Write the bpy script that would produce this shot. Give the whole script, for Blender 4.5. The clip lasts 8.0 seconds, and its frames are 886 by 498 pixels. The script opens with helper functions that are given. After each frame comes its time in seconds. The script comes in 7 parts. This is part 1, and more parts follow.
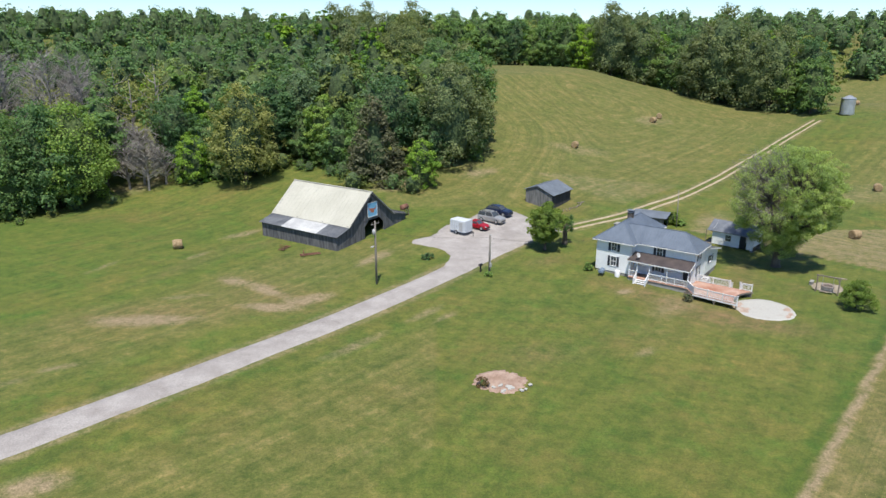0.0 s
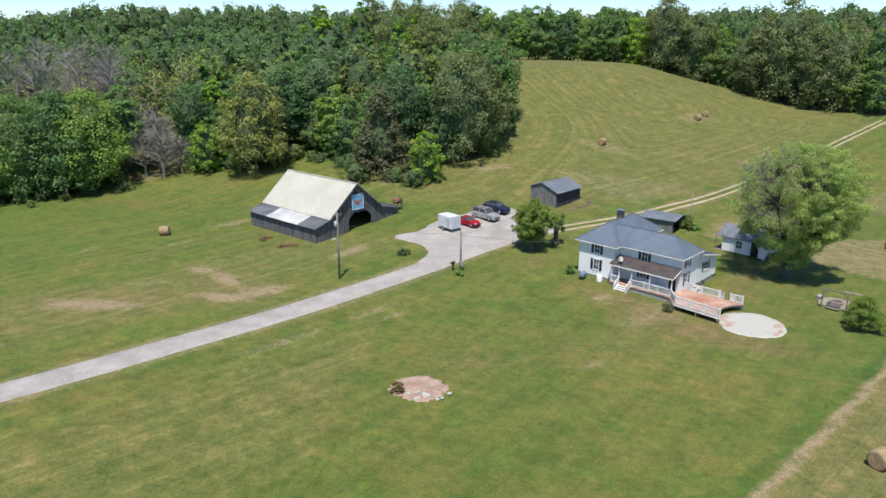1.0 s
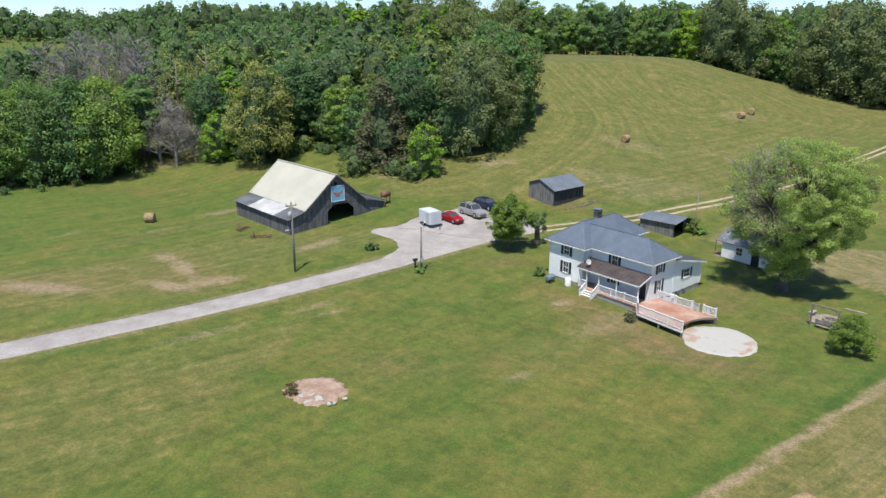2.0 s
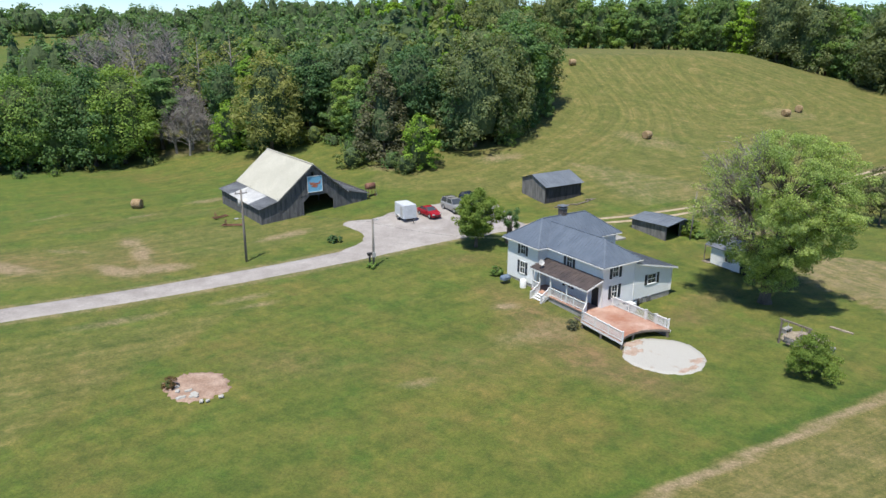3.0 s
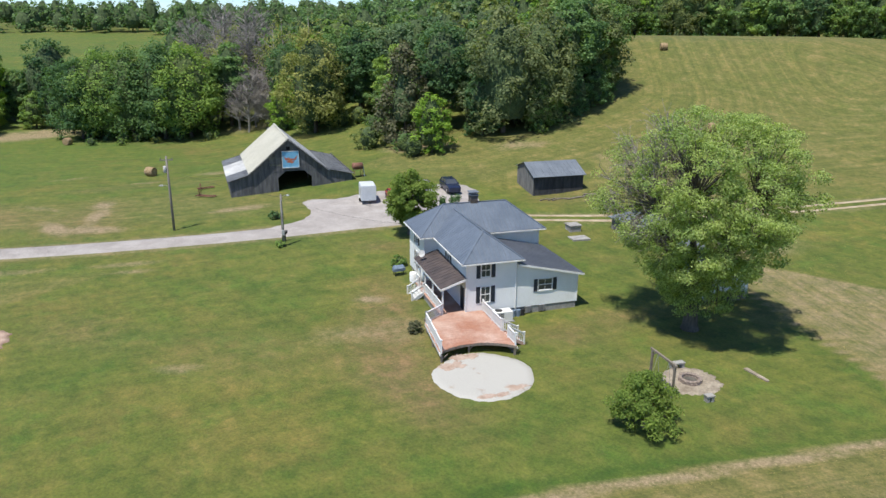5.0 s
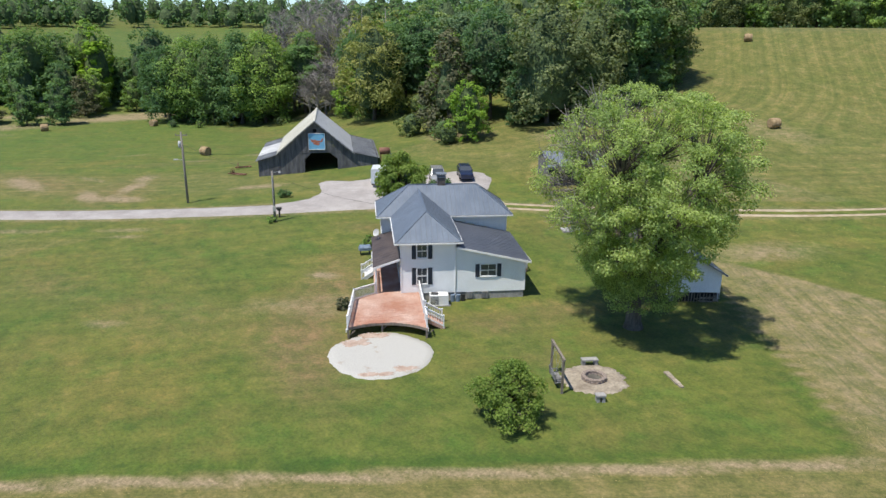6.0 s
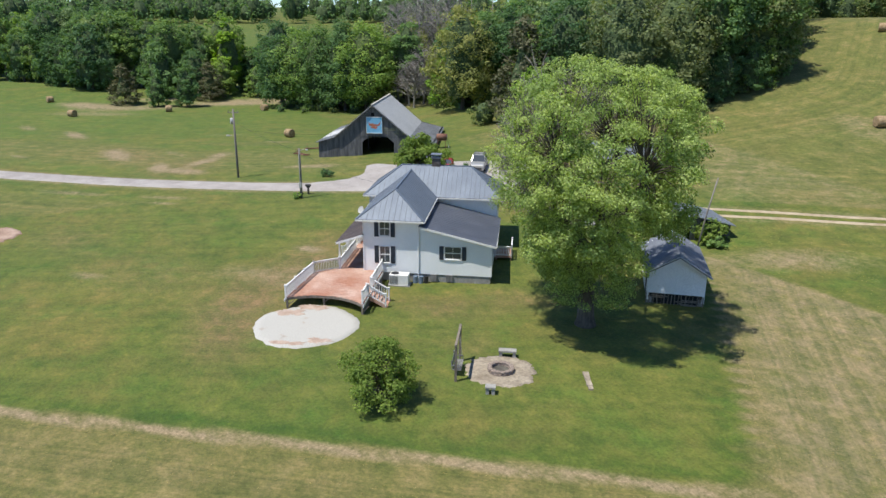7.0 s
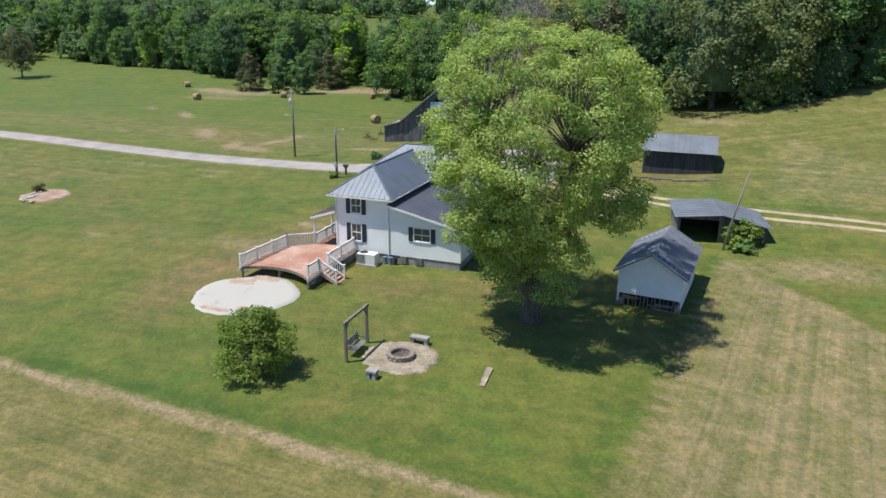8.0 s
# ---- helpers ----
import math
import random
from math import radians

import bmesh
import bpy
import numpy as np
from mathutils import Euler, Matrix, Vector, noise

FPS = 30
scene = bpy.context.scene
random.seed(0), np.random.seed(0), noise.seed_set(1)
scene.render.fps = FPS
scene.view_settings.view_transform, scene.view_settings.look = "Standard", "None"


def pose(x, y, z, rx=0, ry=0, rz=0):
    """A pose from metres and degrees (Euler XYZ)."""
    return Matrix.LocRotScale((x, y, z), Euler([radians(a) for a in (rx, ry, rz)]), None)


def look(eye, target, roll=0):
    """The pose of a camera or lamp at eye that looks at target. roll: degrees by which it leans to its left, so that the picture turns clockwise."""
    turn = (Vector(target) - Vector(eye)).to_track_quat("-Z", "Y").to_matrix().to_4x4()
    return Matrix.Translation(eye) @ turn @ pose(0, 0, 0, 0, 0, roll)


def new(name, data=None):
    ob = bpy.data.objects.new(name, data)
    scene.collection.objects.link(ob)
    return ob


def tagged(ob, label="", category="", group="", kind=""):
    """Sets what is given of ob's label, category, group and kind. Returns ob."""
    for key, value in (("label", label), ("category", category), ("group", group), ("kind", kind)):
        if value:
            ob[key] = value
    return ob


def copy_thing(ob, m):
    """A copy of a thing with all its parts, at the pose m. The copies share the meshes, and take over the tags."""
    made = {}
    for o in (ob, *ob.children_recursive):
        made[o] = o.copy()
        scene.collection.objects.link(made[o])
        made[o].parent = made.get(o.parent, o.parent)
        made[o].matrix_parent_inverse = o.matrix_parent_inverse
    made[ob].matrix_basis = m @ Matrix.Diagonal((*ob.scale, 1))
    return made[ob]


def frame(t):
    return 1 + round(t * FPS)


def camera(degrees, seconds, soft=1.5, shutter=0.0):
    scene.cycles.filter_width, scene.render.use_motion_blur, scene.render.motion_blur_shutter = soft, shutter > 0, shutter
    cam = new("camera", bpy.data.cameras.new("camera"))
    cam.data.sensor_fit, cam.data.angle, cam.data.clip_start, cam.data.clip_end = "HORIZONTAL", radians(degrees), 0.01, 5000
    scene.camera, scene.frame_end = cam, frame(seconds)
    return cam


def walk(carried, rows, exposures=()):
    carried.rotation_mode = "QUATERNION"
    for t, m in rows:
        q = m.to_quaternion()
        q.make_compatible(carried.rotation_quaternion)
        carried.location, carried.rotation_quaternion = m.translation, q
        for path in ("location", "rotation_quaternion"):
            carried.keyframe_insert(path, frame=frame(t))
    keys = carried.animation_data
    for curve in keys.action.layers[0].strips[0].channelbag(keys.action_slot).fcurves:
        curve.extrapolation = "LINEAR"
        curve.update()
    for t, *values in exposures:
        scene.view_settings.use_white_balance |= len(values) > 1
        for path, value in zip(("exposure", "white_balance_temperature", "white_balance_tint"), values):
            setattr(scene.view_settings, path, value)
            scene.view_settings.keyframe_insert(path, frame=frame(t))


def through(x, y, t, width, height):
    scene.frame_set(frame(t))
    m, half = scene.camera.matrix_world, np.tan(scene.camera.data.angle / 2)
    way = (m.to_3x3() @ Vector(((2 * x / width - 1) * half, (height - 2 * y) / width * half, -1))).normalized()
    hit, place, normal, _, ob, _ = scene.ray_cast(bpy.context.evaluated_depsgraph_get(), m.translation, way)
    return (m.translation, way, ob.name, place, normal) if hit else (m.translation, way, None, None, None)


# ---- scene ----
cam = camera(64.8, 8.0)
METRES, EYE, TILT, LEAN, TURN = 128.0, 33.8, -17.0, 0.0, 0.0
ROWS = [
    (0.0, 0.0, 0.0, 0.0, 0.0, 0.0, -0.0),
    (0.5, 0.0596, 0.0226, -0.0014, 3.29, -0.05, -1.06),
    (1.0, 0.1177, 0.049, -0.0015, 6.57, -0.16, -2.1),
    (1.5, 0.1741, 0.0786, -0.0003, 9.8, -0.33, -3.11),
    (3.0, 0.3323, 0.183, 0.0079, 19.41, -1.18, -6.0),
    (3.5, 0.3806, 0.2238, 0.0123, 22.8, -1.59, -6.99),
    (4.0, 0.4266, 0.267, 0.018, 26.39, -2.11, -8.0),
    (4.5, 0.4703, 0.3124, 0.0244, 30.36, -2.73, -9.07),
    (6.0, 0.6041, 0.4441, 0.0413, 45.43, -5.68, -12.73),
    (6.5, 0.6415, 0.4938, 0.0492, 51.99, -7.25, -14.03),
    (7.0, 0.6695, 0.5469, 0.0577, 58.64, -8.96, -15.17),
    (7.5, 0.6883, 0.6022, 0.0665, 65.24, -10.77, -16.09),
    (8.0, 0.6986, 0.6584, 0.0755, 72.18, -12.77, -16.81),
]
walk(cam, [(t, pose(0, 0, EYE, TILT, LEAN, TURN) @ pose(METRES * x, METRES * y, METRES * z, 90 + pitch, roll, yaw)) for t, x, y, z, yaw, pitch, roll in ROWS],
     exposures=[(0.0, 0.28), (8.0, 0.28)])

# ---------------------------------------------------------------- light
SUN_EL = 67.5
world = bpy.data.worlds.new("sky")
scene.world = world
world.use_nodes = True
wn = world.node_tree.nodes
sky = wn.new("ShaderNodeTexSky")
sky.sky_type = "NISHITA"
sky.sun_disc = False
sky.sun_elevation = radians(SUN_EL)
sky.sun_rotation = radians(183)
sky.air_density, sky.dust_density, sky.ozone_density = 0.8, 0.0, 8.0
sky.altitude = 0
world.node_tree.links.new(sky.outputs[0], wn["Background"].inputs[0])
wn["Background"].inputs[1].default_value = 0.135

sun_data = bpy.data.lights.new("sun", "SUN")
sun_data.energy, sun_data.angle, sun_data.color = 5.0, radians(0.5), (1.0, 0.958, 0.875)
sun = new("sun", sun_data)
ce = math.cos(radians(SUN_EL))
TO_SUN = Vector((-0.055 * ce, -0.998 * ce, math.sin(radians(SUN_EL))))
sun.matrix_world = look((0, 0, 200), Vector((0, 0, 200)) - TO_SUN)

# ---------------------------------------------------------------- tools
def rng_for(seed):
    return np.random.default_rng(seed)


class Build:
    """Vertices and faces of one mesh, with a material slot for each face."""

    def __init__(self):
        self.v, self.f, self.m = [], [], []

    def face(self, pts, slot=0):
        n = len(self.v)
        self.v.extend(tuple(p) for p in pts)
        self.f.append(tuple(range(n, n + len(pts))))
        self.m.append(slot)

    def solid(self, ring, lift, slot=0):
        """A ring of points pushed along the vector lift."""
        n, k = len(self.v), len(ring)
        lift = Vector(lift)
        self.v.extend(tuple(Vector(p)) for p in ring)
        self.v.extend(tuple(Vector(p) + lift) for p in ring)
        faces = [tuple(range(n + k - 1, n - 1, -1)), tuple(range(n + k, n + 2 * k))]
        faces += [(n + i, n + (i + 1) % k, n + k + (i + 1) % k, n + k + i) for i in range(k)]
        self.f.extend(faces)
        self.m.extend([slot] * len(faces))

    def box(self, a, b, slot=0, turn=None):
        (x0, y0, z0), (x1, y1, z1) = a, b
        n = len(self.v)
        pts = [Vector(p) for p in ((x0, y0, z0), (x1, y0, z0), (x1, y1, z0), (x0, y1, z0), (x0, y0, z1), (x1, y0, z1), (x1, y1, z1), (x0, y1, z1))]
        if turn is not None:
            pts = [turn @ p for p in pts]
        self.v.extend(tuple(p) for p in pts)
        for q in ((0, 3, 2, 1), (4, 5, 6, 7), (0, 1, 5, 4), (1, 2, 6, 5), (2, 3, 7, 6), (3, 0, 4, 7)):
            self.f.append(tuple(n + i for i in q))
            self.m.append(slot)

    def beam(self, a, b, w, h=None, slot=0):
        """A bar of section w by h from a to b."""
        a, b = Vector(a), Vector(b)
        h = h or w
        d = (b - a).normalized()
        side = d.cross(Vector((0, 0, 1)))
        side = side.normalized() if side.length > 0.01 else Vector((1, 0, 0))
        up = side.cross(d)
        ring = [a + side * (i * w / 2) + up * (j * h / 2) for i, j in ((-1, -1), (1, -1), (1, 1), (-1, 1))]
        self.solid(ring, b - a, slot)

    def tube(self, pts, radii, sides=8, slot=0, cap=True):
        """A round limb along points, with a radius at each."""
        n = len(self.v)
        pts = [Vector(p) for p in pts]
        for i, p in enumerate(pts):
            d = (pts[min(i + 1, len(pts) - 1)] - pts[max(i - 1, 0)]).normalized()
            s = d.cross(Vector((0.31, 0.87, 0.11)))
            s = s.normalized() if s.length > 0.05 else d.cross(Vector((1, 0, 0))).normalized()
            t = d.cross(s)
            for k in range(sides):
                a = 2 * math.pi * k / sides
                self.v.append(tuple(p + (s * math.cos(a) + t * math.sin(a)) * radii[i]))
        for i in range(len(pts) - 1):
            for k in range(sides):
                a, b = n + i * sides + k, n + i * sides + (k + 1) % sides
                self.f.append((a, b, b + sides, a + sides))
                self.m.append(slot)
        if cap:
            self.f.append(tuple(n + k for k in reversed(range(sides))))
            self.f.append(tuple(n + (len(pts) - 1) * sides + k for k in range(sides)))
            self.m.extend([slot, slot])

    def mesh(self, name, mats, smooth=False):
        me = bpy.data.meshes.new(name)
        me.from_pydata(self.v, [], self.f)
        for m in mats if isinstance(mats, (list, tuple)) else [mats]:
            me.materials.append(m)
        me.polygons.foreach_set("material_index", np.array(self.m, dtype=np.int32))
        if smooth:
            me.polygons.foreach_set("use_smooth", np.ones(len(self.f), dtype=bool))
        bm = bmesh.new()
        bm.from_mesh(me)
        bmesh.ops.recalc_face_normals(bm, faces=bm.faces)
        bm.to_mesh(me)
        bm.free()
        me.update()
        return me


def thing(name, m, label, category, group=""):
    ob = new(name)
    ob.empty_display_size = 0.2
    ob.matrix_world = m
    return tagged(ob, label, category, group)


def part(name, build, mats, parent, label="", smooth=False):
    me = build if isinstance(build, bpy.types.Mesh) else build.mesh(name, mats, smooth)
    ob = new(name, me)
    ob.parent = parent
    if label:
        ob["label"] = label
    return ob


def single(name, build, mats, m, label, category, group="", kind="", smooth=False):
    ob = new(name, build if isinstance(build, bpy.types.Mesh) else build.mesh(name, mats, smooth))
    ob.matrix_world = m
    return tagged(ob, label, category, group, kind)


def at(x, y, turn=0.0, dz=0.0, scale=1.0):
    """A pose on the ground."""
    return pose(x, y, float(height(x, y)) + dz, 0, 0, turn) @ Matrix.Diagonal((scale, scale, scale, 1))


# ---------------------------------------------------------------- the lie of the land
HILLS = [1.18, 1.71, 1.47, -0.07, 0.74, 1.25, 0.70, -3.31, -1.95, 1.12, -0.82, 2.06, 3.36, 2.11, -0.34, 2.22, 0.03, -3.21, 1.63, 2.83, 3.51, 0.13, 1.20, -2.06, -0.58, 1.04, -0.18, 5.56, -0.89, 0.77, -0.21, 2.76, 4.24, 4.32, 11.85, -0.01, -0.21, -0.86, -0.71, 0.35, 1.75, 12.16, 0.01, -0.24, 1.03, -0.78, -1.92, -4.39, 3.39, -0.99, -0.46, -0.03, -0.62, 5.46, 3.99, 1.36, -0.25, 0.62, 0.34, -0.41, 4.13, 4.38, 1.09]
HX, HY = np.meshgrid(np.arange(-160, 161, 40.0), np.arange(20, 271, 40.0), indexing="ij")
HW = np.array(HILLS).reshape(HX.shape)


def step(a, b, x):
    t = np.clip((x - a) / (b - a), 0, 1)
    return t * t * (3 - 2 * t)


def height(x, y):
    """The ground's height: soft hills near by, wooded ridges all round."""
    x, y = np.asarray(x, float), np.asarray(y, float)
    z = np.zeros(np.broadcast(x, y).shape)
    for cx, cy, h in zip(HX.ravel(), HY.ravel(), HW.ravel()):
        z = z + h * np.exp(-((x - cx) ** 2 + (y - cy) ** 2) / (2 * 42.0 ** 2))
    over = z - 21.6
    z = np.where(over > 0, 21.6 + 1.5 * (1 - np.exp(-np.maximum(over, 0) / 1.5)), z)
    z = np.maximum(z, 22.6 * step(215, 245, y) * (1 - step(30, 64, x)) * (1 - step(300, 330, y)) * step(-70, -30, x))
    r = np.hypot(x, y - 110)
    west = step(60, 220, -x) * step(60, 140, y)
    far = (25 * step(235, 520, r) + 10 * west * step(200, 290, r) * (1 - step(330, 520, r))) * (0.35 + 0.65 * step(-330, -120, y)) + 3.0 * np.sin(x / 61.0 + 1) * np.sin(y / 47.0) * step(240, 400, r)
    az = np.arctan2(x, y - 110)
    far = far + 9.0 * step(300, 420, r) * step(-0.9, -0.62, az) * (1 - step(0.9, 1.2, az))
    z = z - 0.75 * np.exp(-((x - 42.5) ** 2 + (y - 122.5) ** 2) / (2 * 5.5 ** 2))
    z = z - 0.6 * np.exp(-((x - 21.5) ** 2 + (y - 132.0) ** 2) / (2 * 5.5 ** 2))
    far = far + 12.0 * step(545, 640, r)
    return z * (1 - step(200, 330, r)) + far


def line_distance(x, y, pts):
    best = np.full(np.broadcast(x, y).shape, 1e9)
    for (ax, ay), (bx, by) in zip(pts, pts[1:]):
        dx, dy = bx - ax, by - ay
        t = np.clip(((x - ax) * dx + (y - ay) * dy) / (dx * dx + dy * dy), 0, 1)
        best = np.minimum(best, np.hypot(x - ax - t * dx, y - ay - t * dy))
    return best


def inside(x, y, poly):
    x, y = np.asarray(x, float), np.asarray(y, float)
    hit = np.zeros(np.broadcast(x, y).shape, bool)
    for (ax, ay), (bx, by) in zip(poly, poly[1:] + poly[:1]):
        if ay != by:
            hit ^= ((ay > y) != (by > y)) & (x < (bx - ax) * (y - ay) / (by - ay) + ax)
    return hit


DRIVE = [(-100, -20), (-66, 19.3), (-37.2, 51.2), (-25.9, 63.9), (-19.6, 71.6), (-13.1, 79.2), (-5.6, 88.6), (1.0, 96.8), (6.5, 104.0), (12.0, 111.0)]
TRACK = [(12.5, 111.5), (20.0, 116.3), (32.0, 125.0), (49.0, 141.0), (72.0, 168.0), (90.0, 186.5), (108.0, 203.0)]
WOOD_EDGE = [(-88, 127), (-76, 133), (-67, 142), (-57, 151), (-43, 147), (-35, 153), (-13, 139), (-3, 137), (5, 152), (11, 168), (13, 180), (1, 202), (-14, 232), (-12, 282), (22, 283), (41, 276), (57, 257), (79, 253), (94, 229), (107, 208)]
FAR_FIELD = [(-238, 262), (-300, 297), (-345, 294), (-388, 262), (-398, 195), (-362, 138), (-330, 98), (-250, 104), (-222, 160), (-222, 220)]
MOW_A, MOW_N = (41.6, 62.8), (0.765, -0.644)
MOW_B, MOW_M = (66.5, 98.5), (0.719, 0.695)

# ---------------------------------------------------------------- materials
def material(name, rough=0.8, metal=0.0):
    mat = bpy.data.materials.new(name)
    mat.use_nodes = True
    bsdf = mat.node_tree.nodes["Principled BSDF"]
    bsdf.inputs["Roughness"].default_value = rough
    bsdf.inputs["Metallic"].default_value = metal
    return mat, mat.node_tree, bsdf


def link(tree, a, b):
    tree.links.new(a, b)


def noise_node(tree, scale, detail=4.0, rough=0.6, stretch=None, coord="Object"):
    tc = tree.nodes.new("ShaderNodeTexCoord")
    out = tc.outputs[coord]
    if stretch:
        mp = tree.nodes.new("ShaderNodeMapping")
        mp.inputs["Scale"].default_value = stretch[:3]
        if len(stretch) > 3:
            turn = tree.nodes.new("ShaderNodeMapping")
            turn.inputs["Rotation"].default_value = (0, 0, radians(stretch[3]))
            link(tree, out, turn.inputs["Vector"])
            out = turn.outputs[0]
        link(tree, out, mp.inputs["Vector"])
        out = mp.outputs[0]
    n = tree.nodes.new("ShaderNodeTexNoise")
    n.inputs["Scale"].default_value = scale
    n.inputs["Detail"].default_value = detail
    n.inputs["Roughness"].default_value = rough
    link(tree, out, n.inputs["Vector"])
    return n.outputs["Fac"]


def ramp(tree, fac, *stops):
    r = tree.nodes.new("ShaderNodeValToRGB")
    e = r.color_ramp.elements
    while len(e) < len(stops):
        e.new(0.5)
    for el, (p, c) in zip(e, stops):
        el.position = p
        el.color = (*c, 1) if len(c) == 3 else c
    link(tree, fac, r.inputs[0])
    return r.outputs[0]


def mix(tree, fac, a, b, mode="MIX"):
    n = tree.nodes.new("ShaderNodeMix")
    n.data_type, n.blend_type = "RGBA", mode
    for sock, val in ((n.inputs[0], fac), (n.inputs[6], a), (n.inputs[7], b)):
        if isinstance(val, bpy.types.NodeSocket):
            link(tree, val, sock)
        elif isinstance(val, (int, float)):
            sock.default_value = val
        else:
            sock.default_value = (*val, 1)
    return n.outputs[2]


def calc(tree, op, a, b=0.0, c=0.0):
    n = tree.nodes.new("ShaderNodeMath")
    n.operation = op
    for sock, val in zip(n.inputs, (a, b, c)):
        if isinstance(val, bpy.types.NodeSocket):
            link(tree, val, sock)
        else:
            sock.default_value = val
    return n.outputs[0]


def attribute(tree, name):
    n = tree.nodes.new("ShaderNodeAttribute")
    n.attribute_name = name
    return n.outputs["Fac"]


def relief(tree, bsdf, fac, strength=0.4, dist=0.05):
    b = tree.nodes.new("ShaderNodeBump")
    b.inputs["Strength"].default_value = strength
    b.inputs["Distance"].default_value = dist
    link(tree, fac, b.inputs["Height"])
    link(tree, b.outputs[0], bsdf.inputs["Normal"])


def surface(name, dark, light, scale=3.0, rough=0.8, metal=0.0, bump=0.3, dist=0.02, fine=40.0, stretch=None, pieces=0.0, lo=0.35, hi=0.65):
    """A material of two tones, mottled at two scales, with fine relief."""
    mat, tree, bsdf = material(name, rough, metal)
    big = noise_node(tree, scale, 5, 0.6, stretch)
    small = noise_node(tree, fine, 3, 0.6, stretch)
    col = ramp(tree, big, (lo, dark), (hi, light))
    shade = ramp(tree, small, (0.3, (0.72, 0.72, 0.72)), (0.7, (1.15, 1.15, 1.15)))
    col = mix(tree, 1.0, col, shade, "MULTIPLY")
    if pieces:
        g = tree.nodes.new("ShaderNodeNewGeometry")
        tone = ramp(tree, g.outputs["Random Per Island"], (0.0, (1 - pieces,) * 3), (1.0, (1 + pieces,) * 3))
        col = mix(tree, 1.0, col, tone, "MULTIPLY")
    link(tree, col, bsdf.inputs["Base Color"])
    if bump:
        relief(tree, bsdf, small, bump, dist)
    return mat


def leaf_material(name, dark, light, through=0.3, vary=1.0):
    mat, tree, bsdf = material(name, 0.7)
    bsdf.inputs["Specular IOR Level"].default_value = 0.15
    g = tree.nodes.new("ShaderNodeNewGeometry")
    info = tree.nodes.new("ShaderNodeObjectInfo")
    col = ramp(tree, g.outputs["Random Per Island"], (0.0, dark), (1.0, light))
    tone = ramp(tree, info.outputs["Random"], (0.0, (0.62, 0.70, 0.80)), (0.5, (1.0, 1.0, 1.0)), (1.0, (1.48, 1.30, 0.85)))
    col = mix(tree, vary, col, tone, "MULTIPLY")
    big = noise_node(tree, 0.35, 2)
    col = mix(tree, 1.0, col, ramp(tree, big, (0.35, (0.8, 0.85, 0.8)), (0.65, (1.15, 1.1, 1.0))), "MULTIPLY")
    link(tree, col, bsdf.inputs["Base Color"])
    tr = tree.nodes.new("ShaderNodeBsdfTranslucent")
    link(tree, mix(tree, 1.0, col, (1.3, 1.4, 0.6), "MULTIPLY"), tr.inputs["Color"])
    ms = tree.nodes.new("ShaderNodeMixShader")
    ms.inputs[0].default_value = through
    link(tree, bsdf.outputs[0], ms.inputs[1])
    link(tree, tr.outputs[0], ms.inputs[2])
    link(tree, ms.outputs[0], tree.nodes["Material Output"].inputs["Surface"])
    return mat


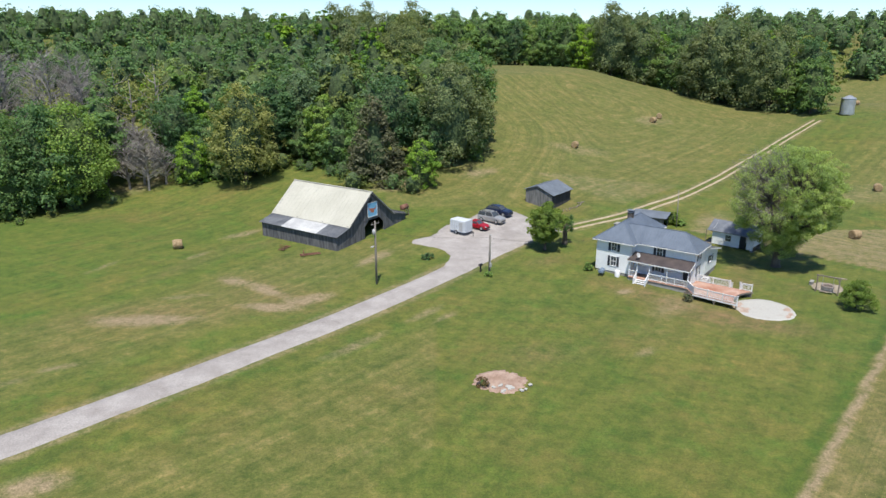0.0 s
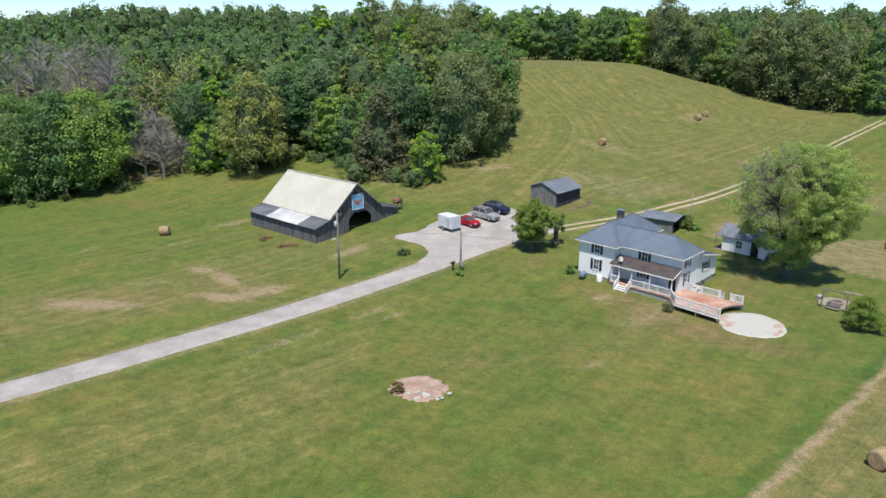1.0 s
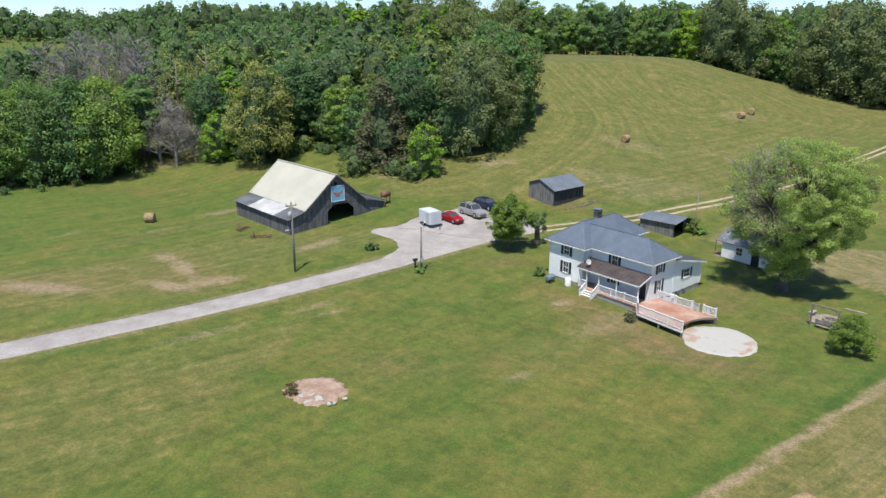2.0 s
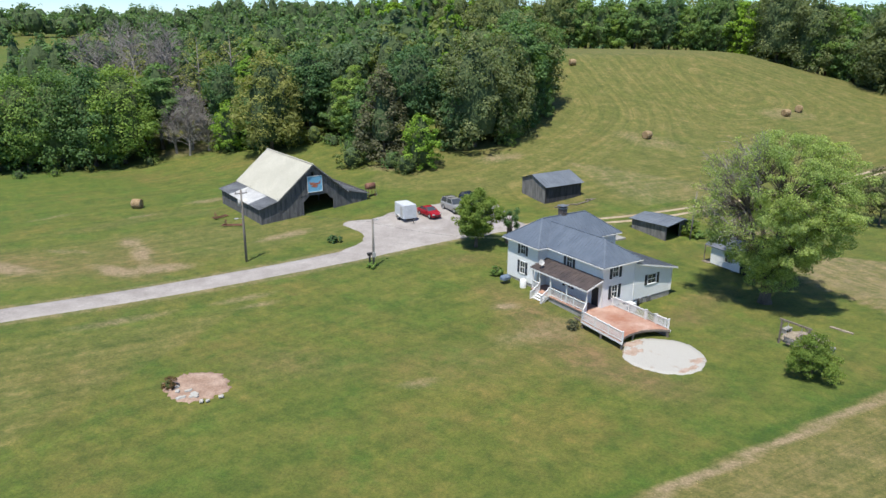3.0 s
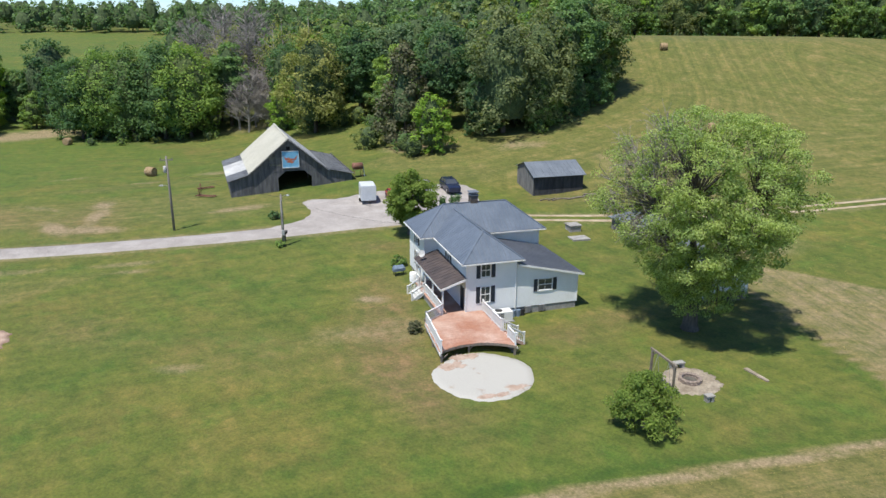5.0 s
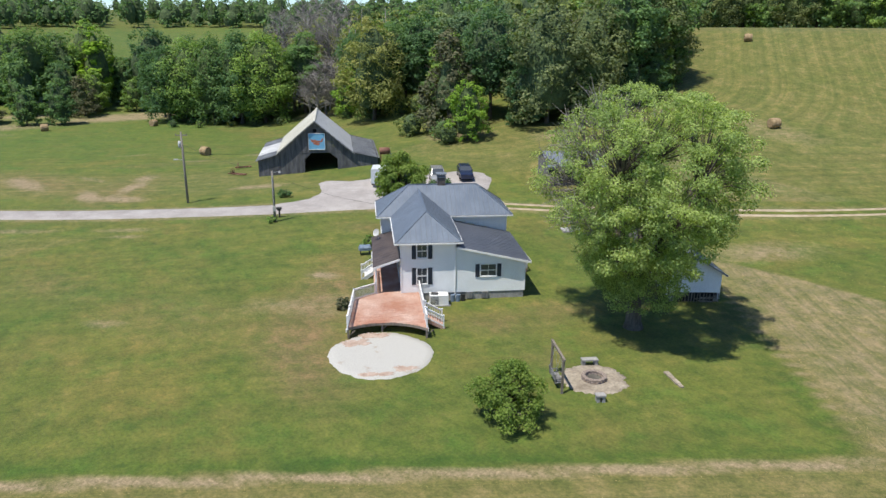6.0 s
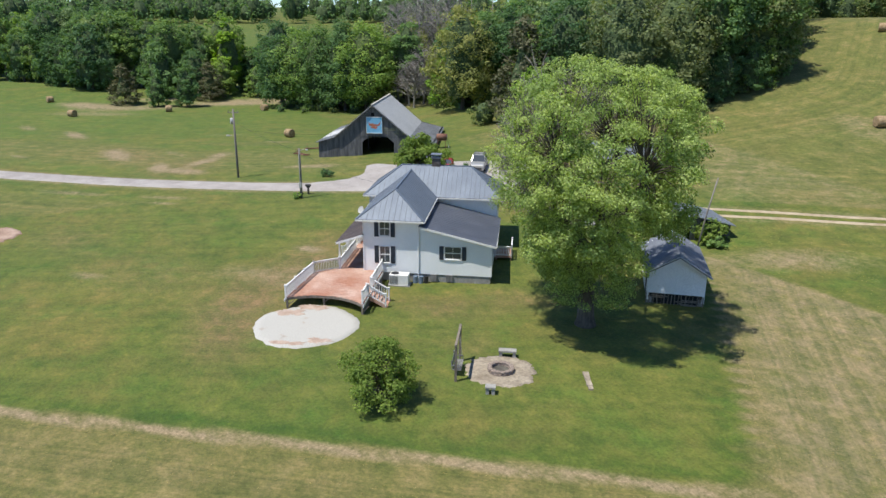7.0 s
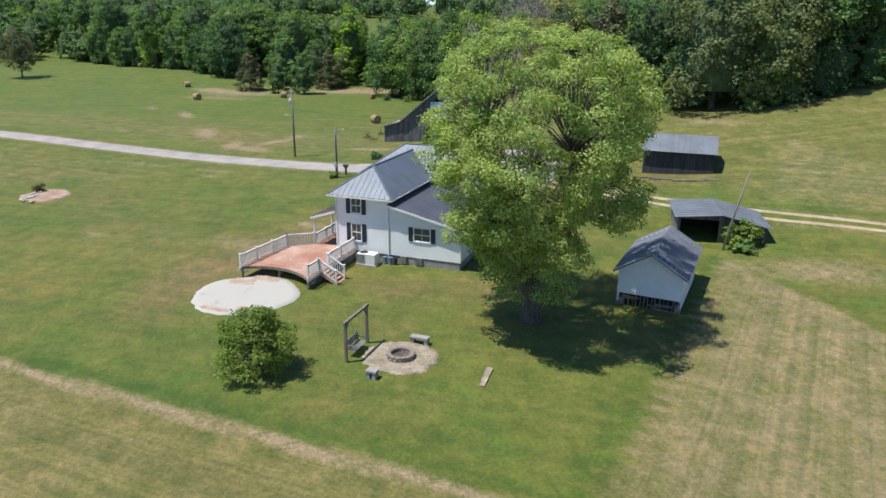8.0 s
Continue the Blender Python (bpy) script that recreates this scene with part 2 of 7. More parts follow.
def ground_material():
    mat, tree, bsdf = material("meadow", 0.95)
    fine = noise_node(tree, 5.0, 8, 0.8)
    clump = noise_node(tree, 1.3, 8, 0.8)
    mid = noise_node(tree, 0.30, 6, 0.7)
    big = noise_node(tree, 0.045, 4, 0.6)
    patchy = noise_node(tree, 0.55, 7, 0.75)
    streak = noise_node(tree, 1.05, 4, 0.6, (0.03, 1.0, 1.0, -58))
    cross = noise_node(tree, 0.9, 6, 0.75, (0.7, 1.0, 1.0, 20))
    lawn = ramp(tree, mid, (0.32, (0.060, 0.090, 0.011)), (0.50, (0.086, 0.112, 0.016)), (0.68, (0.120, 0.132, 0.026)))
    warm = ramp(tree, noise_node(tree, 0.11, 6, 0.65), (0.47, (0, 0, 0)), (0.74, (0.75, 0.75, 0.75)))
    lawn = mix(tree, warm, lawn, (0.140, 0.120, 0.032))
    clover = ramp(tree, noise_node(tree, 0.24, 5, 0.65), (0.52, (0, 0, 0)), (0.70, (0.85, 0.85, 0.85)))
    lawn = mix(tree, clover, lawn, (0.066, 0.118, 0.014))
    worn = calc(tree, "MULTIPLY", attribute(tree, "worn"), calc(tree, "MULTIPLY_ADD", calc(tree, "SUBTRACT", patchy, 0.5), 2.4, 1.0))
    lawn = mix(tree, ramp(tree, worn, (0.15, (0, 0, 0)), (1.0, (0.9, 0.9, 0.9))), lawn, (0.152, 0.116, 0.052))
    lawn = mix(tree, 1.0, lawn, ramp(tree, patchy, (0.34, (0.80, 0.89, 0.77)), (0.66, (1.21, 1.11, 1.20))), "MULTIPLY")
    lawn = mix(tree, 1.0, lawn, ramp(tree, streak, (0.36, (0.90, 0.93, 0.88)), (0.64, (1.11, 1.08, 1.10))), "MULTIPLY")
    lawn = mix(tree, 1.0, lawn, ramp(tree, cross, (0.35, (0.80, 0.88, 0.76)), (0.65, (1.20, 1.10, 1.18))), "MULTIPLY")
    lawn = mix(tree, 1.0, lawn, ramp(tree, big, (0.35, (0.86, 0.94, 0.84)), (0.65, (1.14, 1.02, 1.08))), "MULTIPLY")
    thatch = ramp(tree, noise_node(tree, 1.5, 6, 0.75), (0.56, (0, 0, 0)), (0.72, (0.55, 0.55, 0.55)))
    lawn = mix(tree, calc(tree, "MULTIPLY", thatch, ramp(tree, mid, (0.45, (0.1, 0.1, 0.1)), (0.65, (1, 1, 1)))), lawn, (0.190, 0.162, 0.066))
    lawn = mix(tree, attribute(tree, "fresh"), lawn, mix(tree, 1.0, lawn, (0.86, 1.02, 0.74), "MULTIPLY"))
    hay = ramp(tree, mid, (0.32, (0.088, 0.098, 0.021)), (0.5, (0.128, 0.120, 0.036)), (0.68, (0.180, 0.152, 0.062)))
    green = ramp(tree, noise_node(tree, 0.18, 6, 0.7), (0.50, (0, 0, 0)), (0.74, (0.6, 0.6, 0.6)))
    hay = mix(tree, green, hay, (0.082, 0.108, 0.022))
    straw = calc(tree, "MULTIPLY", attribute(tree, "straw"), ramp(tree, patchy, (0.36, (0.25, 0.25, 0.25)), (0.62, (1, 1, 1))))
    hay = mix(tree, 1.0, hay, ramp(tree, noise_node(tree, 0.8, 7, 0.8), (0.34, (0.78, 0.86, 0.74)), (0.66, (1.24, 1.15, 1.26))), "MULTIPLY")
    hay = mix(tree, straw, hay, (0.232, 0.188, 0.126))
    swath = attribute(tree, "swath")
    wob = calc(tree, "MULTIPLY_ADD", mid, 1.6, swath)
    wave = calc(tree, "SINE", calc(tree, "MULTIPLY", wob, 2.3))
    wave2 = calc(tree, "SINE", calc(tree, "MULTIPLY", wob, 0.9))
    wave = calc(tree, "MULTIPLY_ADD", wave2, 0.5, wave)
    rows = tree.nodes.new("ShaderNodeTexNoise")
    rows.noise_dimensions = "1D"
    rows.inputs["Scale"].default_value = 1.1
    rows.inputs["Detail"].default_value = 5
    rows.inputs["Roughness"].default_value = 0.7
    link(tree, calc(tree, "MULTIPLY_ADD", mid, 0.6, swath), rows.inputs["W"])
    row_fac = calc(tree, "MULTIPLY_ADD", calc(tree, "SUBTRACT", clump, 0.5), 0.45, rows.outputs["Fac"])
    row_tone = ramp(tree, row_fac, (0.30, (0.70, 0.80, 0.66)), (0.70, (1.32, 1.21, 1.30)))
    broken = calc(tree, "MULTIPLY", wave, ramp(tree, noise_node(tree, 0.06, 4, 0.6), (0.36, (0.15, 0.15, 0.15)), (0.62, (1, 1, 1))))
    band = ramp(tree, calc(tree, "MULTIPLY_ADD", broken, 0.3, 0.5), (0.02, (0.82, 0.87, 0.80)), (0.98, (1.20, 1.14, 1.18)))
    hay = mix(tree, 1.0, hay, ramp(tree, patchy, (0.34, (0.85, 0.92, 0.80)), (0.66, (1.16, 1.08, 1.19))), "MULTIPLY")
    hay = mix(tree, 1.0, hay, band, "MULTIPLY")
    hay = mix(tree, 1.0, hay, row_tone, "MULTIPLY")
    weak = mix(tree, attribute(tree, "mown"), (1, 1, 1), band)
    lawn = mix(tree, 1.0, lawn, weak, "MULTIPLY")
    h = calc(tree, "ADD", attribute(tree, "hay"), calc(tree, "MULTIPLY_ADD", clump, 0.9, -0.45))
    col = mix(tree, ramp(tree, h, (0.2, (0, 0, 0)), (0.8, (1, 1, 1))), lawn, hay)
    ragged = calc(tree, "MULTIPLY_ADD", calc(tree, "SUBTRACT", clump, 0.5), 3.0, calc(tree, "MULTIPLY_ADD", calc(tree, "SUBTRACT", mid, 0.5), 2.4, 1.0))
    d = calc(tree, "MULTIPLY", attribute(tree, "dirt"), ragged)
    soil = ramp(tree, fine, (0.3, (0.190, 0.140, 0.082)), (0.7, (0.310, 0.240, 0.156)))
    col = mix(tree, calc(tree, "MULTIPLY", ramp(tree, d, (0.14, (0, 0, 0)), (0.75, (1, 1, 1))), 0.85), col, soil)
    col = mix(tree, attribute(tree, "lush"), col, mix(tree, 1.0, col, (0.62, 0.84, 0.55), "MULTIPLY"))
    col = mix(tree, 1.0, col, ramp(tree, clump, (0.30, (0.70, 0.76, 0.67)), (0.70, (1.30, 1.24, 1.27))), "MULTIPLY")
    grain = ramp(tree, fine, (0.32, (0.56, 0.62, 0.54)), (0.68, (1.42, 1.36, 1.38)))
    col = mix(tree, 1.0, col, grain, "MULTIPLY")
    link(tree, col, bsdf.inputs["Base Color"])
    relief(tree, bsdf, fine, 0.5, 0.10)
    return mat


MEADOW = ground_material()
GRAVEL = surface("driveway_gravel", (0.275, 0.248, 0.230), (0.375, 0.347, 0.326), 0.4, 0.95, bump=0.5, dist=0.03, fine=9.0)
RUT = surface("bare_track", (0.30, 0.235, 0.145), (0.44, 0.36, 0.25), 0.8, 0.95, bump=0.5, dist=0.03, fine=8.0)
DIRT = surface("bed_soil", (0.27, 0.175, 0.125), (0.40, 0.29, 0.225), 0.8, 0.95, bump=0.6, dist=0.05, fine=7.0)
LIME = surface("white_crushed_lime", (0.33, 0.28, 0.23), (0.415, 0.402, 0.368), 0.9, 0.95, bump=0.25, dist=0.01, fine=14.0, lo=0.28, hi=0.40)
CLAY = surface("pink_clay", (0.32, 0.225, 0.17), (0.44, 0.35, 0.29), 1.2, 0.95, bump=0.4, dist=0.02, fine=9.0)
CHIPS = surface("ash_and_chips", (0.21, 0.17, 0.125), (0.36, 0.31, 0.24), 1.1, 0.95, bump=0.7, dist=0.05, fine=6.0)
SIDING = surface("white_vinyl_siding", (0.785, 0.795, 0.79), (0.85, 0.86, 0.855), 0.5, 0.5, bump=0.05, dist=0.004, fine=25.0)
WHITE = surface("white_paint", (0.70, 0.70, 0.69), (0.80, 0.80, 0.79), 1.5, 0.55, bump=0.08, dist=0.004, fine=30.0)
SHUTTER = surface("black_shutter", (0.012, 0.015, 0.02), (0.025, 0.028, 0.034), 3, 0.5, bump=0.0)
BLOCK = surface("concrete_block", (0.24, 0.23, 0.215), (0.36, 0.35, 0.33), 1.2, 0.9, bump=0.4, dist=0.02, fine=12)
ROOF_METAL = surface("grey_metal_roof", (0.106, 0.134, 0.176), (0.142, 0.174, 0.220), 0.6, 0.5, 0.15, bump=0.1, dist=0.01, fine=14, stretch=(1, 1, 0.6))
ROOF_ADD = surface("charcoal_metal_roof", (0.085, 0.095, 0.118), (0.115, 0.125, 0.150), 0.5, 0.45, 0.2, bump=0.1, dist=0.01, fine=14)
ROOF_PORCH = surface("rusty_black_roof", (0.045, 0.035, 0.035), (0.085, 0.065, 0.06), 0.9, 0.7, bump=0.2, dist=0.01, fine=12)
SHINGLE = surface("grey_shingle", (0.110, 0.124, 0.152), (0.165, 0.180, 0.212), 1.2, 0.85, bump=0.4, dist=0.02, fine=9)
SEAM = surface("roof_ribs", (0.122, 0.142, 0.175), (0.158, 0.18, 0.216), 0.6, 0.55, 0.12, bump=0.0)
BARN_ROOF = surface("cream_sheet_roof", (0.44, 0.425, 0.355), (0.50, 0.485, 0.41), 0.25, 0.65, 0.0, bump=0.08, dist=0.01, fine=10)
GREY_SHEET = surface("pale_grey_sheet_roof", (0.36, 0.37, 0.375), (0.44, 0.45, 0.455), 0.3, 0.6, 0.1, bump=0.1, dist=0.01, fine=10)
PALE_TIN = surface("bright_tin", (0.40, 0.40, 0.40), (0.60, 0.60, 0.58), 0.5, 0.6, 0.1, bump=0.2, dist=0.01, fine=10)
OLD_TIN = surface("dark_tin", (0.10, 0.105, 0.115), (0.19, 0.20, 0.21), 0.6, 0.55, 0.2, bump=0.2, dist=0.01, fine=10)
BLUE_TIN = surface("blue_grey_tin", (0.135, 0.155, 0.18), (0.19, 0.215, 0.245), 0.5, 0.55, 0.1, bump=0.15, dist=0.01, fine=12)
BARN_WOOD = surface("weathered_black_boards", (0.055, 0.057, 0.064), (0.150, 0.148, 0.152), 0.8, 0.9, bump=0.6, dist=0.02, fine=9, stretch=(3, 3, 0.5), pieces=0.5)
GREY_WOOD = surface("grey_boards", (0.10, 0.10, 0.10), (0.21, 0.205, 0.20), 1.0, 0.9, bump=0.6, dist=0.02, fine=9, stretch=(3, 3, 0.5), pieces=0.3)
TARRED = surface("tarred_black_boards", (0.026, 0.027, 0.031), (0.062, 0.062, 0.068), 0.8, 0.85, bump=0.6, dist=0.02, fine=9, stretch=(3, 3, 0.5), pieces=0.4)
TIMBER = surface("old_timber", (0.14, 0.115, 0.09), (0.25, 0.215, 0.175), 1.5, 0.9, bump=0.5, dist=0.01, fine=14, stretch=(3, 3, 0.6))
DECK_WOOD = surface("red_stained_deck", (0.36, 0.17, 0.11), (0.50, 0.34, 0.27), 0.55, 0.8, bump=0.3, dist=0.01, fine=10, pieces=0.14)
# near-black for panels that stand in for shade inside and under buildings
DARK = surface("interior_shade_tone", (0.012, 0.011, 0.010), (0.025, 0.022, 0.02), 1, 0.95, bump=0.0)
BARK = surface("bark", (0.075, 0.06, 0.045), (0.16, 0.135, 0.11), 1.5, 0.95, bump=0.8, dist=0.05, fine=9, stretch=(2, 2, 0.5))
DEADWOOD = surface("dead_grey_wood", (0.19, 0.17, 0.15), (0.32, 0.295, 0.27), 1.5, 0.95, bump=0.4, dist=0.02, fine=9)
POLE_WOOD = surface("pole_wood", (0.15, 0.135, 0.12), (0.25, 0.23, 0.205), 1.5, 0.9, bump=0.4, dist=0.01, fine=12, stretch=(3, 3, 0.3))
HAY = surface("hay_bale", (0.25, 0.17, 0.088), (0.41, 0.30, 0.17), 2.2, 0.95, bump=0.8, dist=0.06, fine=12)
BRICK = surface("chimney_brick", (0.085, 0.072, 0.064), (0.16, 0.135, 0.12), 2.5, 0.9, bump=0.4, dist=0.01, fine=20, pieces=0.2)
STONE = surface("field_stone", (0.17, 0.135, 0.11), (0.35, 0.28, 0.235), 2.5, 0.9, bump=0.5, dist=0.03, fine=10, pieces=0.3)
RUST = surface("rusty_steel", (0.13, 0.055, 0.035), (0.26, 0.13, 0.085), 2.0, 0.8, 0.1, bump=0.4, dist=0.01, fine=15)
STEEL = surface("galvanised_steel", (0.42, 0.44, 0.46), (0.58, 0.60, 0.62), 0.8, 0.4, 0.6, bump=0.1, dist=0.01, fine=12)
BLACK = surface("black_plastic", (0.015, 0.015, 0.017), (0.03, 0.03, 0.032), 3, 0.5, bump=0.0)
RUBBER = surface("rubber", (0.015, 0.015, 0.015), (0.028, 0.027, 0.026), 6, 0.85, bump=0.0)
GREYBOX = surface("grey_metal_case", (0.38, 0.38, 0.37), (0.48, 0.48, 0.47), 2, 0.5, bump=0.05)
RED = surface("red_car_paint", (0.31, 0.010, 0.018), (0.36, 0.015, 0.024), 2, 0.22, bump=0.0)
SILVER = surface("silver_car_paint", (0.40, 0.395, 0.38), (0.46, 0.455, 0.44), 2, 0.28, 0.4, bump=0.0)
NAVY = surface("dark_blue_car_paint", (0.012, 0.018, 0.045), (0.02, 0.028, 0.06), 2, 0.2, bump=0.0)
QUILT_BLUE = surface("quilt_sky_blue", (0.15, 0.40, 0.62), (0.20, 0.47, 0.68), 1, 0.6, bump=0.0)
QUILT_RED = surface("quilt_rust", (0.38, 0.10, 0.06), (0.5, 0.2, 0.12), 4, 0.6, bump=0.0)
BAG = surface("grey_blue_bag", (0.10, 0.14, 0.20), (0.20, 0.26, 0.34), 4, 0.6, bump=0.3, dist=0.03)
TRAILER = surface("trailer_skin", (0.52, 0.55, 0.58), (0.60, 0.63, 0.66), 1.0, 0.5, bump=0.05)


def glass_material():
    mat, tree, bsdf = material("window_glass", 0.06)
    bsdf.inputs["Base Color"].default_value = (0.06, 0.068, 0.075, 1)
    bsdf.inputs["Specular IOR Level"].default_value = 0.8
    return mat


GLASS = glass_material()
LEAF_DARK = leaf_material("dark_green_leaves", (0.076, 0.148, 0.063), (0.162, 0.263, 0.113), 0.38)
LEAF_MID = leaf_material("green_leaves", (0.102, 0.189, 0.070), (0.208, 0.322, 0.128), 0.38)
LEAF_BRIGHT = leaf_material("bright_green_leaves", (0.111, 0.221, 0.031), (0.209, 0.348, 0.058), 0.3)
LEAF_OLIVE = leaf_material("olive_leaves", (0.121, 0.163, 0.048), (0.224, 0.270, 0.098), 0.3)
LEAF_MAPLE = leaf_material("young_yellow_green_leaves", (0.180, 0.250, 0.085), (0.47, 0.560, 0.235), 0.5, 0.0)
LEAF_YARD = leaf_material("yard_leaves", (0.120, 0.190, 0.041), (0.258, 0.339, 0.089), 0.42, 0.0)
LEAF_OLD = leaf_material("pale_olive_leaves", (0.179, 0.207, 0.063), (0.338, 0.343, 0.134), 0.35, 0.0)
LEAF_FRESH = leaf_material("fresh_green_leaves", (0.145, 0.255, 0.039), (0.276, 0.414, 0.077), 0.38, 0.0)
LEAF_FAR = leaf_material("far_leaves", (0.078, 0.152, 0.064), (0.181, 0.283, 0.118), 0.35, 0.0)
LEAF_PALE = leaf_material("pale_grey_green_leaves", (0.115, 0.150, 0.070), (0.225, 0.262, 0.130), 0.38, 0.3)
LEAF_RED = leaf_material("reddish_leaves", (0.085, 0.060, 0.030), (0.19, 0.12, 0.06), 0.3, 0.0)
LEAF_CEDAR = leaf_material("brown_green_cedar", (0.088, 0.095, 0.055), (0.155, 0.155, 0.096), 0.25, 0.15)
LEAF_BLUE = leaf_material("blue_green_leaves", (0.105, 0.171, 0.086), (0.212, 0.289, 0.149))
STRAW = leaf_material("cut_straw", (0.26, 0.22, 0.11), (0.44, 0.36, 0.21), 0.45, 0.0)

# ---------------------------------------------------------------- ground sheet
def spread(lo, hi, fine, far):
    """Even lines from lo to hi, then ever wider ones out to far on both sides."""
    mid = list(np.arange(lo, hi + 0.01, fine))
    out, s, p = [], fine, hi
    while p < hi + far:
        s *= 1.22
        p += s
        out.append(p)
    back, s, p = [], fine, lo
    while p > lo - far:
        s *= 1.22
        p -= s
        back.append(p)
    return np.array(back[::-1] + mid + out)


gx, gy = spread(-125, 122, 1.0, 3500), spread(28, 262, 1.0, 3500)
GX, GY = np.meshgrid(gx, gy, indexing="ij")
GZ = height(GX, GY)
nx, ny = GX.shape
ground_mesh = bpy.data.meshes.new("ground")
idx = np.arange(nx * ny).reshape(nx, ny)
quads = np.stack([idx[:-1, :-1], idx[1:, :-1], idx[1:, 1:], idx[:-1, 1:]], -1).reshape(-1, 4)
ground_mesh.from_pydata(np.stack([GX, GY, GZ], -1).reshape(-1, 3).tolist(), [], quads.tolist())
ground_mesh.polygons.foreach_set("use_smooth", np.ones(len(quads), dtype=bool))
ground_mesh.materials.append(MEADOW)

track_side = (GX - 20) * 0.72 - (GY - 116.3) * 0.69
s1 = (GX - MOW_A[0]) * MOW_N[0] + (GY - MOW_A[1]) * MOW_N[1]
s2 = (GX - MOW_B[0]) * MOW_M[0] + (GY - MOW_B[1]) * MOW_M[1]
out = np.maximum(s1, np.where(GY < 122, s2, -9))
drive_d, track_d, wood_d = line_distance(GX, GY, DRIVE), line_distance(GX, GY, TRACK), line_distance(GX, GY, WOOD_EDGE)
hill = step(2, 14, GY - 118 - 0.12 * np.abs(GX)) * (GX > -12)
east = np.maximum(step(-1.0, 1.5, out), step(0, 6, s2) * step(-2, 6, track_side))
hay = np.clip(0.56 * hill * step(4, 30, track_d + 18 * (track_side < 0)) + 0.72 * step(-0.2, 0.7, out), 0, 1)
hay = np.where((track_side > 0) & (out > 0), 0.55 + 0.4 * step(40, 0, GX - 60) * step(150, 110, GY), hay)
hay = np.maximum(hay, 0.50 * (1 - step(4, 16, np.abs(drive_d - 18))) * (GX < 0) * (GY < 112))
swath = np.where(hill > 0.3, np.minimum(wood_d, track_d * 1.0), np.where(east > 0.5, np.abs(out), drive_d))
soft = swath.copy()
for turn in range(14):
    grown = np.pad(soft, 2, "edge")
    soft = sum(grown[2 + i:2 + i + soft.shape[0], 2 + j:2 + j + soft.shape[1]] for i, j in ((-2, 0), (2, 0), (0, -2), (0, 2), (0, 0))) / 5
swath = np.where(hill > 0.3, soft, swath)


def patch(x, y, r, q=1.0, stretch=1.0, turn=0.0):
    c, s = math.cos(radians(turn)), math.sin(radians(turn))
    a, b = (GX - x) * c + (GY - y) * s, -(GX - x) * s + (GY - y) * c
    return q * np.exp(-((a / (r * stretch)) ** 2 + (b / r) ** 2))


dirt = patch(-37.0, 80.0, 1.8, 1.1, 3.2, 0) + patch(-30.4, 94.8, 1.2, 0.85, 2.2, -45) + patch(-24.5, 90.8, 1.0, 0.95, 4.5, -42) + patch(-18, 86.5, 1.6, 1.0, 2.4, 35)
dirt = dirt + patch(-22.7, 84.1, 1.2, 0.9, 3.2, -15) + patch(-35, 88.4, 0.9, 0.55, 4.0, 12) + patch(-39.4, 107, 0.8, 0.5, 4.0, 62) + patch(-35, 118, 1.5, 0.65, 2.5, 30) + patch(-52, 101, 0.8, 0.45, 5.0, 70)
dirt = dirt + patch(-63.8, 75.7, 1.5, 0.75, 4.0, 8) + patch(-79, 68, 1.5, 0.55, 3.5, 8) + patch(-39.6, 66.8, 0.7, 0.55, 4.0, 25) + patch(-43.5, 62.9, 0.7, 0.45, 3.0, 30) + patch(-31.5, 46, 1.5, 0.8, 1.8, 20)
dirt = dirt + patch(-10, 72, 1.0, 0.5, 6.0, 50) + patch(-2, 82, 0.9, 0.5, 4.0, 52) + patch(0.2, 80.6, 0.6, 0.5, 5.0, 48) + patch(22.6, 71.1, 0.8, 0.5, 2.5, 45) + patch(-117, 81, 3.5, 0.8, 2.2, 40)
dirt = dirt + patch(24.9, 90.0, 0.8, 0.95, 1.6, 30) + patch(-10.5, 103.3, 1.4, 0.7, 3.0, 55) + patch(-9, 140, 3, 0.8, 2, 20) + patch(8, 147, 2.5, 0.6, 2, 40)
dirt = dirt + patch(-108, 90, 6, 0.65, 2.2, 70) + patch(-108, 120, 6, 1.0, 2.4, 80) + patch(-121, 101, 4, 0.8, 2.0, 90) + patch(-98, 82, 4, 0.45, 3, 60) + patch(-66, 152, 5, 0.5, 2, 40)
dirt = dirt + patch(50, 126, 3, 0.5, 2.5, 50) + patch(33, 169, 5, 0.35, 2, 0) + patch(60, 203, 4, 0.4, 2, 30) + patch(30, 85, 3, 0.35, 2.5, 50)
dirt = dirt + np.where(s1 > s2, 0.95, 0.5) * np.exp(-((out - 0.55) / 0.42) ** 2) + 0.45 * np.exp(-((drive_d - 2.4) / 0.8) ** 2) + 0.3 * np.exp(-((track_d - 1.6) / 0.8) ** 2)
worn = patch(29, 88, 3.4, 0.85, 3.0, -42) + patch(39, 79, 3.2, 0.7, 2.2, -20) + patch(16, 102, 2.4, 0.55, 2.0, 40) + patch(45, 100, 2.5, 0.6, 2.0, 50) + patch(43, 93.5, 2.0, 0.6, 2.0, 40) + patch(25, 76, 6, 0.4, 1.6, 30) + patch(50, 92, 3, 0.4, 1.5, 0) + patch(10, 70, 4, 0.45, 1.5, 20) + patch(56, 108, 2.5, 0.5, 2, 120)
worn = worn + patch(-36, 82, 5.0, 0.9, 2.6, 8) + patch(-24, 90, 4.2, 0.9, 2.6, -40) + patch(-40, 101, 2.5, 0.5, 4.5, 65) + patch(-63, 75, 4, 0.5, 3, 8) + patch(-30, 112, 3, 0.5, 2, 30) + patch(2, 110, 3, 0.5, 2, 50) + patch(24, 131, 4, 0.5, 1.5, 50)
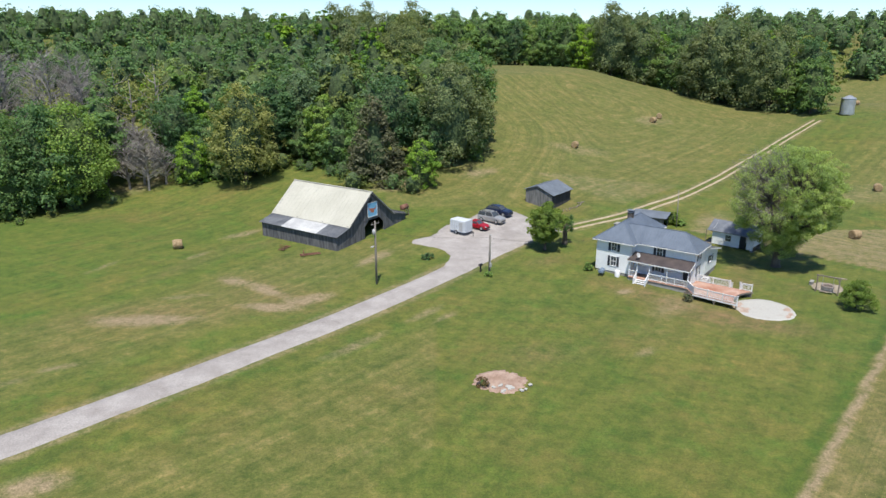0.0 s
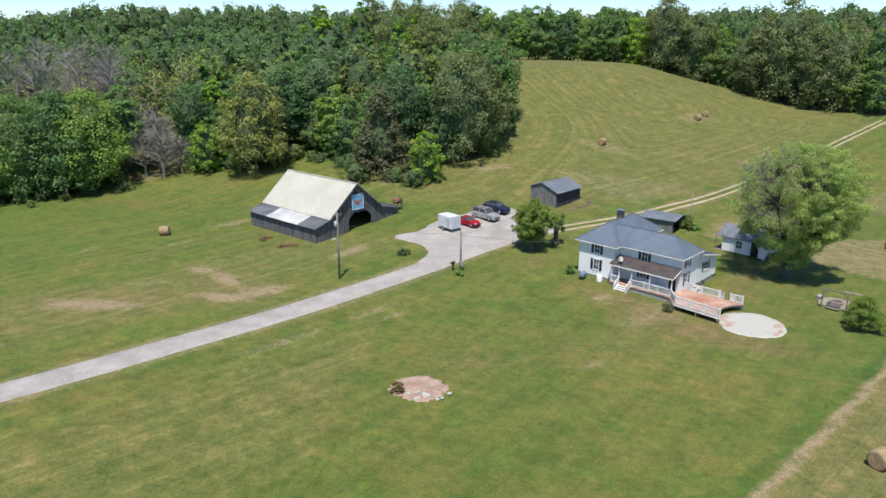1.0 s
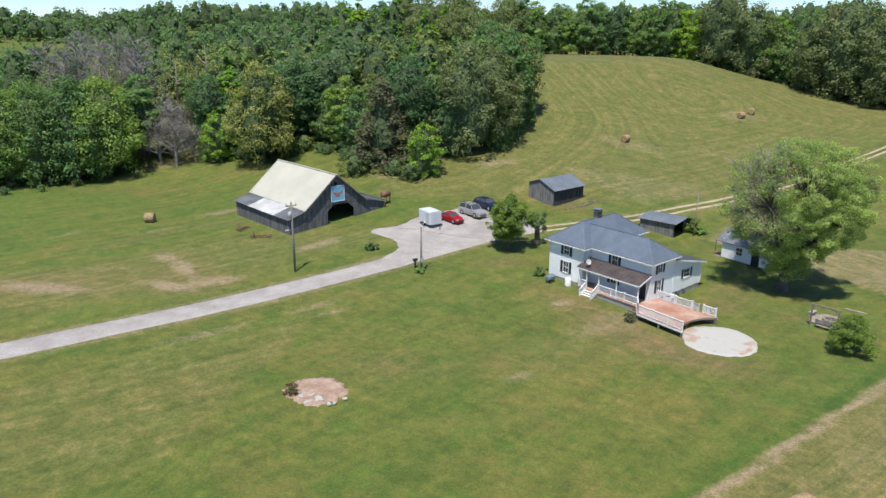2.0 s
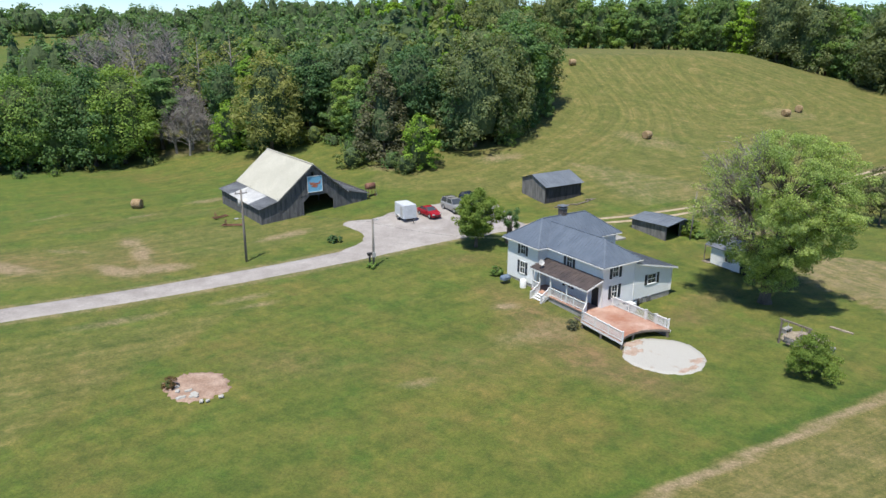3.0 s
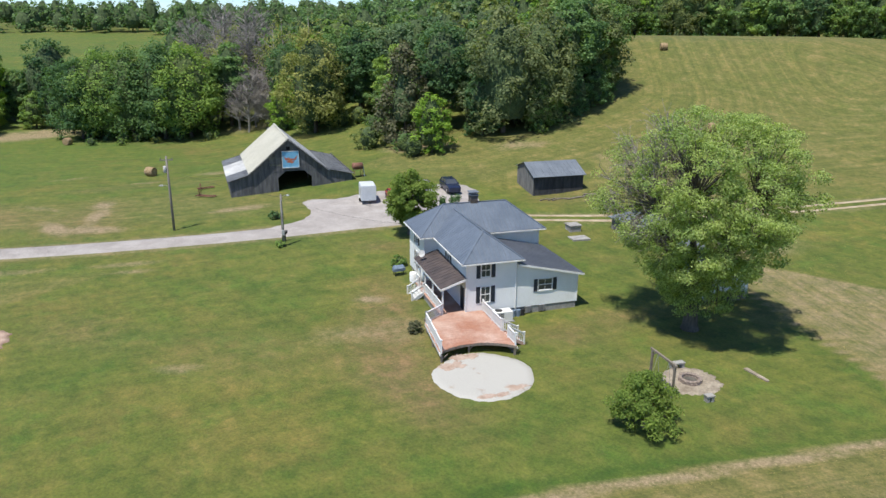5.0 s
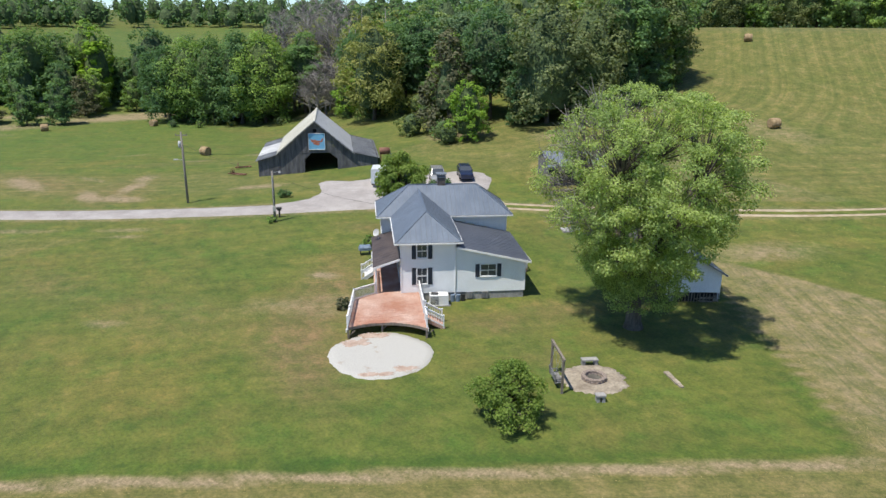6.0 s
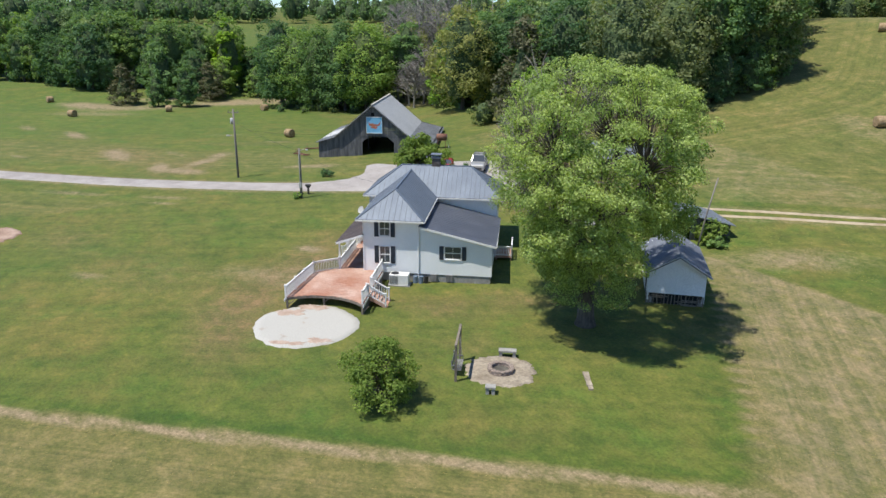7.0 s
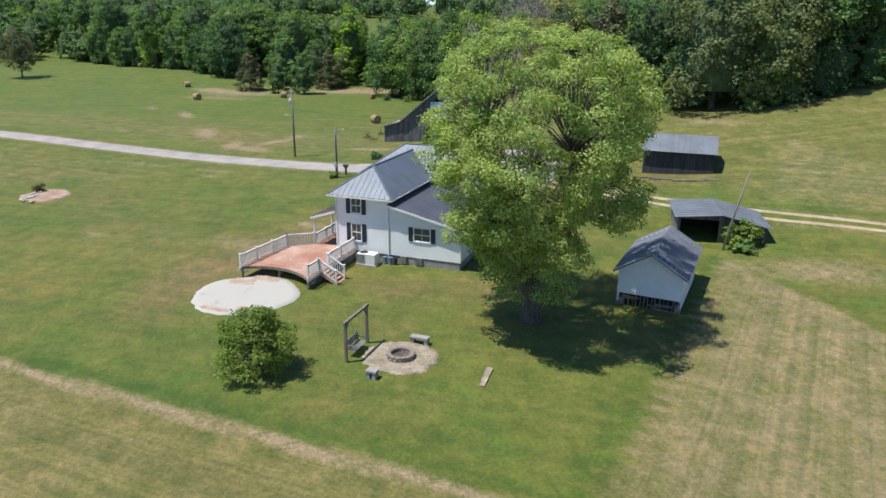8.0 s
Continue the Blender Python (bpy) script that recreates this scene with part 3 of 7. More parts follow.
straw = np.clip(0.48 * step(0.5, 2.5, s2) * (GY < 150) + 0.05 * step(0.5, 3, s1), 0, 0.75)
fresh = (0.35 + 0.55 * step(-40, -75, GX)) * step(2, 8, drive_d) * (((GX + 66) * 0.74 - (GY - 19.3) * 0.67) < 0) * (GY < 128) + 0.9 * inside(GX, GY, FAR_FIELD)
mown = np.maximum(np.where((GX < -2) & (drive_d > 3), 0.75, 0.3), hill)
for name, field in (("hay", hay), ("swath", swath), ("mown", mown), ("lush", np.exp(-((out + 0.7) / 0.6) ** 2)), ("worn", np.clip(worn, 0, 1)), ("fresh", fresh), ("straw", straw), ("dirt", np.clip(dirt, 0, 1))):
    a = ground_mesh.attributes.new(name, "FLOAT", "POINT")
    a.data.foreach_set("value", field.reshape(-1).astype(np.float32))
ground = tagged(new("ground", ground_mesh), "mown green lawn and cut hay fields on rolling ground", "ground", kind="structure")


def ribbon(name, pts, width, mat, lift, label, seed, wobble=0.25, offset=0.0, kind="structure"):
    """A strip of loose surface laid over the ground along a line, with uneven edges."""
    rng = rng_for(seed)
    pts = np.array(pts, float)
    seg = np.hypot(*np.diff(pts, axis=0).T)
    s = np.concatenate([[0], np.cumsum(seg)])
    t = np.arange(0, s[-1], 0.8)
    # a smoothed line
    px, py = np.interp(t, s, pts[:, 0]), np.interp(t, s, pts[:, 1])
    k = np.ones(9) / 9
    px[4:-4], py[4:-4] = np.convolve(px, k, "valid"), np.convolve(py, k, "valid")
    dx, dy = np.gradient(px), np.gradient(py)
    n = np.hypot(dx, dy)
    ox, oy = -dy / n, dx / n
    edge = np.cumsum(rng.normal(0, 0.1, (2, len(t))), axis=1)
    edge -= np.array([np.convolve(np.pad(e, 12, "edge"), np.ones(25) / 25, "valid") for e in edge])
    b = Build()
    cols = (-0.53, -0.5, -0.25, 0.0, 0.25, 0.5, 0.53)
    for i in range(len(t)):
        for c in cols:
            w = c * width + offset + (wobble * edge[0 if c < 0 else 1][i] if abs(c) > 0.4 else 0)
            x, y = px[i] + ox[i] * w, py[i] + oy[i] * w
            b.v.append((x, y, float(height(x, y)) + (lift + 0.03 * (0.5 - abs(c)) if abs(c) < 0.52 else -0.06)))
    m = len(cols)
    for i in range(len(t) - 1):
        for j in range(m - 1):
            b.f.append((i * m + j, i * m + j + 1, (i + 1) * m + j + 1, (i + 1) * m + j))
            b.m.append(0)
    return single(name, b, mat, Matrix.Identity(4), label, "road" if kind == "structure" else "", kind=kind, smooth=True)


def blot(name, outline, mat, lift, label, category, seed, kind="structure", rough=0.3, rings=7, mats=None, pick=None):
    """A flat heap of loose stuff laid on the ground inside an outline of points."""
    rng = rng_for(seed)
    poly = np.array(outline, float)
    c = poly.mean(0)
    n = 72
    ang = np.linspace(0, 2 * math.pi, n, endpoint=False)
    closed = np.vstack([poly, poly[:1]])
    s = np.concatenate([[0], np.cumsum(np.hypot(*np.diff(closed, axis=0).T))])
    u = np.linspace(0, s[-1], n, endpoint=False)
    rim = np.stack([np.interp(u, s, closed[:, 0]), np.interp(u, s, closed[:, 1])], 1)
    rim = np.stack([np.convolve(np.pad(rim[:, k], 2, "wrap"), np.ones(5) / 5, "valid") for k in (0, 1)], 1)
    out = (rim - c) / np.linalg.norm(rim - c, axis=1)[:, None]
    rim = rim + out * rng.normal(0, rough, (n, 1)) * 0.6
    b = Build()
    levels = [0.001] + [(k + 1) / rings for k in range(rings)] + [1.03]
    for q in levels:
        for i in range(n):
            x, y = c + (rim[i] - c) * q
            b.v.append((x, y, float(height(x, y)) + (lift + rng.normal(0, 0.004) if q <= 1 else -0.06)))
    for k in range(len(levels) - 1):
        for i in range(n):
            j = (i + 1) % n
            b.f.append((k * n + i, k * n + j, (k + 1) * n + j, (k + 1) * n + i))
            b.m.append(pick(k, i) if pick else 0)
    return single(name, b, mats or mat, Matrix.Identity(4), label, category, kind=kind, smooth=True)


ribbon("driveway", DRIVE, 3.9, GRAVEL, 0.07, "pale gravel farm driveway across the lawn", 3)
blot("parking_lot", [(-6.5, 110.5), (-1.3, 112.6), (0.2, 117.5), (4.5, 120.5), (8.0, 126.0), (12.5, 126.5), (15.5, 122), (19, 118), (21.5, 117.0), (16.5, 111.8), (12.5, 108.2), (8.5, 104.0), (4.2, 99.4), (-0.6, 98.4), (1.8, 103.0), (0.8, 106.2), (-3.0, 108.6)], GRAVEL, 0.09, "pale gravel parking area beside the barn", "parking lot", 8)
for off, nm in ((0.85, "track_rut"), (-0.85, "track_rut")):
    ribbon(nm, TRACK, 0.58, RUT, 0.045, "bare wheel rut of the farm track", 5, 0.2, off)
blot("flower_bed", [(5.8 + 2.7 * math.cos(a), 64.0 + 2.3 * math.sin(a)) for a in np.linspace(0, 6.1, 18)], DIRT, 0.10, "round bare soil flower bed in the lawn", "flower bed", 12)

# ---------------------------------------------------------------- building kit
def siding(parent, p0, p1, z0, top, holes, mat, row=0.118, depth=0.14, name="siding_board", label="", lap=0.007):
    """A lapped-board wall from p0 to p1, its face to the right of that way; holes: (s0, s1, za, zb)."""
    p0, p1 = Vector((*p0, 0)), Vector((*p1, 0))
    length = (p1 - p0).length
    d = (p1 - p0).normalized()
    n = Vector((d.y, -d.x, 0))
    roof = top if callable(top) else (lambda s: top)
    za = z0
    peak = max(roof(s) for s in np.linspace(0, length, 41))
    while za < peak - 0.02:
        zb = min(za + row, peak)
        mid = (za + zb) / 2
        ss = np.linspace(0, length, 101)
        ok = [s for s in ss if roof(s) >= mid]
        if ok:
            cuts = [(ok[0], ok[-1])]
            for h0, h1, ha, hb in holes:
                if ha < mid < hb:
                    cuts = [c for a, e in cuts for c in ((a, min(e, h0)), (max(a, h1), e)) if c[1] - c[0] > 0.02]
            for a, e in cuts:
                A, E = p0 + d * a, p0 + d * e
                ring = [A - n * depth, E - n * depth, E + n * lap, A + n * lap]
                lowf = [v + Vector((0, 0, za)) for v in ring]
                hi = [A - n * depth, E - n * depth, E + n * 0.002, A + n * 0.002]
                hif = [v + Vector((0, 0, zb)) for v in hi]
                b = Build()
                b.v.extend(tuple(v) for v in lowf + hif)
                for q in ((0, 3, 2, 1), (4, 5, 6, 7), (0, 1, 5, 4), (1, 2, 6, 5), (2, 3, 7, 6), (3, 0, 4, 7)):
                    b.f.append(q)
                    b.m.append(0)
                part(name, b, mat, parent, label)
        za = zb


def boards(parent, p0, p1, z0, top, holes, mat, seed, width=0.27, name="board", ragged=0.06, depth=0.035, label=""):
    """A wall of upright boards with gaps, its face to the right of the way from p0 to p1."""
    rng = rng_for(seed)
    p0, p1 = Vector((*p0, 0)), Vector((*p1, 0))
    length = (p1 - p0).length
    d = (p1 - p0).normalized()
    n = Vector((d.y, -d.x, 0))
    roof = top if callable(top) else (lambda s: top)
    s = 0.0
    while s < length - 0.02:
        w = min(width * rng.uniform(0.8, 1.2), length - s)
        mid = s + w / 2
        spans = [(z0 + rng.normal(0, ragged) - 0.05, roof(mid) - abs(rng.normal(0, 0.01)))]
        for h0, h1, ha, hb in holes:
            if h0 < mid < h1:
                spans = [c for a, e in spans for c in ((a, min(e, ha)), (max(a, hb), e)) if c[1] - c[0] > 0.05]
        proud = rng.uniform(0, 0.02)
        for a, e in spans:
            A, E = p0 + d * (s + 0.008), p0 + d * (s + w - 0.008)
            ring = [A + n * (proud - depth), E + n * (proud - depth), E + n * proud, A + n * proud]
            b = Build()
            b.solid([v + Vector((0, 0, a)) for v in ring], (0, 0, e - a))
            part(name, b, mat, parent, label)
        s += w


def roof_face(parent, poly, mats, label="", name="roof", thick=0.06, pitch=0.45, rib=(0.06, 0.024)):
    """A sheet of roof inside a flat outline, with raised ribs down the slope as parts of it."""
    b = Build()
    P = [Vector(p) for p in poly]
    n = (P[1] - P[0]).cross(P[2] - P[0]).normalized()
    if n.z < 0:
        P.reverse()
        n = -n
    b.solid([p - n * thick for p in P], n * thick)
    sheet = part(name, b, mats[0], parent, label)
    if not pitch:
        return
    e = Vector((0, 0, 1)).cross(n).normalized()
    d = n.cross(e)
    o = P[0]
    q = [((p - o).dot(e), (p - o).dot(d)) for p in P]
    lo, hi = min(c[0] for c in q), max(c[0] for c in q)
    k = math.ceil(lo / pitch + 0.2)
    while k * pitch < hi - 0.05:
        x = k * pitch
        ys = []
        for (ax, ay), (bx, by) in zip(q, q[1:] + q[:1]):
            if (ax - x) * (bx - x) < 0:
                ys.append(ay + (by - ay) * (x - ax) / (bx - ax))
        if len(ys) >= 2 and max(ys) - min(ys) > 0.1:
            a, c = o + e * x + d * min(ys), o + e * x + d * max(ys)
            w, h = rib
            ring = [a - e * w / 2, a + e * w / 2, a + e * w * 0.3 + n * h, a - e * w * 0.3 + n * h]
            b = Build()
            b.solid(ring, c - a)
            part("rib", b, mats[1], sheet)
        k += 1


def window(parent, p0, d, s, z0, z1, w, shutters=True, bars=1, n=None):
    """A double-hung window in a wall: p0 and direction d of the wall, middle s along it."""
    p0, d = Vector((*p0, 0)), Vector((*d, 0)).normalized()
    n = Vector((d.y, -d.x, 0))
    m = Matrix(((d.x, n.x, 0, p0.x + d.x * s), (d.y, n.y, 0, p0.y + d.y * s), (0, 0, 1, 0), (0, 0, 0, 1)))
    t = 0.085
    zm = (z0 + z1) / 2
    b = Build()
    b.box((-w / 2 - t, -0.06, z0 - t), (w / 2 + t, 0.075, z0), 0, m)
    fr = part("window", b, WHITE, parent, "white framed double-hung window")
    bits = [("jamb", (-w / 2 - t, -0.06, z0), (-w / 2, 0.055, z1)), ("jamb", (w / 2, -0.06, z0), (w / 2 + t, 0.055, z1)), ("head", (-w / 2 - t, -0.06, z1), (w / 2 + t, 0.055, z1 + t)), ("meeting_rail", (-w / 2, -0.05, zm - 0.03), (w / 2, 0.02, zm + 0.03))]
    bits += [("glazing_bar", (-w / 2 + w * (k + 1) / (bars + 1) - 0.014, -0.045, z0), (-w / 2 + w * (k + 1) / (bars + 1) + 0.014, 0.005, z1)) for k in range(bars)]
    for nm, a, c in bits:
        g = Build()
        g.box(a, c, 0, m)
        part(nm, g, WHITE, fr)
    for za, zb in ((z0, zm), (zm, z1)):
        g = Build()
        g.box((-w / 2, -0.045, za), (w / 2, -0.03, zb), 0, m)
        part("pane", g, GLASS, fr)
    if shutters:
        for side in (-1, 1):
            g = Build()
            x0 = side * (w / 2 + t + 0.02)
            x1 = x0 + side * 0.36
            a, c = min(x0, x1), max(x0, x1)
            face = [(a, 0.022, z0 - 0.06), (a, 0.022, z1 + 0.06), (a, 0.05, z1 + 0.06)]
            for r in np.arange(z1, z0 + 0.04, -0.09):
                face += [(a, 0.046, r), (a, 0.066, r - 0.07)]
            face += [(a, 0.05, z0 - 0.06)]
            g.solid([m @ Vector(p) for p in face], m.to_3x3() @ Vector((c - a, 0, 0)))
            part("shutter", g, SHUTTER, parent, "black louvred shutter")


def balustrade(parent, p0, p1, z, high=0.95, gap=0.14, slope=0.0, name="railing"):
    """A white rail with posts and balusters from p0 to p1."""
    p0, p1 = Vector((*p0, z)), Vector((*p1, z + slope))
    up = Vector((0, 0, 1))
    b = Build()
    b.beam(p0 + up * high, p1 + up * high, 0.11, 0.06)
    b.beam(p0 + up * (high - 0.069), p1 + up * (high - 0.069), 0.05, 0.08)
    rail = part(name, b, WHITE, parent, "white wooden railing")
    b = Build()
    b.beam(p0 + up * 0.12, p1 + up * 0.12, 0.05, 0.08)
    part("bottom_rail", b, WHITE, rail)
    n = max(1, int((p1 - p0).length / gap))
    g = Build()
    g.box((-0.021, -0.021, 0.1), (0.021, 0.021, high - 0.1))
    stick = g.mesh("baluster", WHITE)
    for i in range(1, n):
        part("baluster", stick, None, rail).location = p0.lerp(p1, i / n)
    k = max(1, round((p1 - p0).length / 1.9))
    for i in range(k + 1):
        q = p0.lerp(p1, i / k)
        g = Build()
        g.box((q.x - 0.055, q.y - 0.055, q.z - 0.05), (q.x + 0.055, q.y + 0.055, q.z + high + 0.1))
        g.box((q.x - 0.075, q.y - 0.075, q.z + high + 0.1), (q.x + 0.075, q.y + 0.075, q.z + high + 0.13))
        part("post", g, WHITE, rail)


# ---------------------------------------------------------------- the farmhouse
def farmhouse():
    H = thing("farmhouse", pose(37.42, 95.02, 0.12, 0, 0, 53.2), "white two-storey farmhouse with grey metal hip roofs", "house")
    base, eave = 0.62, 5.22
    # foundation
    b = Build()
    for a, c in (((-4.55, 0.05, -1.2), (-0.02, 8.6, base)), ((-5.85, 8.65, -1.2), (5.95, 13.85, base)), ((0, 0.05, -1.2), (5.95, 8.6, base))):
        b.box(a, c)
    part("foundation", b, BLOCK, H, "grey concrete block foundation")
    # wing
    wu, wl = (3.75, 5.02), (1.48, 2.86)
    siding(H, (-4.6, 0), (0, 0), base, eave, [(1.37, 2.17, *wu), (1.37, 2.17, *wl)], SIDING)
    siding(H, (-4.6, 8.6), (-4.6, 0), base, eave, [(3.2, 4.0, *wu), (3.2, 4.0, 1.5, 2.8), (7.2, 8.1, base, 2.75)], SIDING)
    siding(H, (0, 0), (0, 8.6), 3.2, eave, [], SIDING)
    window(H, (-4.6, 0), (1, 0), 1.77, *wu, 0.8)
    window(H, (-4.6, 0), (1, 0), 1.77, *wl, 0.8)
    window(H, (-4.6, 8.6), (0, -1), 3.6, *wu, 0.8)
    window(H, (-4.6, 8.6), (0, -1), 3.6, 1.5, 2.8, 0.8)
    # main block
    siding(H, (-5.9, 13.9), (-5.9, 8.6), base, eave, [(2.25, 3.05, *wu), (2.25, 3.05, *wl)], SIDING)
    siding(H, (-5.9, 8.6), (-4.6, 8.6), base, eave, [], SIDING)
    siding(H, (0, 8.6), (6.0, 8.6), 3.0, eave, [], SIDING)
    siding(H, (6.0, 8.6), (6.0, 13.9), base, eave, [(2.2, 3.0, *wu)], SIDING)
    siding(H, (6.0, 13.9), (-5.9, 13.9), base, eave, [], SIDING)
    window(H, (-5.9, 13.9), (0, -1), 2.65, *wu, 0.8)
    window(H, (-5.9, 13.9), (0, -1), 2.65, *wl, 0.8)
    window(H, (6.0, 8.6), (0, 1), 2.6, *wu, 0.8)
    # lean-to addition
    lean = lambda s: 4.72 - s * 0.228
    siding(H, (0, 0), (6.0, 0), base, lean, [(2.15, 3.5, 2.0, 3.05)], SIDING)
    siding(H, (6.0, 0), (6.0, 8.6), base, 3.34, [(2.2, 3.2, 2.1, 2.95), (6.2, 7.1, base, 2.7)], SIDING)
    window(H, (0, 0), (1, 0), 2.83, 2.0, 3.05, 1.3)
    window(H, (6.0, 0), (0, 1), 2.7, 2.1, 2.95, 1.0)
    # corner boards and downpipe
    for x, y, za, zb in ((-4.6, 0, base, eave), (6.0, 0, base, 3.3), (-5.9, 13.9, base, eave), (-5.9, 8.6, base, eave), (6.0, 8.6, 3.3, eave)):
        b = Build()
        b.box((x - 0.06, y - 0.06, za), (x + 0.06, y + 0.06, zb))
        part("corner_board", b, WHITE, H)
    b = Build()
    b.tube([(0, -0.06, 5.1), (0, -0.06, 0.3), (0.05, -0.25, 0.15)], [0.045] * 3, 8)
    part("downpipe", b, WHITE, H, "white downpipe at the joint of the walls")
    # doors
    for x, y0, y1 in ((-4.58, 0.5, 1.4), (5.98, 6.2, 7.1)):
        b = Build()
        b.box((x - 0.06, y0, base), (x + 0.04, y1, 2.72), 0)
        for za, zb in ((0.85, 1.5), (1.65, 2.5)):
            b.box((x - 0.075, y0 + 0.12, za), (x + 0.055, y1 - 0.12, zb), 0)
        part("door", b, SHUTTER, H, "dark entrance door")
    # roofs
    z, rz, wz = 5.25, 7.62, 7.25
    a0, a1, a2, a3 = (-6.42, 8.08, z), (6.52, 8.08, z), (6.52, 14.42, z), (-6.42, 14.42, z)
    r0, r1 = (-3.25, 11.25, rz), (3.4, 11.25, rz)
    for poly in ((a0, a1, r1, r0), (a2, a3, r0, r1), (a1, a2, r1), (a3, a0, r0)):
        roof_face(H, poly, [ROOF_METAL, SEAM], "grey ribbed metal hip roof", "main_roof")
    for p, q in ((r0, r1), (a0, r0), (a1, r1), (a2, r1), (a3, r0)):
        b = Build()
        b.beam(p, q, 0.16, 0.07)
        part("roof_cap", b, ROOF_METAL, H)
    w0, w1, w2, w3 = (-5.12, -0.52, z), (0.52, -0.52, z), (0.52, 11.0, z), (-5.12, 11.0, z)
    k0, k1 = (-2.3, 2.3, wz), (-2.3, 11.0, wz)
    for poly in ((w0, w1, k0), (w1, w2, k1, k0), (w3, w0, k0, k1)):
        roof_face(H, poly, [ROOF_METAL, SEAM], "grey ribbed metal hip roof", "wing_roof")
    for p, q in ((k0, (-2.3, 10.7, wz)), (w0, k0), (w1, k0)):
        b = Build()
        b.beam(p, q, 0.16, 0.07)
        part("roof_cap", b, ROOF_METAL, H)
    roof_face(H, [(0.05, -0.44, 4.84), (6.4, -0.44, 3.39), (6.4, 8.57, 3.39), (0.05, 8.57, 4.84)], [ROOF_ADD, ROOF_ADD], "charcoal lean-to roof", "lean_roof", 0.08, 0.5, (0.04, 0.025))
    # soffits, fascia, gutters
    b = Build()
    b.box((-6.38, 8.12, 5.06), (6.48, 14.38, 5.17))
    b.box((-5.08, -0.48, 5.06), (0.48, 8.12, 5.17))
    part("soffit", b, WHITE, H)
    for p, q in (((-5.15, -0.55), (0.55, -0.55)), ((-5.15, -0.55), (-5.15, 8.08)), ((0.55, -0.55), (0.55, 8.08)), ((-6.45, 8.08), (-6.45, 14.45)), ((0.6, 8.05), (6.55, 8.05)), ((6.55, 8.08), (6.55, 14.42)), ((-6.42, 8.05), (-5.2, 8.05))):
        b = Build()
        b.beam((*p, 5.15), (*q, 5.15), 0.07, 0.10)
        part("gutter", b, WHITE, H)
    b = Build()
    b.beam((0.1, -0.46, 4.72), (6.45, -0.46, 3.27), 0.04, 0.17)
    b.beam((6.43, -0.46, 3.27), (6.38, 8.57, 3.27), 0.04, 0.17)
    part("fascia", b, WHITE, H)
    # chimney: courses of brick, cap and flue cover
    ch = Build()
    rng = rng_for(4)
    for i in range(16):
        zz = 7.0 + i * 0.082
        for k in range(4):
            o = (i % 2) * 0.12
            for j in range(3):
                s0, s1 = -0.37 + j * 0.25 - o * 0.4, -0.37 + (j + 1) * 0.25 - 0.015 - o * 0.4
                s0, s1 = max(s0, -0.37), min(s1 + (0.1 if j == 2 else 0), 0.37)
                t = Matrix.Translation((0.0, 11.45, 0)) @ Matrix.Rotation(k * math.pi / 2, 4, "Z")
                ch.box((s0, -0.37 + rng.uniform(-0.006, 0.006), zz), (s1, -0.26, zz + 0.07), 0, t)
    ch.box((-0.345, 11.1, 6.9), (0.345, 11.8, 8.3))
    chim = part("chimney", ch, BRICK, H, "weathered brick chimney")
    b = Build()
    b.box((-0.45, 11.0, 8.3), (0.45, 11.9, 8.39))
    for x in (-0.36, 0.32):
        for y in (11.1, 11.76):
            b.box((x, y, 8.39), (x + 0.04, y + 0.04, 8.62))
    b.box((-0.5, 10.95, 8.62), (0.5, 11.95, 8.67))
    part("chimney_cap", b, BLUE_TIN, chim, "metal rain cover")
    # porch on the wing's long side
    b = Build()
    b.box((-6.75, 0.0, -1.0), (-4.6, 8.55, 0.55))
    part("porch_base", b, BLOCK, H, "grey block porch base")
    for i in range(16):
        b = Build()
        b.box((-6.85 + i * 0.14, -0.05, 0.56), (-6.72 + i * 0.14, 8.55, 0.70))
        part("porch_plank", b, DECK_WOOD, H)
    roof_face(H, [(-4.6, -0.15, 3.88), (-6.95, -0.15, 3.12), (-6.95, 8.75, 3.12), (-4.6, 8.75, 3.88)], [ROOF_PORCH, ROOF_PORCH], "rusty black porch roof", "porch_roof", 0.07, 0.6, (0.03, 0.02))
    b = Build()
    b.beam((-6.92, -0.15, 3.0), (-6.92, 8.75, 3.0), 0.05, 0.18)
    b.beam((-6.92, -0.17, 3.0), (-4.6, -0.17, 3.76), 0.05, 0.18)
    part("porch_fascia", b, WHITE, H)
    for y in (0.05, 3.0, 5.5, 7.3, 8.45):
        b = Build()
        b.box((-6.75, y - 0.06, 0.7), (-6.63, y + 0.06, 3.02))
        part("porch_post", b, WHITE, H)
    balustrade(H, (-6.69, 0.05), (-6.69, 5.5), 0.7, 0.9)
    balustrade(H, (-6.69, 7.3), (-6.69, 8.45), 0.7, 0.9)
    for i in range(4):
        st = Build()
        st.box((-6.85 - 0.28 * (i + 1), 5.6, 0.53 - 0.175 * i - 0.05), (-6.82 - 0.28 * i, 7.2, 0.53 - 0.175 * i))
        part("porch_step", st, WHITE, H)
    st = Build()
    st.beam((-6.8, 5.58, 0.6), (-8.0, 5.58, -0.15), 0.05, 0.25)
    st.beam((-6.8, 7.22, 0.6), (-8.0, 7.22, -0.15), 0.05, 0.25)
    part("stringer", st, WHITE, H, "white stair sides")
    balustrade(H, (-6.85, 5.55), (-7.95, 5.55), 0.65, 0.9, 0.16, -0.72)
    balustrade(H, (-6.85, 7.25), (-7.95, 7.25), 0.65, 0.9, 0.16, -0.72)
    # back stoop
    b = Build()
    b.box((6.05, 5.6, 0.48), (7.6, 8.2, 0.62))
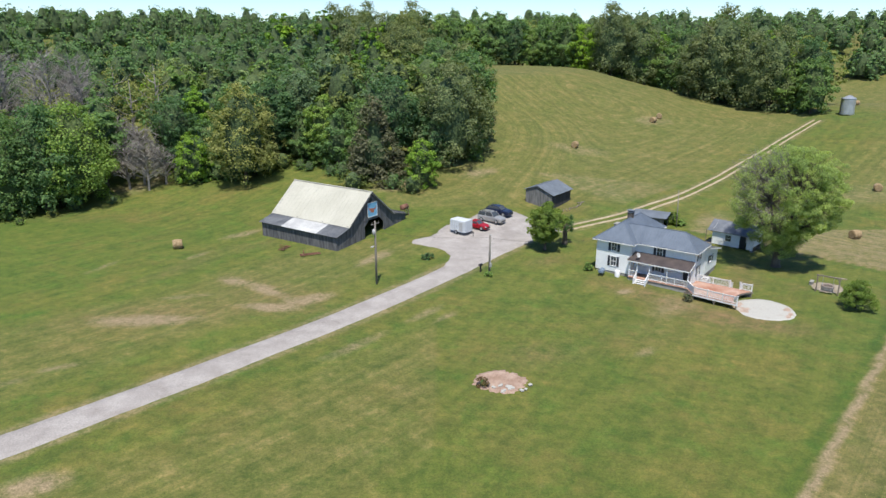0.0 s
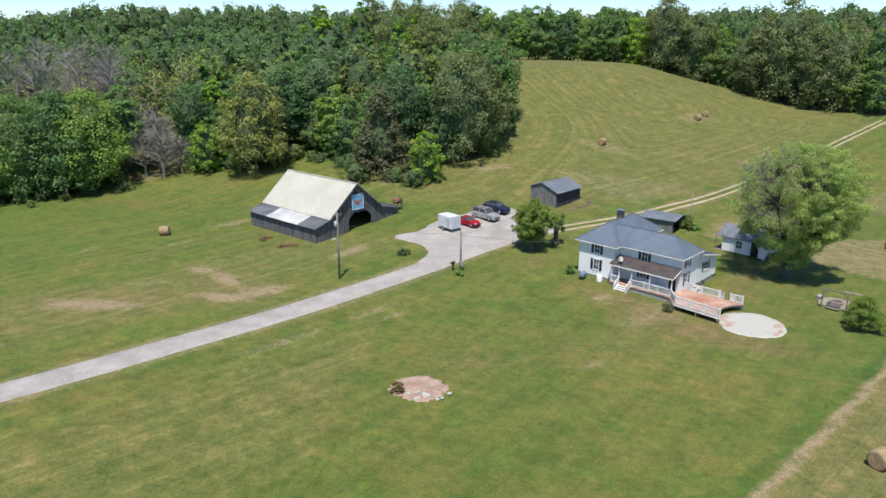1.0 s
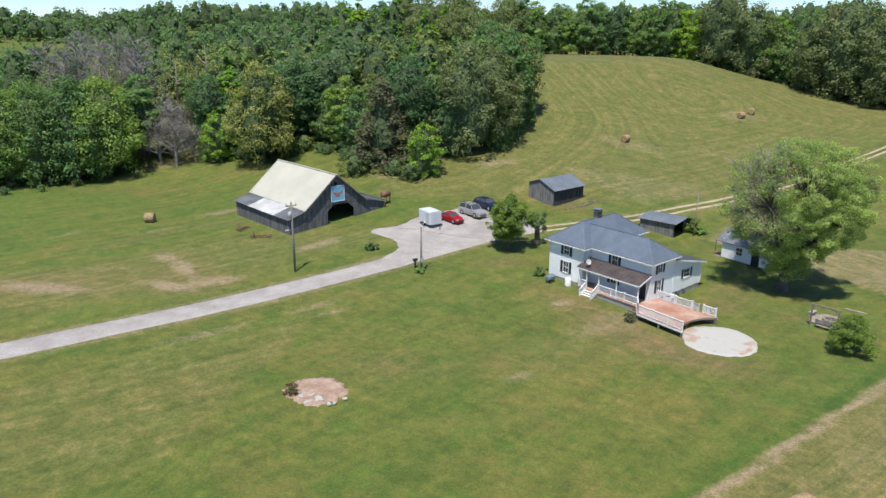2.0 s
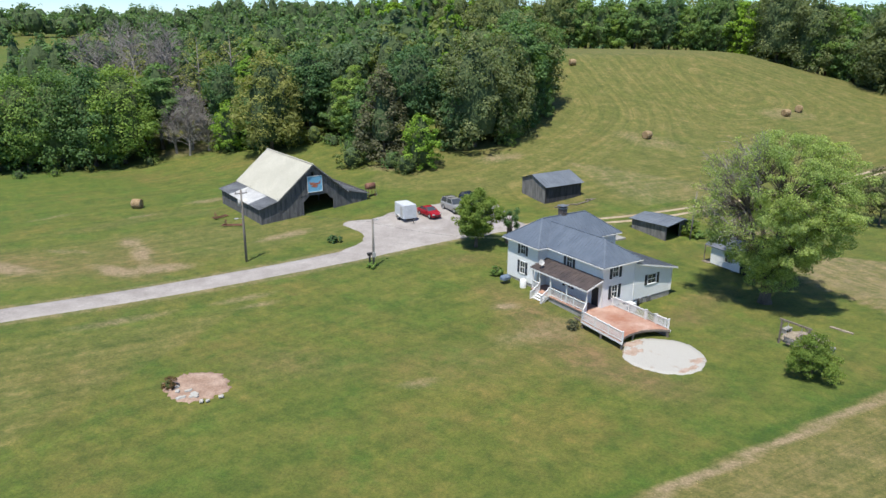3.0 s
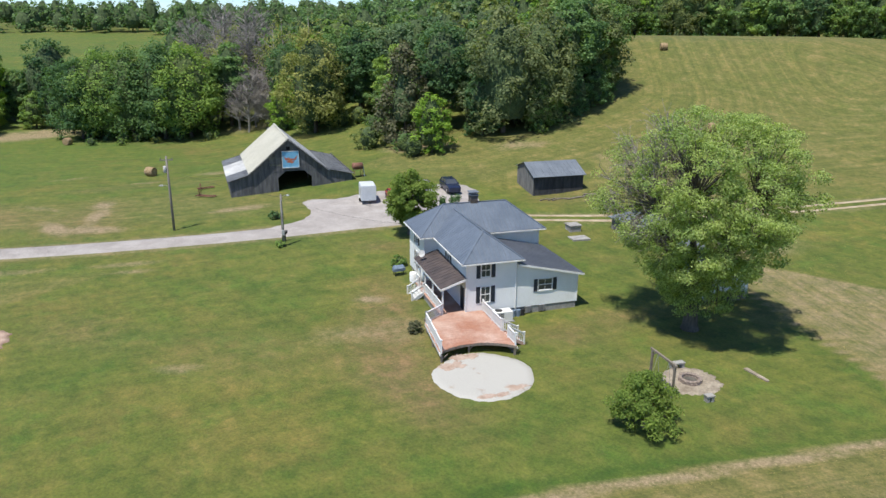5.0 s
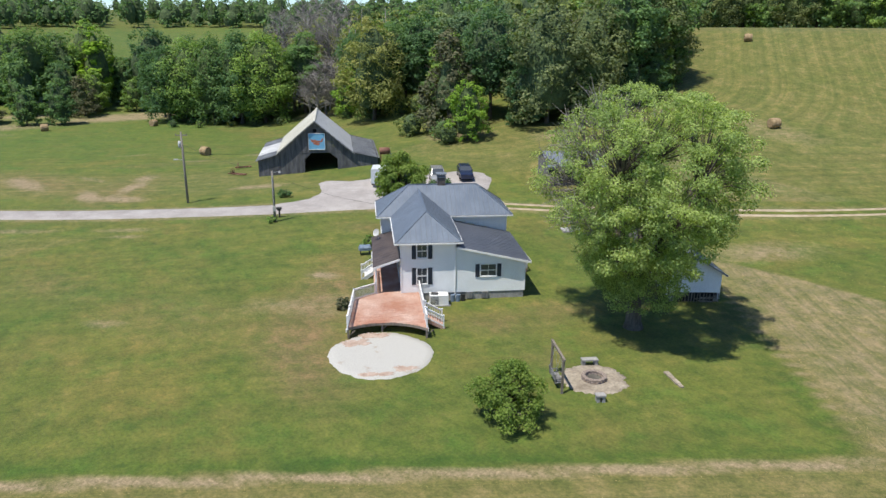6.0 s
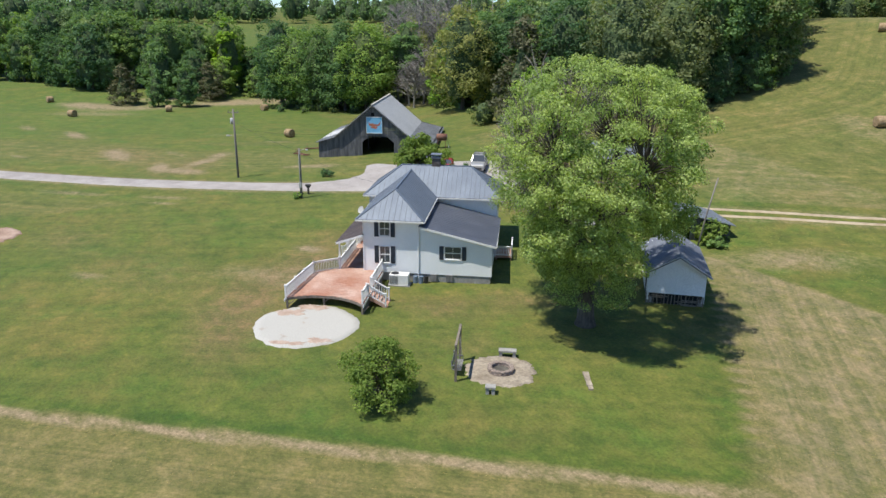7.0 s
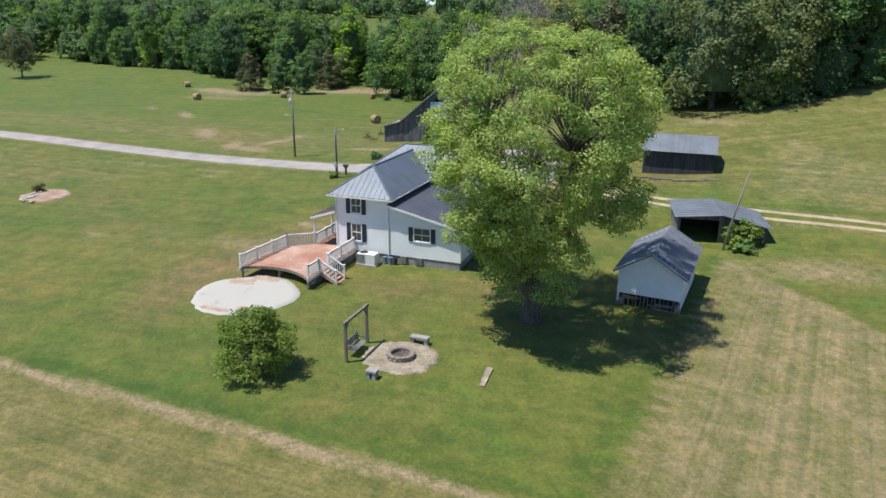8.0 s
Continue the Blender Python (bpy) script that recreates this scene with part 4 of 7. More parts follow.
    for x in (6.2, 7.5):
        for y in (5.7, 8.1):
            b.box((x - 0.05, y - 0.05, -0.6), (x + 0.05, y + 0.05, 0.48))
    part("stoop", b, DECK_WOOD, H, "small wooden back stoop")
    balustrade(H, (6.1, 5.65), (7.55, 5.65), 0.62, 0.9)
    balustrade(H, (7.55, 5.65), (7.55, 8.15), 0.62, 0.9)
    # dish on the porch roof
    b = Build()
    b.tube([(-6.3, 7.5, 3.3), (-6.3, 7.5, 3.75), (-6.42, 7.42, 3.9)], [0.03] * 3, 6)
    n = len(b.v)
    ax = Matrix.Translation((-6.5, 7.35, 3.95)) @ Euler((radians(62), 0, radians(-30))).to_matrix().to_4x4()
    for r, dz in ((0.02, 0.0), (0.2, 0.02), (0.32, 0.06)):
        for k in range(16):
            a = k * math.pi / 8
            b.v.append(tuple(ax @ Vector((r * math.cos(a), r * 1.1 * math.sin(a), dz))))
    for i in range(2):
        for k in range(16):
            b.f.append((n + i * 16 + k, n + i * 16 + (k + 1) % 16, n + (i + 1) * 16 + (k + 1) % 16, n + (i + 1) * 16 + k))
            b.m.append(0)
    part("satellite_dish", b, GREYBOX, H, "grey satellite dish")
    # vents by the foundation
    for u in (1.0, 2.3):
        b = Build()
        b.box((u, -0.12, 0.05), (u + 0.55, -0.0, 0.62))
        part("crawl_door", b, GREY_WOOD, H, "grey crawl-space board")
    return H


farmhouse()


# ---------------------------------------------------------------- deck, pad and what stands round the house
HOUSE = pose(37.42, 95.02, 0.12, 0, 0, 53.2)


def yard(u, v):
    """House-square metres to the world."""
    p = HOUSE @ Vector((u, v, 0))
    return p.x, p.y


def deck():
    D = thing("deck", HOUSE, "raised deck of red-stained boards with white railings", "deck")
    z = 0.72
    cx, cy, r = -6.4, -10.9, 4.75
    rng = rng_for(6)

    def left(v):
        return -9.1 + (v + 7.0) * 0.08 if v < -1.3 else -8.64 + (v + 1.3) * 1.35

    v = -7.6
    b = Build()
    n = 0
    while v < 0.0:
        w = 0.14
        u0, u1 = left(v), -3.0
        inside_arc = r * r - (v + w / 2 - cy) ** 2
        spans = [(u0, u1)]
        if v < -0.0 and inside_arc > 0:
            q = math.sqrt(inside_arc)
            spans = [s for s in ((u0, cx - q), (cx + q, u1)) if s[1] - s[0] > 0.05]
        for a, c in spans:
            g = Build()
            h = z + rng.uniform(-0.006, 0.006)
            g.box((a, v + 0.006, h - 0.04), (c, v + w - 0.006, h))
            part("plank", g, DECK_WOOD, D)
        v += w
    # rim boards, arc, joists and posts
    rims = [((-9.1, -7.2), (-8.64, -1.3)), ((-8.64, -1.3), (-6.75, 0.05)), ((-2.98, -0.05), (-2.98, -7.6))]
    for p, q in rims:
        b = Build()
        b.beam((*p, z - 0.14), (*q, z - 0.14), 0.05, 0.22)
        part("rim_board", b, WHITE, D, "white rim board")
    a0, a1 = math.acos((-9.05 - cx) / r), math.acos((-3.0 - cx) / r)
    arc = [(cx + r * math.cos(a), cy + r * math.sin(a)) for a in np.linspace(a0, a1, 18)]
    for p, q in zip(arc, arc[1:]):
        b = Build()
        b.beam((*p, z - 0.12), (*q, z - 0.12), 0.05, 0.2)
        part("arc_board", b, TIMBER, D, "weathered board of a curved edge")
    for u in np.arange(-8.4, -3.0, 0.6):
        b = Build()
        vv = cy + math.sqrt(max(r * r - (u - cx) ** 2, 0)) + 0.1
        b.beam((u, vv, z - 0.16), (u, -0.1, z - 0.16), 0.05, 0.2)
        part("joist", b, TIMBER, D)
    for u, v in ((-8.95, -7.0), (-8.8, -4.2), (-8.5, -1.4), (-6.4, -6.0), (-3.1, -7.4), (-3.1, -4.2), (-6.4, -3.0)):
        b = Build()
        b.box((u - 0.07, v - 0.07, -1.0), (u + 0.07, v + 0.07, z - 0.2))
        if v < -5.5:
            b.beam((u, v, 0.1), (u + 0.5, v + 0.02, z - 0.2), 0.06)
        part("post", b, TIMBER, D)
    for i in range(24):
        b = Build()
        b.box((-3.06, -7.4 + i * 0.3, -0.6), (-3.02, -7.12 + i * 0.3, z - 0.26))
        part("skirt_board", b, GREY_WOOD, D)
    balustrade(D, (-9.0, -7.1), (-8.56, -1.35), z)
    balustrade(D, (-8.56, -1.35), (-6.75, 0.0), z)
    balustrade(D, (-3.08, -0.15), (-3.08, -4.5), z)
    balustrade(D, (-3.08, -5.9), (-3.08, -7.4), z)
    for i in range(5):
        st = Build()
        st.box((-2.95 + 0.27 * i, -5.85, z - 0.16 * (i + 1) - 0.045), (-2.66 + 0.27 * i, -4.55, z - 0.16 * (i + 1)))
        part("tread", st, DECK_WOOD, D)
    st = Build()
    st.beam((-2.95, -5.87, z - 0.1), (-1.55, -5.87, -0.1), 0.05, 0.26)
    st.beam((-2.95, -4.53, z - 0.1), (-1.55, -4.53, -0.1), 0.05, 0.26)
    part("stringer", st, DECK_WOOD, D, "red-stained stair sides")
    balustrade(D, (-2.95, -5.85), (-1.65, -5.85), z, 0.9, 0.2, -0.72)
    balustrade(D, (-2.95, -4.55), (-1.65, -4.55), z, 0.9, 0.2, -0.72)


deck()
blot("lime_pad", [yard(-6.6 + (3.72 + 0.12 * math.sin(5 * a)) * math.cos(a), -9.95 + (3.62 + 0.15 * math.sin(4 * a + 2)) * math.sin(a)) for a in np.linspace(0, 6.15, 40)], LIME, 0.07, "round white crushed-stone pad", "pad", 24, rough=0.07)
for cu, cv, ru, rv in ((-8.3, -7.9, 1.0, 0.6), (-6.9, -6.75, 1.1, 0.5), (-5.0, -12.35, 0.8, 0.36), (-6.9, -13.0, 1.2, 0.3)):
    blot("clay_stain", [yard(cu + ru * (1 + 0.22 * math.sin(3 * a + cu)) * math.cos(a), cv + rv * (1 + 0.25 * math.sin(4 * a + cv)) * math.sin(a)) for a in np.linspace(0, 6.1, 22)], CLAY, 0.085, "pink clay washed over the white pad", "clay", 22, rough=0.2)
blot("fire_circle", [yard(7.4 + 2.2 * math.cos(a), -15.0 + 2.05 * math.sin(a)) for a in np.linspace(0, 6.1, 20)], CHIPS, 0.06, "round patch of ash and wood chips", "fire circle", 23, rough=0.15)


# ---------------------------------------------------------------- barn
def barn():
    B = thing("barn", pose(-16.92, 106.7, 0.5, 0, 0, 55.4), "weathered black wooden barn with a cream metal roof", "barn")
    D, low = 17.4, -1.4
    ridge, eave = 8.45, 3.80
    x0, x1, xr = 2.9, 14.1, 8.5

    def gable(s):
        if s < x0:
            return 2.75 + (s + 0.2) * (eave - 0.12 - 2.75) / (x0 + 0.2)
        if s > x1:
            return eave + 0.1 - (s - x1) * 0.26
        return eave + (ridge - eave) * (1 - abs(s - xr) / (xr - x0 if s < xr else x1 - xr))

    split = 3.75
    door = (6.9, 11.8)

    def lower(s):
        return min(gable(s), split)

    boards(B, (0, 0), (17.8, 0), low, lower, [(7.9, 10.8, -2, 3.75)] + [(6.9 + 0.25 * k, 7.15 + 0.25 * k, -2, 2.9 + 0.21 * k) for k in range(4)] + [(11.55 - 0.25 * k, 11.8 - 0.25 * k, -2, 2.9 + 0.21 * k) for k in range(4)], BARN_WOOD, 31, 0.24)
    # gable of level boards
    rng = rng_for(33)
    z = split
    while z < ridge - 0.1:
        h = rng.uniform(0.2, 0.28)
        ss = [s for s in np.linspace(x0, x1, 160) if gable(s) > z + h * 0.6]
        if len(ss) > 2:
            cuts = [(ss[0], ss[-1])]
            if 6.75 < z + h / 2 < 7.45:
                cuts = [(ss[0], 8.2), (8.8, ss[-1])]
            for a, c in cuts:
                q = a
                while q < c - 0.05:
                    e = min(q + rng.uniform(2.2, 4.5), c)
                    t = Matrix.Translation((q, 0, z)) @ Matrix.Rotation(rng.normal(0, 0.006), 4, "Y")
                    g = Build()
                    g.box((0, -rng.uniform(0.02, 0.07), 0), (e - q - 0.012, 0.02, h - 0.02), 0, t)
                    part("gable_board", g, BARN_WOOD, B)
                    q = e
        z += h
    boards(B, (0, D), (0, 0), low - 0.6, 2.75, [], BARN_WOOD, 34)
    boards(B, (17.8, 0), (17.8, D), low, 3.2, [], BARN_WOOD, 35)
    boards(B, (17.8, D), (0, D), low - 0.6, lambda s: gable(17.8 - s), [(6.5, 10.4, 1.4, 2.9)], BARN_WOOD, 36)
    # frame posts inside
    for x in (x0, 6.7, 12.0, x1):
        for y in (0.2, 5.8, 11.6, 17.1):
            b = Build()
            b.box((x - 0.1, y - 0.1, low), (x + 0.1, y + 0.1, eave))
            part("inner_post", b, GREY_WOOD, B)
    # roofs
    def pane(poly, mats, nm, label, pitch=0.9):
        roof_face(B, poly, mats, label, nm, 0.05, pitch, (0.05, 0.022))

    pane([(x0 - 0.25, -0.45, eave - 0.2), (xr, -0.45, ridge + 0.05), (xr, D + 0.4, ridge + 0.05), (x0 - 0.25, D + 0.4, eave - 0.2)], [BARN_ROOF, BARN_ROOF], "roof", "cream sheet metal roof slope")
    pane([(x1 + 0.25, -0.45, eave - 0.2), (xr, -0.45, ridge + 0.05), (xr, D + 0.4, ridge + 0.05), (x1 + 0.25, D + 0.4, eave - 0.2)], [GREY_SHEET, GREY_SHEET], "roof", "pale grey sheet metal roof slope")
    b = Build()
    b.beam((xr, -0.47, ridge + 0.1), (xr, D + 0.42, ridge + 0.1), 0.3, 0.05)
    part("ridge_cap", b, BARN_ROOF, B)
    for ya, yb, mt in ((-0.35, 4.2, OLD_TIN), (4.2, 12.4, PALE_TIN), (12.4, D + 0.3, OLD_TIN)):
        pane([(x0 - 0.05, ya, eave - 0.22), (-0.4, ya, 2.66), (-0.4, yb, 2.66), (x0 - 0.05, yb, eave - 0.22)], [mt, mt], "lean_roof", "patched tin lean-to roof", 0.7)
    pane([(x1 + 0.05, -0.3, eave - 0.02), (18.15, -0.3, 2.86), (18.15, D + 0.2, 2.86), (x1 + 0.05, D + 0.2, eave - 0.02)], [OLD_TIN, OLD_TIN], "lean_roof", "dark tin lean-to roof", 0.7)
    for p, q in (((x0 - 0.25, eave - 0.25), (xr, ridge)), ((x1 + 0.25, eave - 0.25), (xr, ridge))):
        b = Build()
        b.beam((p[0], -0.42, p[1]), (q[0], -0.42, q[1]), 0.05, 0.2)
        part("barge_board", b, BARN_WOOD, B)
    b = Build()
    b.box((-0.1, -0.12, -0.9), (6.8, 0.02, 0.12))
    part("sill_beam", b, GREY_WOOD, B)
    b = Build()
    b.box((8.15, -0.06, 6.7), (8.85, -0.02, 6.78))
    b.box((8.15, -0.06, 7.42), (8.85, -0.02, 7.5))
    b.box((8.12, -0.06, 6.7), (8.2, -0.02, 7.5))
    b.box((8.8, -0.06, 6.7), (8.88, -0.02, 7.5))
    part("loft_window_frame", b, BARN_WOOD, B)
    # added panel behind the loft window, its near-black colour standing for shade inside
    b = Build()
    b.box((8.2, 0.3, 6.7), (8.8, 0.34, 7.5))
    part("loft_shade", b, DARK, B)
    # painted quilt square
    q = Build()
    q.box((7.55, -0.14, 4.25), (9.95, -0.09, 6.65))
    Q = tagged(part("painted_board", q, QUILT_BLUE, B), "square sky-blue painted board with a rust-red bird shape")
    e = Build()
    for p in (((7.55, 4.25), (9.95, 4.25)), ((7.55, 6.65), (9.95, 6.65)), ((7.55, 4.25), (7.55, 6.65)), ((9.95, 4.25), (9.95, 6.65))):
        e.beam((p[0][0], -0.15, p[0][1]), (p[1][0], -0.15, p[1][1]), 0.05, 0.09)
    part("border", e, WHITE, Q, "pale border")
    w = Build()
    for pts in ([(7.8, 5.95), (8.35, 5.55), (8.75, 5.6), (8.7, 5.25), (8.0, 5.35)], [(8.75, 5.6), (9.3, 5.55), (9.75, 6.05), (9.6, 5.4), (8.7, 5.25)], [(8.1, 5.1), (8.6, 5.35), (9.3, 5.2), (9.0, 4.85)], [(8.2, 5.55), (8.45, 5.8), (8.7, 5.6), (8.5, 5.45)]):
        w.solid([(x, -0.142, z) for x, z in pts], (0, -0.012, 0))
    part("bird_shape", w, QUILT_RED, Q, "rust-red spread-winged shape")


barn()


# ---------------------------------------------------------------- sheds
def field_shed():
    S = thing("field_shed", pose(20.55, 128.6, 2.55, 0, 0, 53.2), "grey board shed with a blue-grey tin roof", "shed")
    W, D, rd = 7.6, 5.7, 3.1
    side = lambda s: 2.55 + (s / rd) * 1.35 if s < rd else 3.9 - (s - rd) / (D - rd) * 0.85
    boards(S, (0, D), (0, 0), -1.5, lambda s: side(D - s), [], GREY_WOOD, 41)
    boards(S, (0, 0), (W, 0), -1.5, 2.55, [], TARRED, 42)
    boards(S, (W, 0), (W, D), -1.5, side, [], TARRED, 43)
    boards(S, (W, D), (0, D), -1.5, 3.05, [], GREY_WOOD, 44)
    for poly in ([(-0.25, -0.45, 2.42), (W + 0.25, -0.45, 2.42), (W + 0.25, rd, 3.97), (-0.25, rd, 3.97)], [(-0.25, D + 0.35, 2.99), (W + 0.25, D + 0.35, 2.99), (W + 0.25, rd, 3.97), (-0.25, rd, 3.97)]):
        roof_face(S, poly, [BLUE_TIN, BLUE_TIN], "blue-grey tin roof slope", "roof", 0.05, 0.65, (0.05, 0.03))


def open_shed():
    S = thing("open_shed", pose(39.3, 120.4, 0.55, 0, 0, 61.0), "low open-fronted board shed with a tin roof", "shed")
    W, D = 7.4, 5.5
    top = lambda s: 2.12 + 0.3 * s / 3.6 if s < 3.6 else 2.42 - 0.85 * (s - 3.6) / 3.8
    boards(S, (0, D), (0, 0), -1.4, 2.1, [], GREY_WOOD, 51)
    boards(S, (W, 0), (W, D), -1.4, 1.5, [], GREY_WOOD, 52)
    boards(S, (W, D), (0, D), -1.4, lambda s: top(W - s), [], GREY_WOOD, 53)
    boards(S, (0, 0), (W, 0), -1.4, top, [(0.25, 3.4, -1.5, 1.9)], BARN_WOOD, 54)
    roof_face(S, [(-0.35, -0.5, 2.14), (3.6, -0.5, 2.5), (3.6, D + 0.4, 2.5), (-0.35, D + 0.4, 2.14)], [BLUE_TIN, BLUE_TIN], "blue-grey tin roof slope", "roof", 0.05, 0.65, (0.05, 0.03))
    roof_face(S, [(W + 0.35, -0.5, 1.52), (3.6, -0.5, 2.5), (3.6, D + 0.4, 2.5), (W + 0.35, D + 0.4, 1.52)], [BLUE_TIN, BLUE_TIN], "blue-grey tin roof slope", "roof", 0.05, 0.65, (0.05, 0.03))
    # added near-black sheet in place of the shade deep in the shed
    b = Build()
    b.box((0.2, D * 0.6, -1.4), (3.5, D * 0.62, 2.0))
    part("inner_wall", b, DARK, S)


def cottage():
    S = thing("garden_cottage", pose(50.2, 108.15, -0.05, 0, 0, 47.0), "small white lap-sided outbuilding under the maple", "outbuilding")
    W, D, e, a = 4.2, 6.8, 2.85, 4.1
    siding(S, (0, 0), (W, 0), 1.05, lambda s: e + (a - e) * (1 - abs(s - W / 2) / (W / 2)), [], SIDING, 0.2, lap=0.028)
    siding(S, (0, D), (0, 0), 0.45, e, [(2.2, 3.1, 1.2, 2.3), (4.8, 5.7, 0.5, 2.5)], SIDING, 0.2, lap=0.028)
    siding(S, (W, 0), (W, D), 0.45, e, [(3.0, 3.9, 1.3, 2.2)], SIDING, 0.2, lap=0.028)
    siding(S, (W, D), (0, D), 0.45, lambda s: e + (a - e) * (1 - abs(s - W / 2) / (W / 2)), [], SIDING, 0.2, lap=0.028)
    window(S, (0, D), (0, -1), 2.65, 1.2, 2.3, 0.9, False)
    window(S, (W, 0), (0, 1), 3.45, 1.3, 2.2, 0.9, False)
    b = Build()
    b.box((-0.04, 1.35, 0.45), (0.06, 2.25, 2.5))
    part("door", b, SHUTTER, S, "dark door")
    for sx in (0, 1):
        x = -0.35 if sx == 0 else W + 0.35
        ze = e - 0.35 * (a - e) / (W / 2)
        roof_face(S, [(x, -0.45, ze + 0.05), (W / 2, -0.45, a + 0.07), (W / 2, D + 0.8, a + 0.07), (x, D + 0.8, ze + 0.05)], [SHINGLE, SHINGLE], "grey shingle roof slope", "roof", 0.09, 0.0)
    b = Build()
    for sx in (-1, 1):
        b.beam((W / 2 + sx * (W / 2 + 0.35), -0.42, e - 0.2), (W / 2, -0.42, a + 0.02), 0.04, 0.16)
    part("barge_board", b, WHITE, S)
    # piers and a lattice skirt
    b = Build()
    lr = rng_for(61)
    for x in np.arange(0.0, W + 0.01, 0.26):
        b.beam((x + lr.normal(0, 0.04), -0.03, -0.6), (x + lr.normal(0, 0.06), -0.02, 1.02 + lr.normal(0, 0.04)), 0.03, 0.07)
    for k in range(7):
        x, z = lr.uniform(0, W - 1.6), 0.05 + 0.14 * k
        b.beam((x, -0.06, z), (x + lr.uniform(1.0, 1.6), -0.05, z + lr.normal(0, 0.12)), 0.03, 0.09)
    part("lattice", b, TIMBER, S, "broken grey lattice skirt")
    # board behind the lattice, coloured near-black to give the shade under the floor
    b = Build()
    b.box((0.05, 0.16, -0.6), (W - 0.05, 0.2, 1.04))
    part("under_floor", b, DARK, S, "near-black board standing in for the shade under the floor")
    for x in (0.2, W - 0.2):
        for y in (0.3, D / 2, D - 0.3):
            b = Build()
            b.box((x - 0.2, y - 0.2, -0.8), (x + 0.2, y + 0.2, 0.7))
            part("pier", b, BLOCK, S)
    b = Build()
    b.box((-0.3, D, 0.3), (W, D + 1.2, 0.42))
    b.beam((0.1, D + 1.1, -0.5), (0.1, D + 1.1, 2.6), 0.09)
    b.beam((W - 0.1, D + 1.1, -0.5), (W - 0.1, D + 1.1, 2.6), 0.09)
    part("porch", b, TIMBER, S, "small rough porch")


field_shed()
rng = rng_for(62)
for k in range(9):
    b = Build()
    b.tube([(-0.9, 0, 0.08), (0.9, 0, 0.1)], [0.09, 0.07], 7)
    single("split_log", b, TIMBER, at(23.0 + 0.55 * k + rng.normal(0, 0.3), 130.6 + 0.72 * k * 0.8 - 2.2 + rng.normal(0, 0.3), rng.uniform(20, 90)), "grey split log lying before the shed", "log", "logs by the shed")
open_shed()
cottage()

# ---------------------------------------------------------------- trees
def leaf_mesh(name, pts, nrm, size, mats, rng, core=None, jitter=0.38):
    """Many small folded leaf sprays at points, facing roughly along nrm, with an optional inner mass whose dark colour
    stands in for shade.
    """
    n = len(pts)
    d = nrm + rng.normal(0, jitter, (n, 3))
    d /= np.linalg.norm(d, axis=1)[:, None]
    ref = rng.normal(0, 1, (n, 3))
    a = np.cross(d, ref)
    a /= np.linalg.norm(a, axis=1)[:, None]
    b = np.cross(d, a)
    s = size * rng.uniform(0.6, 1.35, (n, 1))
    lift = d * s * rng.uniform(-0.25, 0.25, (n, 1))
    v = np.stack([pts + a * s, pts + b * s * 0.62 + lift, pts - a * s * 0.9, pts - b * s * 0.62 + lift], 1).reshape(-1, 3)
    i = np.arange(n)[:, None] * 4
    f = np.concatenate([np.hstack([i, i + 1, i + 2]), np.hstack([i, i + 2, i + 3])], 1).reshape(-1, 3)
    slots = np.zeros(len(f), np.int32)
    if core is not None:
        cv, cf = core
        f = np.vstack([f, cf + len(v)])
        v = np.vstack([v, cv])
        slots = np.concatenate([slots, np.ones(len(cf), np.int32)])
    me = bpy.data.meshes.new(name)
    me.from_pydata(v.tolist(), [], f.tolist())
    for m in mats:
        me.materials.append(m)
    me.polygons.foreach_set("material_index", slots)
    return me


def lobes_cloud(rng, lobes, count, shell=0.22):
    """Points and outward directions over a cluster of ellipsoid lobes (x, y, z, rx, ry, rz)."""
    L = np.array(lobes, float)
    area = L[:, 3] * L[:, 4] + L[:, 4] * L[:, 5] + L[:, 3] * L[:, 5]
    pick = rng.choice(len(L), count * 2, p=area / area.sum())
    u = rng.normal(0, 1, (count * 2, 3))
    u /= np.linalg.norm(u, axis=1)[:, None]
    q = 1 - np.abs(rng.normal(0, shell, (count * 2, 1)))
    p = L[pick, :3] + u * L[pick, 3:] * q
    deep = np.full(len(p), 9.0)
    for k, row in enumerate(L):
        e = np.linalg.norm((p - row[:3]) / row[3:], axis=1)
        deep = np.where(pick == k, deep, np.minimum(deep, e))
    ok = deep > 0.72
    p, u = p[ok][:count], u[ok][:count]
    u = u / L[pick[ok][:count], 3:]
    u /= np.linalg.norm(u, axis=1)[:, None]
    return p, u


# foliage core darker than the leaves: shade inside the crown put into its colour
SHADED_CORE = surface("shade_toned_foliage", (0.044, 0.074, 0.026), (0.090, 0.132, 0.047), 0.7, 0.95, bump=1.0, dist=0.5, fine=2.2)
tw = SHADED_CORE.node_tree
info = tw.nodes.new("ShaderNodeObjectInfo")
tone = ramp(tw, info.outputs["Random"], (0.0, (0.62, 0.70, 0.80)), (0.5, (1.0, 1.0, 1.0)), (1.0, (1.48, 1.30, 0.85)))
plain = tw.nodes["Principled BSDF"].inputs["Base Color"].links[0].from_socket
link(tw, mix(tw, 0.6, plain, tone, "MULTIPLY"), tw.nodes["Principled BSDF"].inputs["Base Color"])


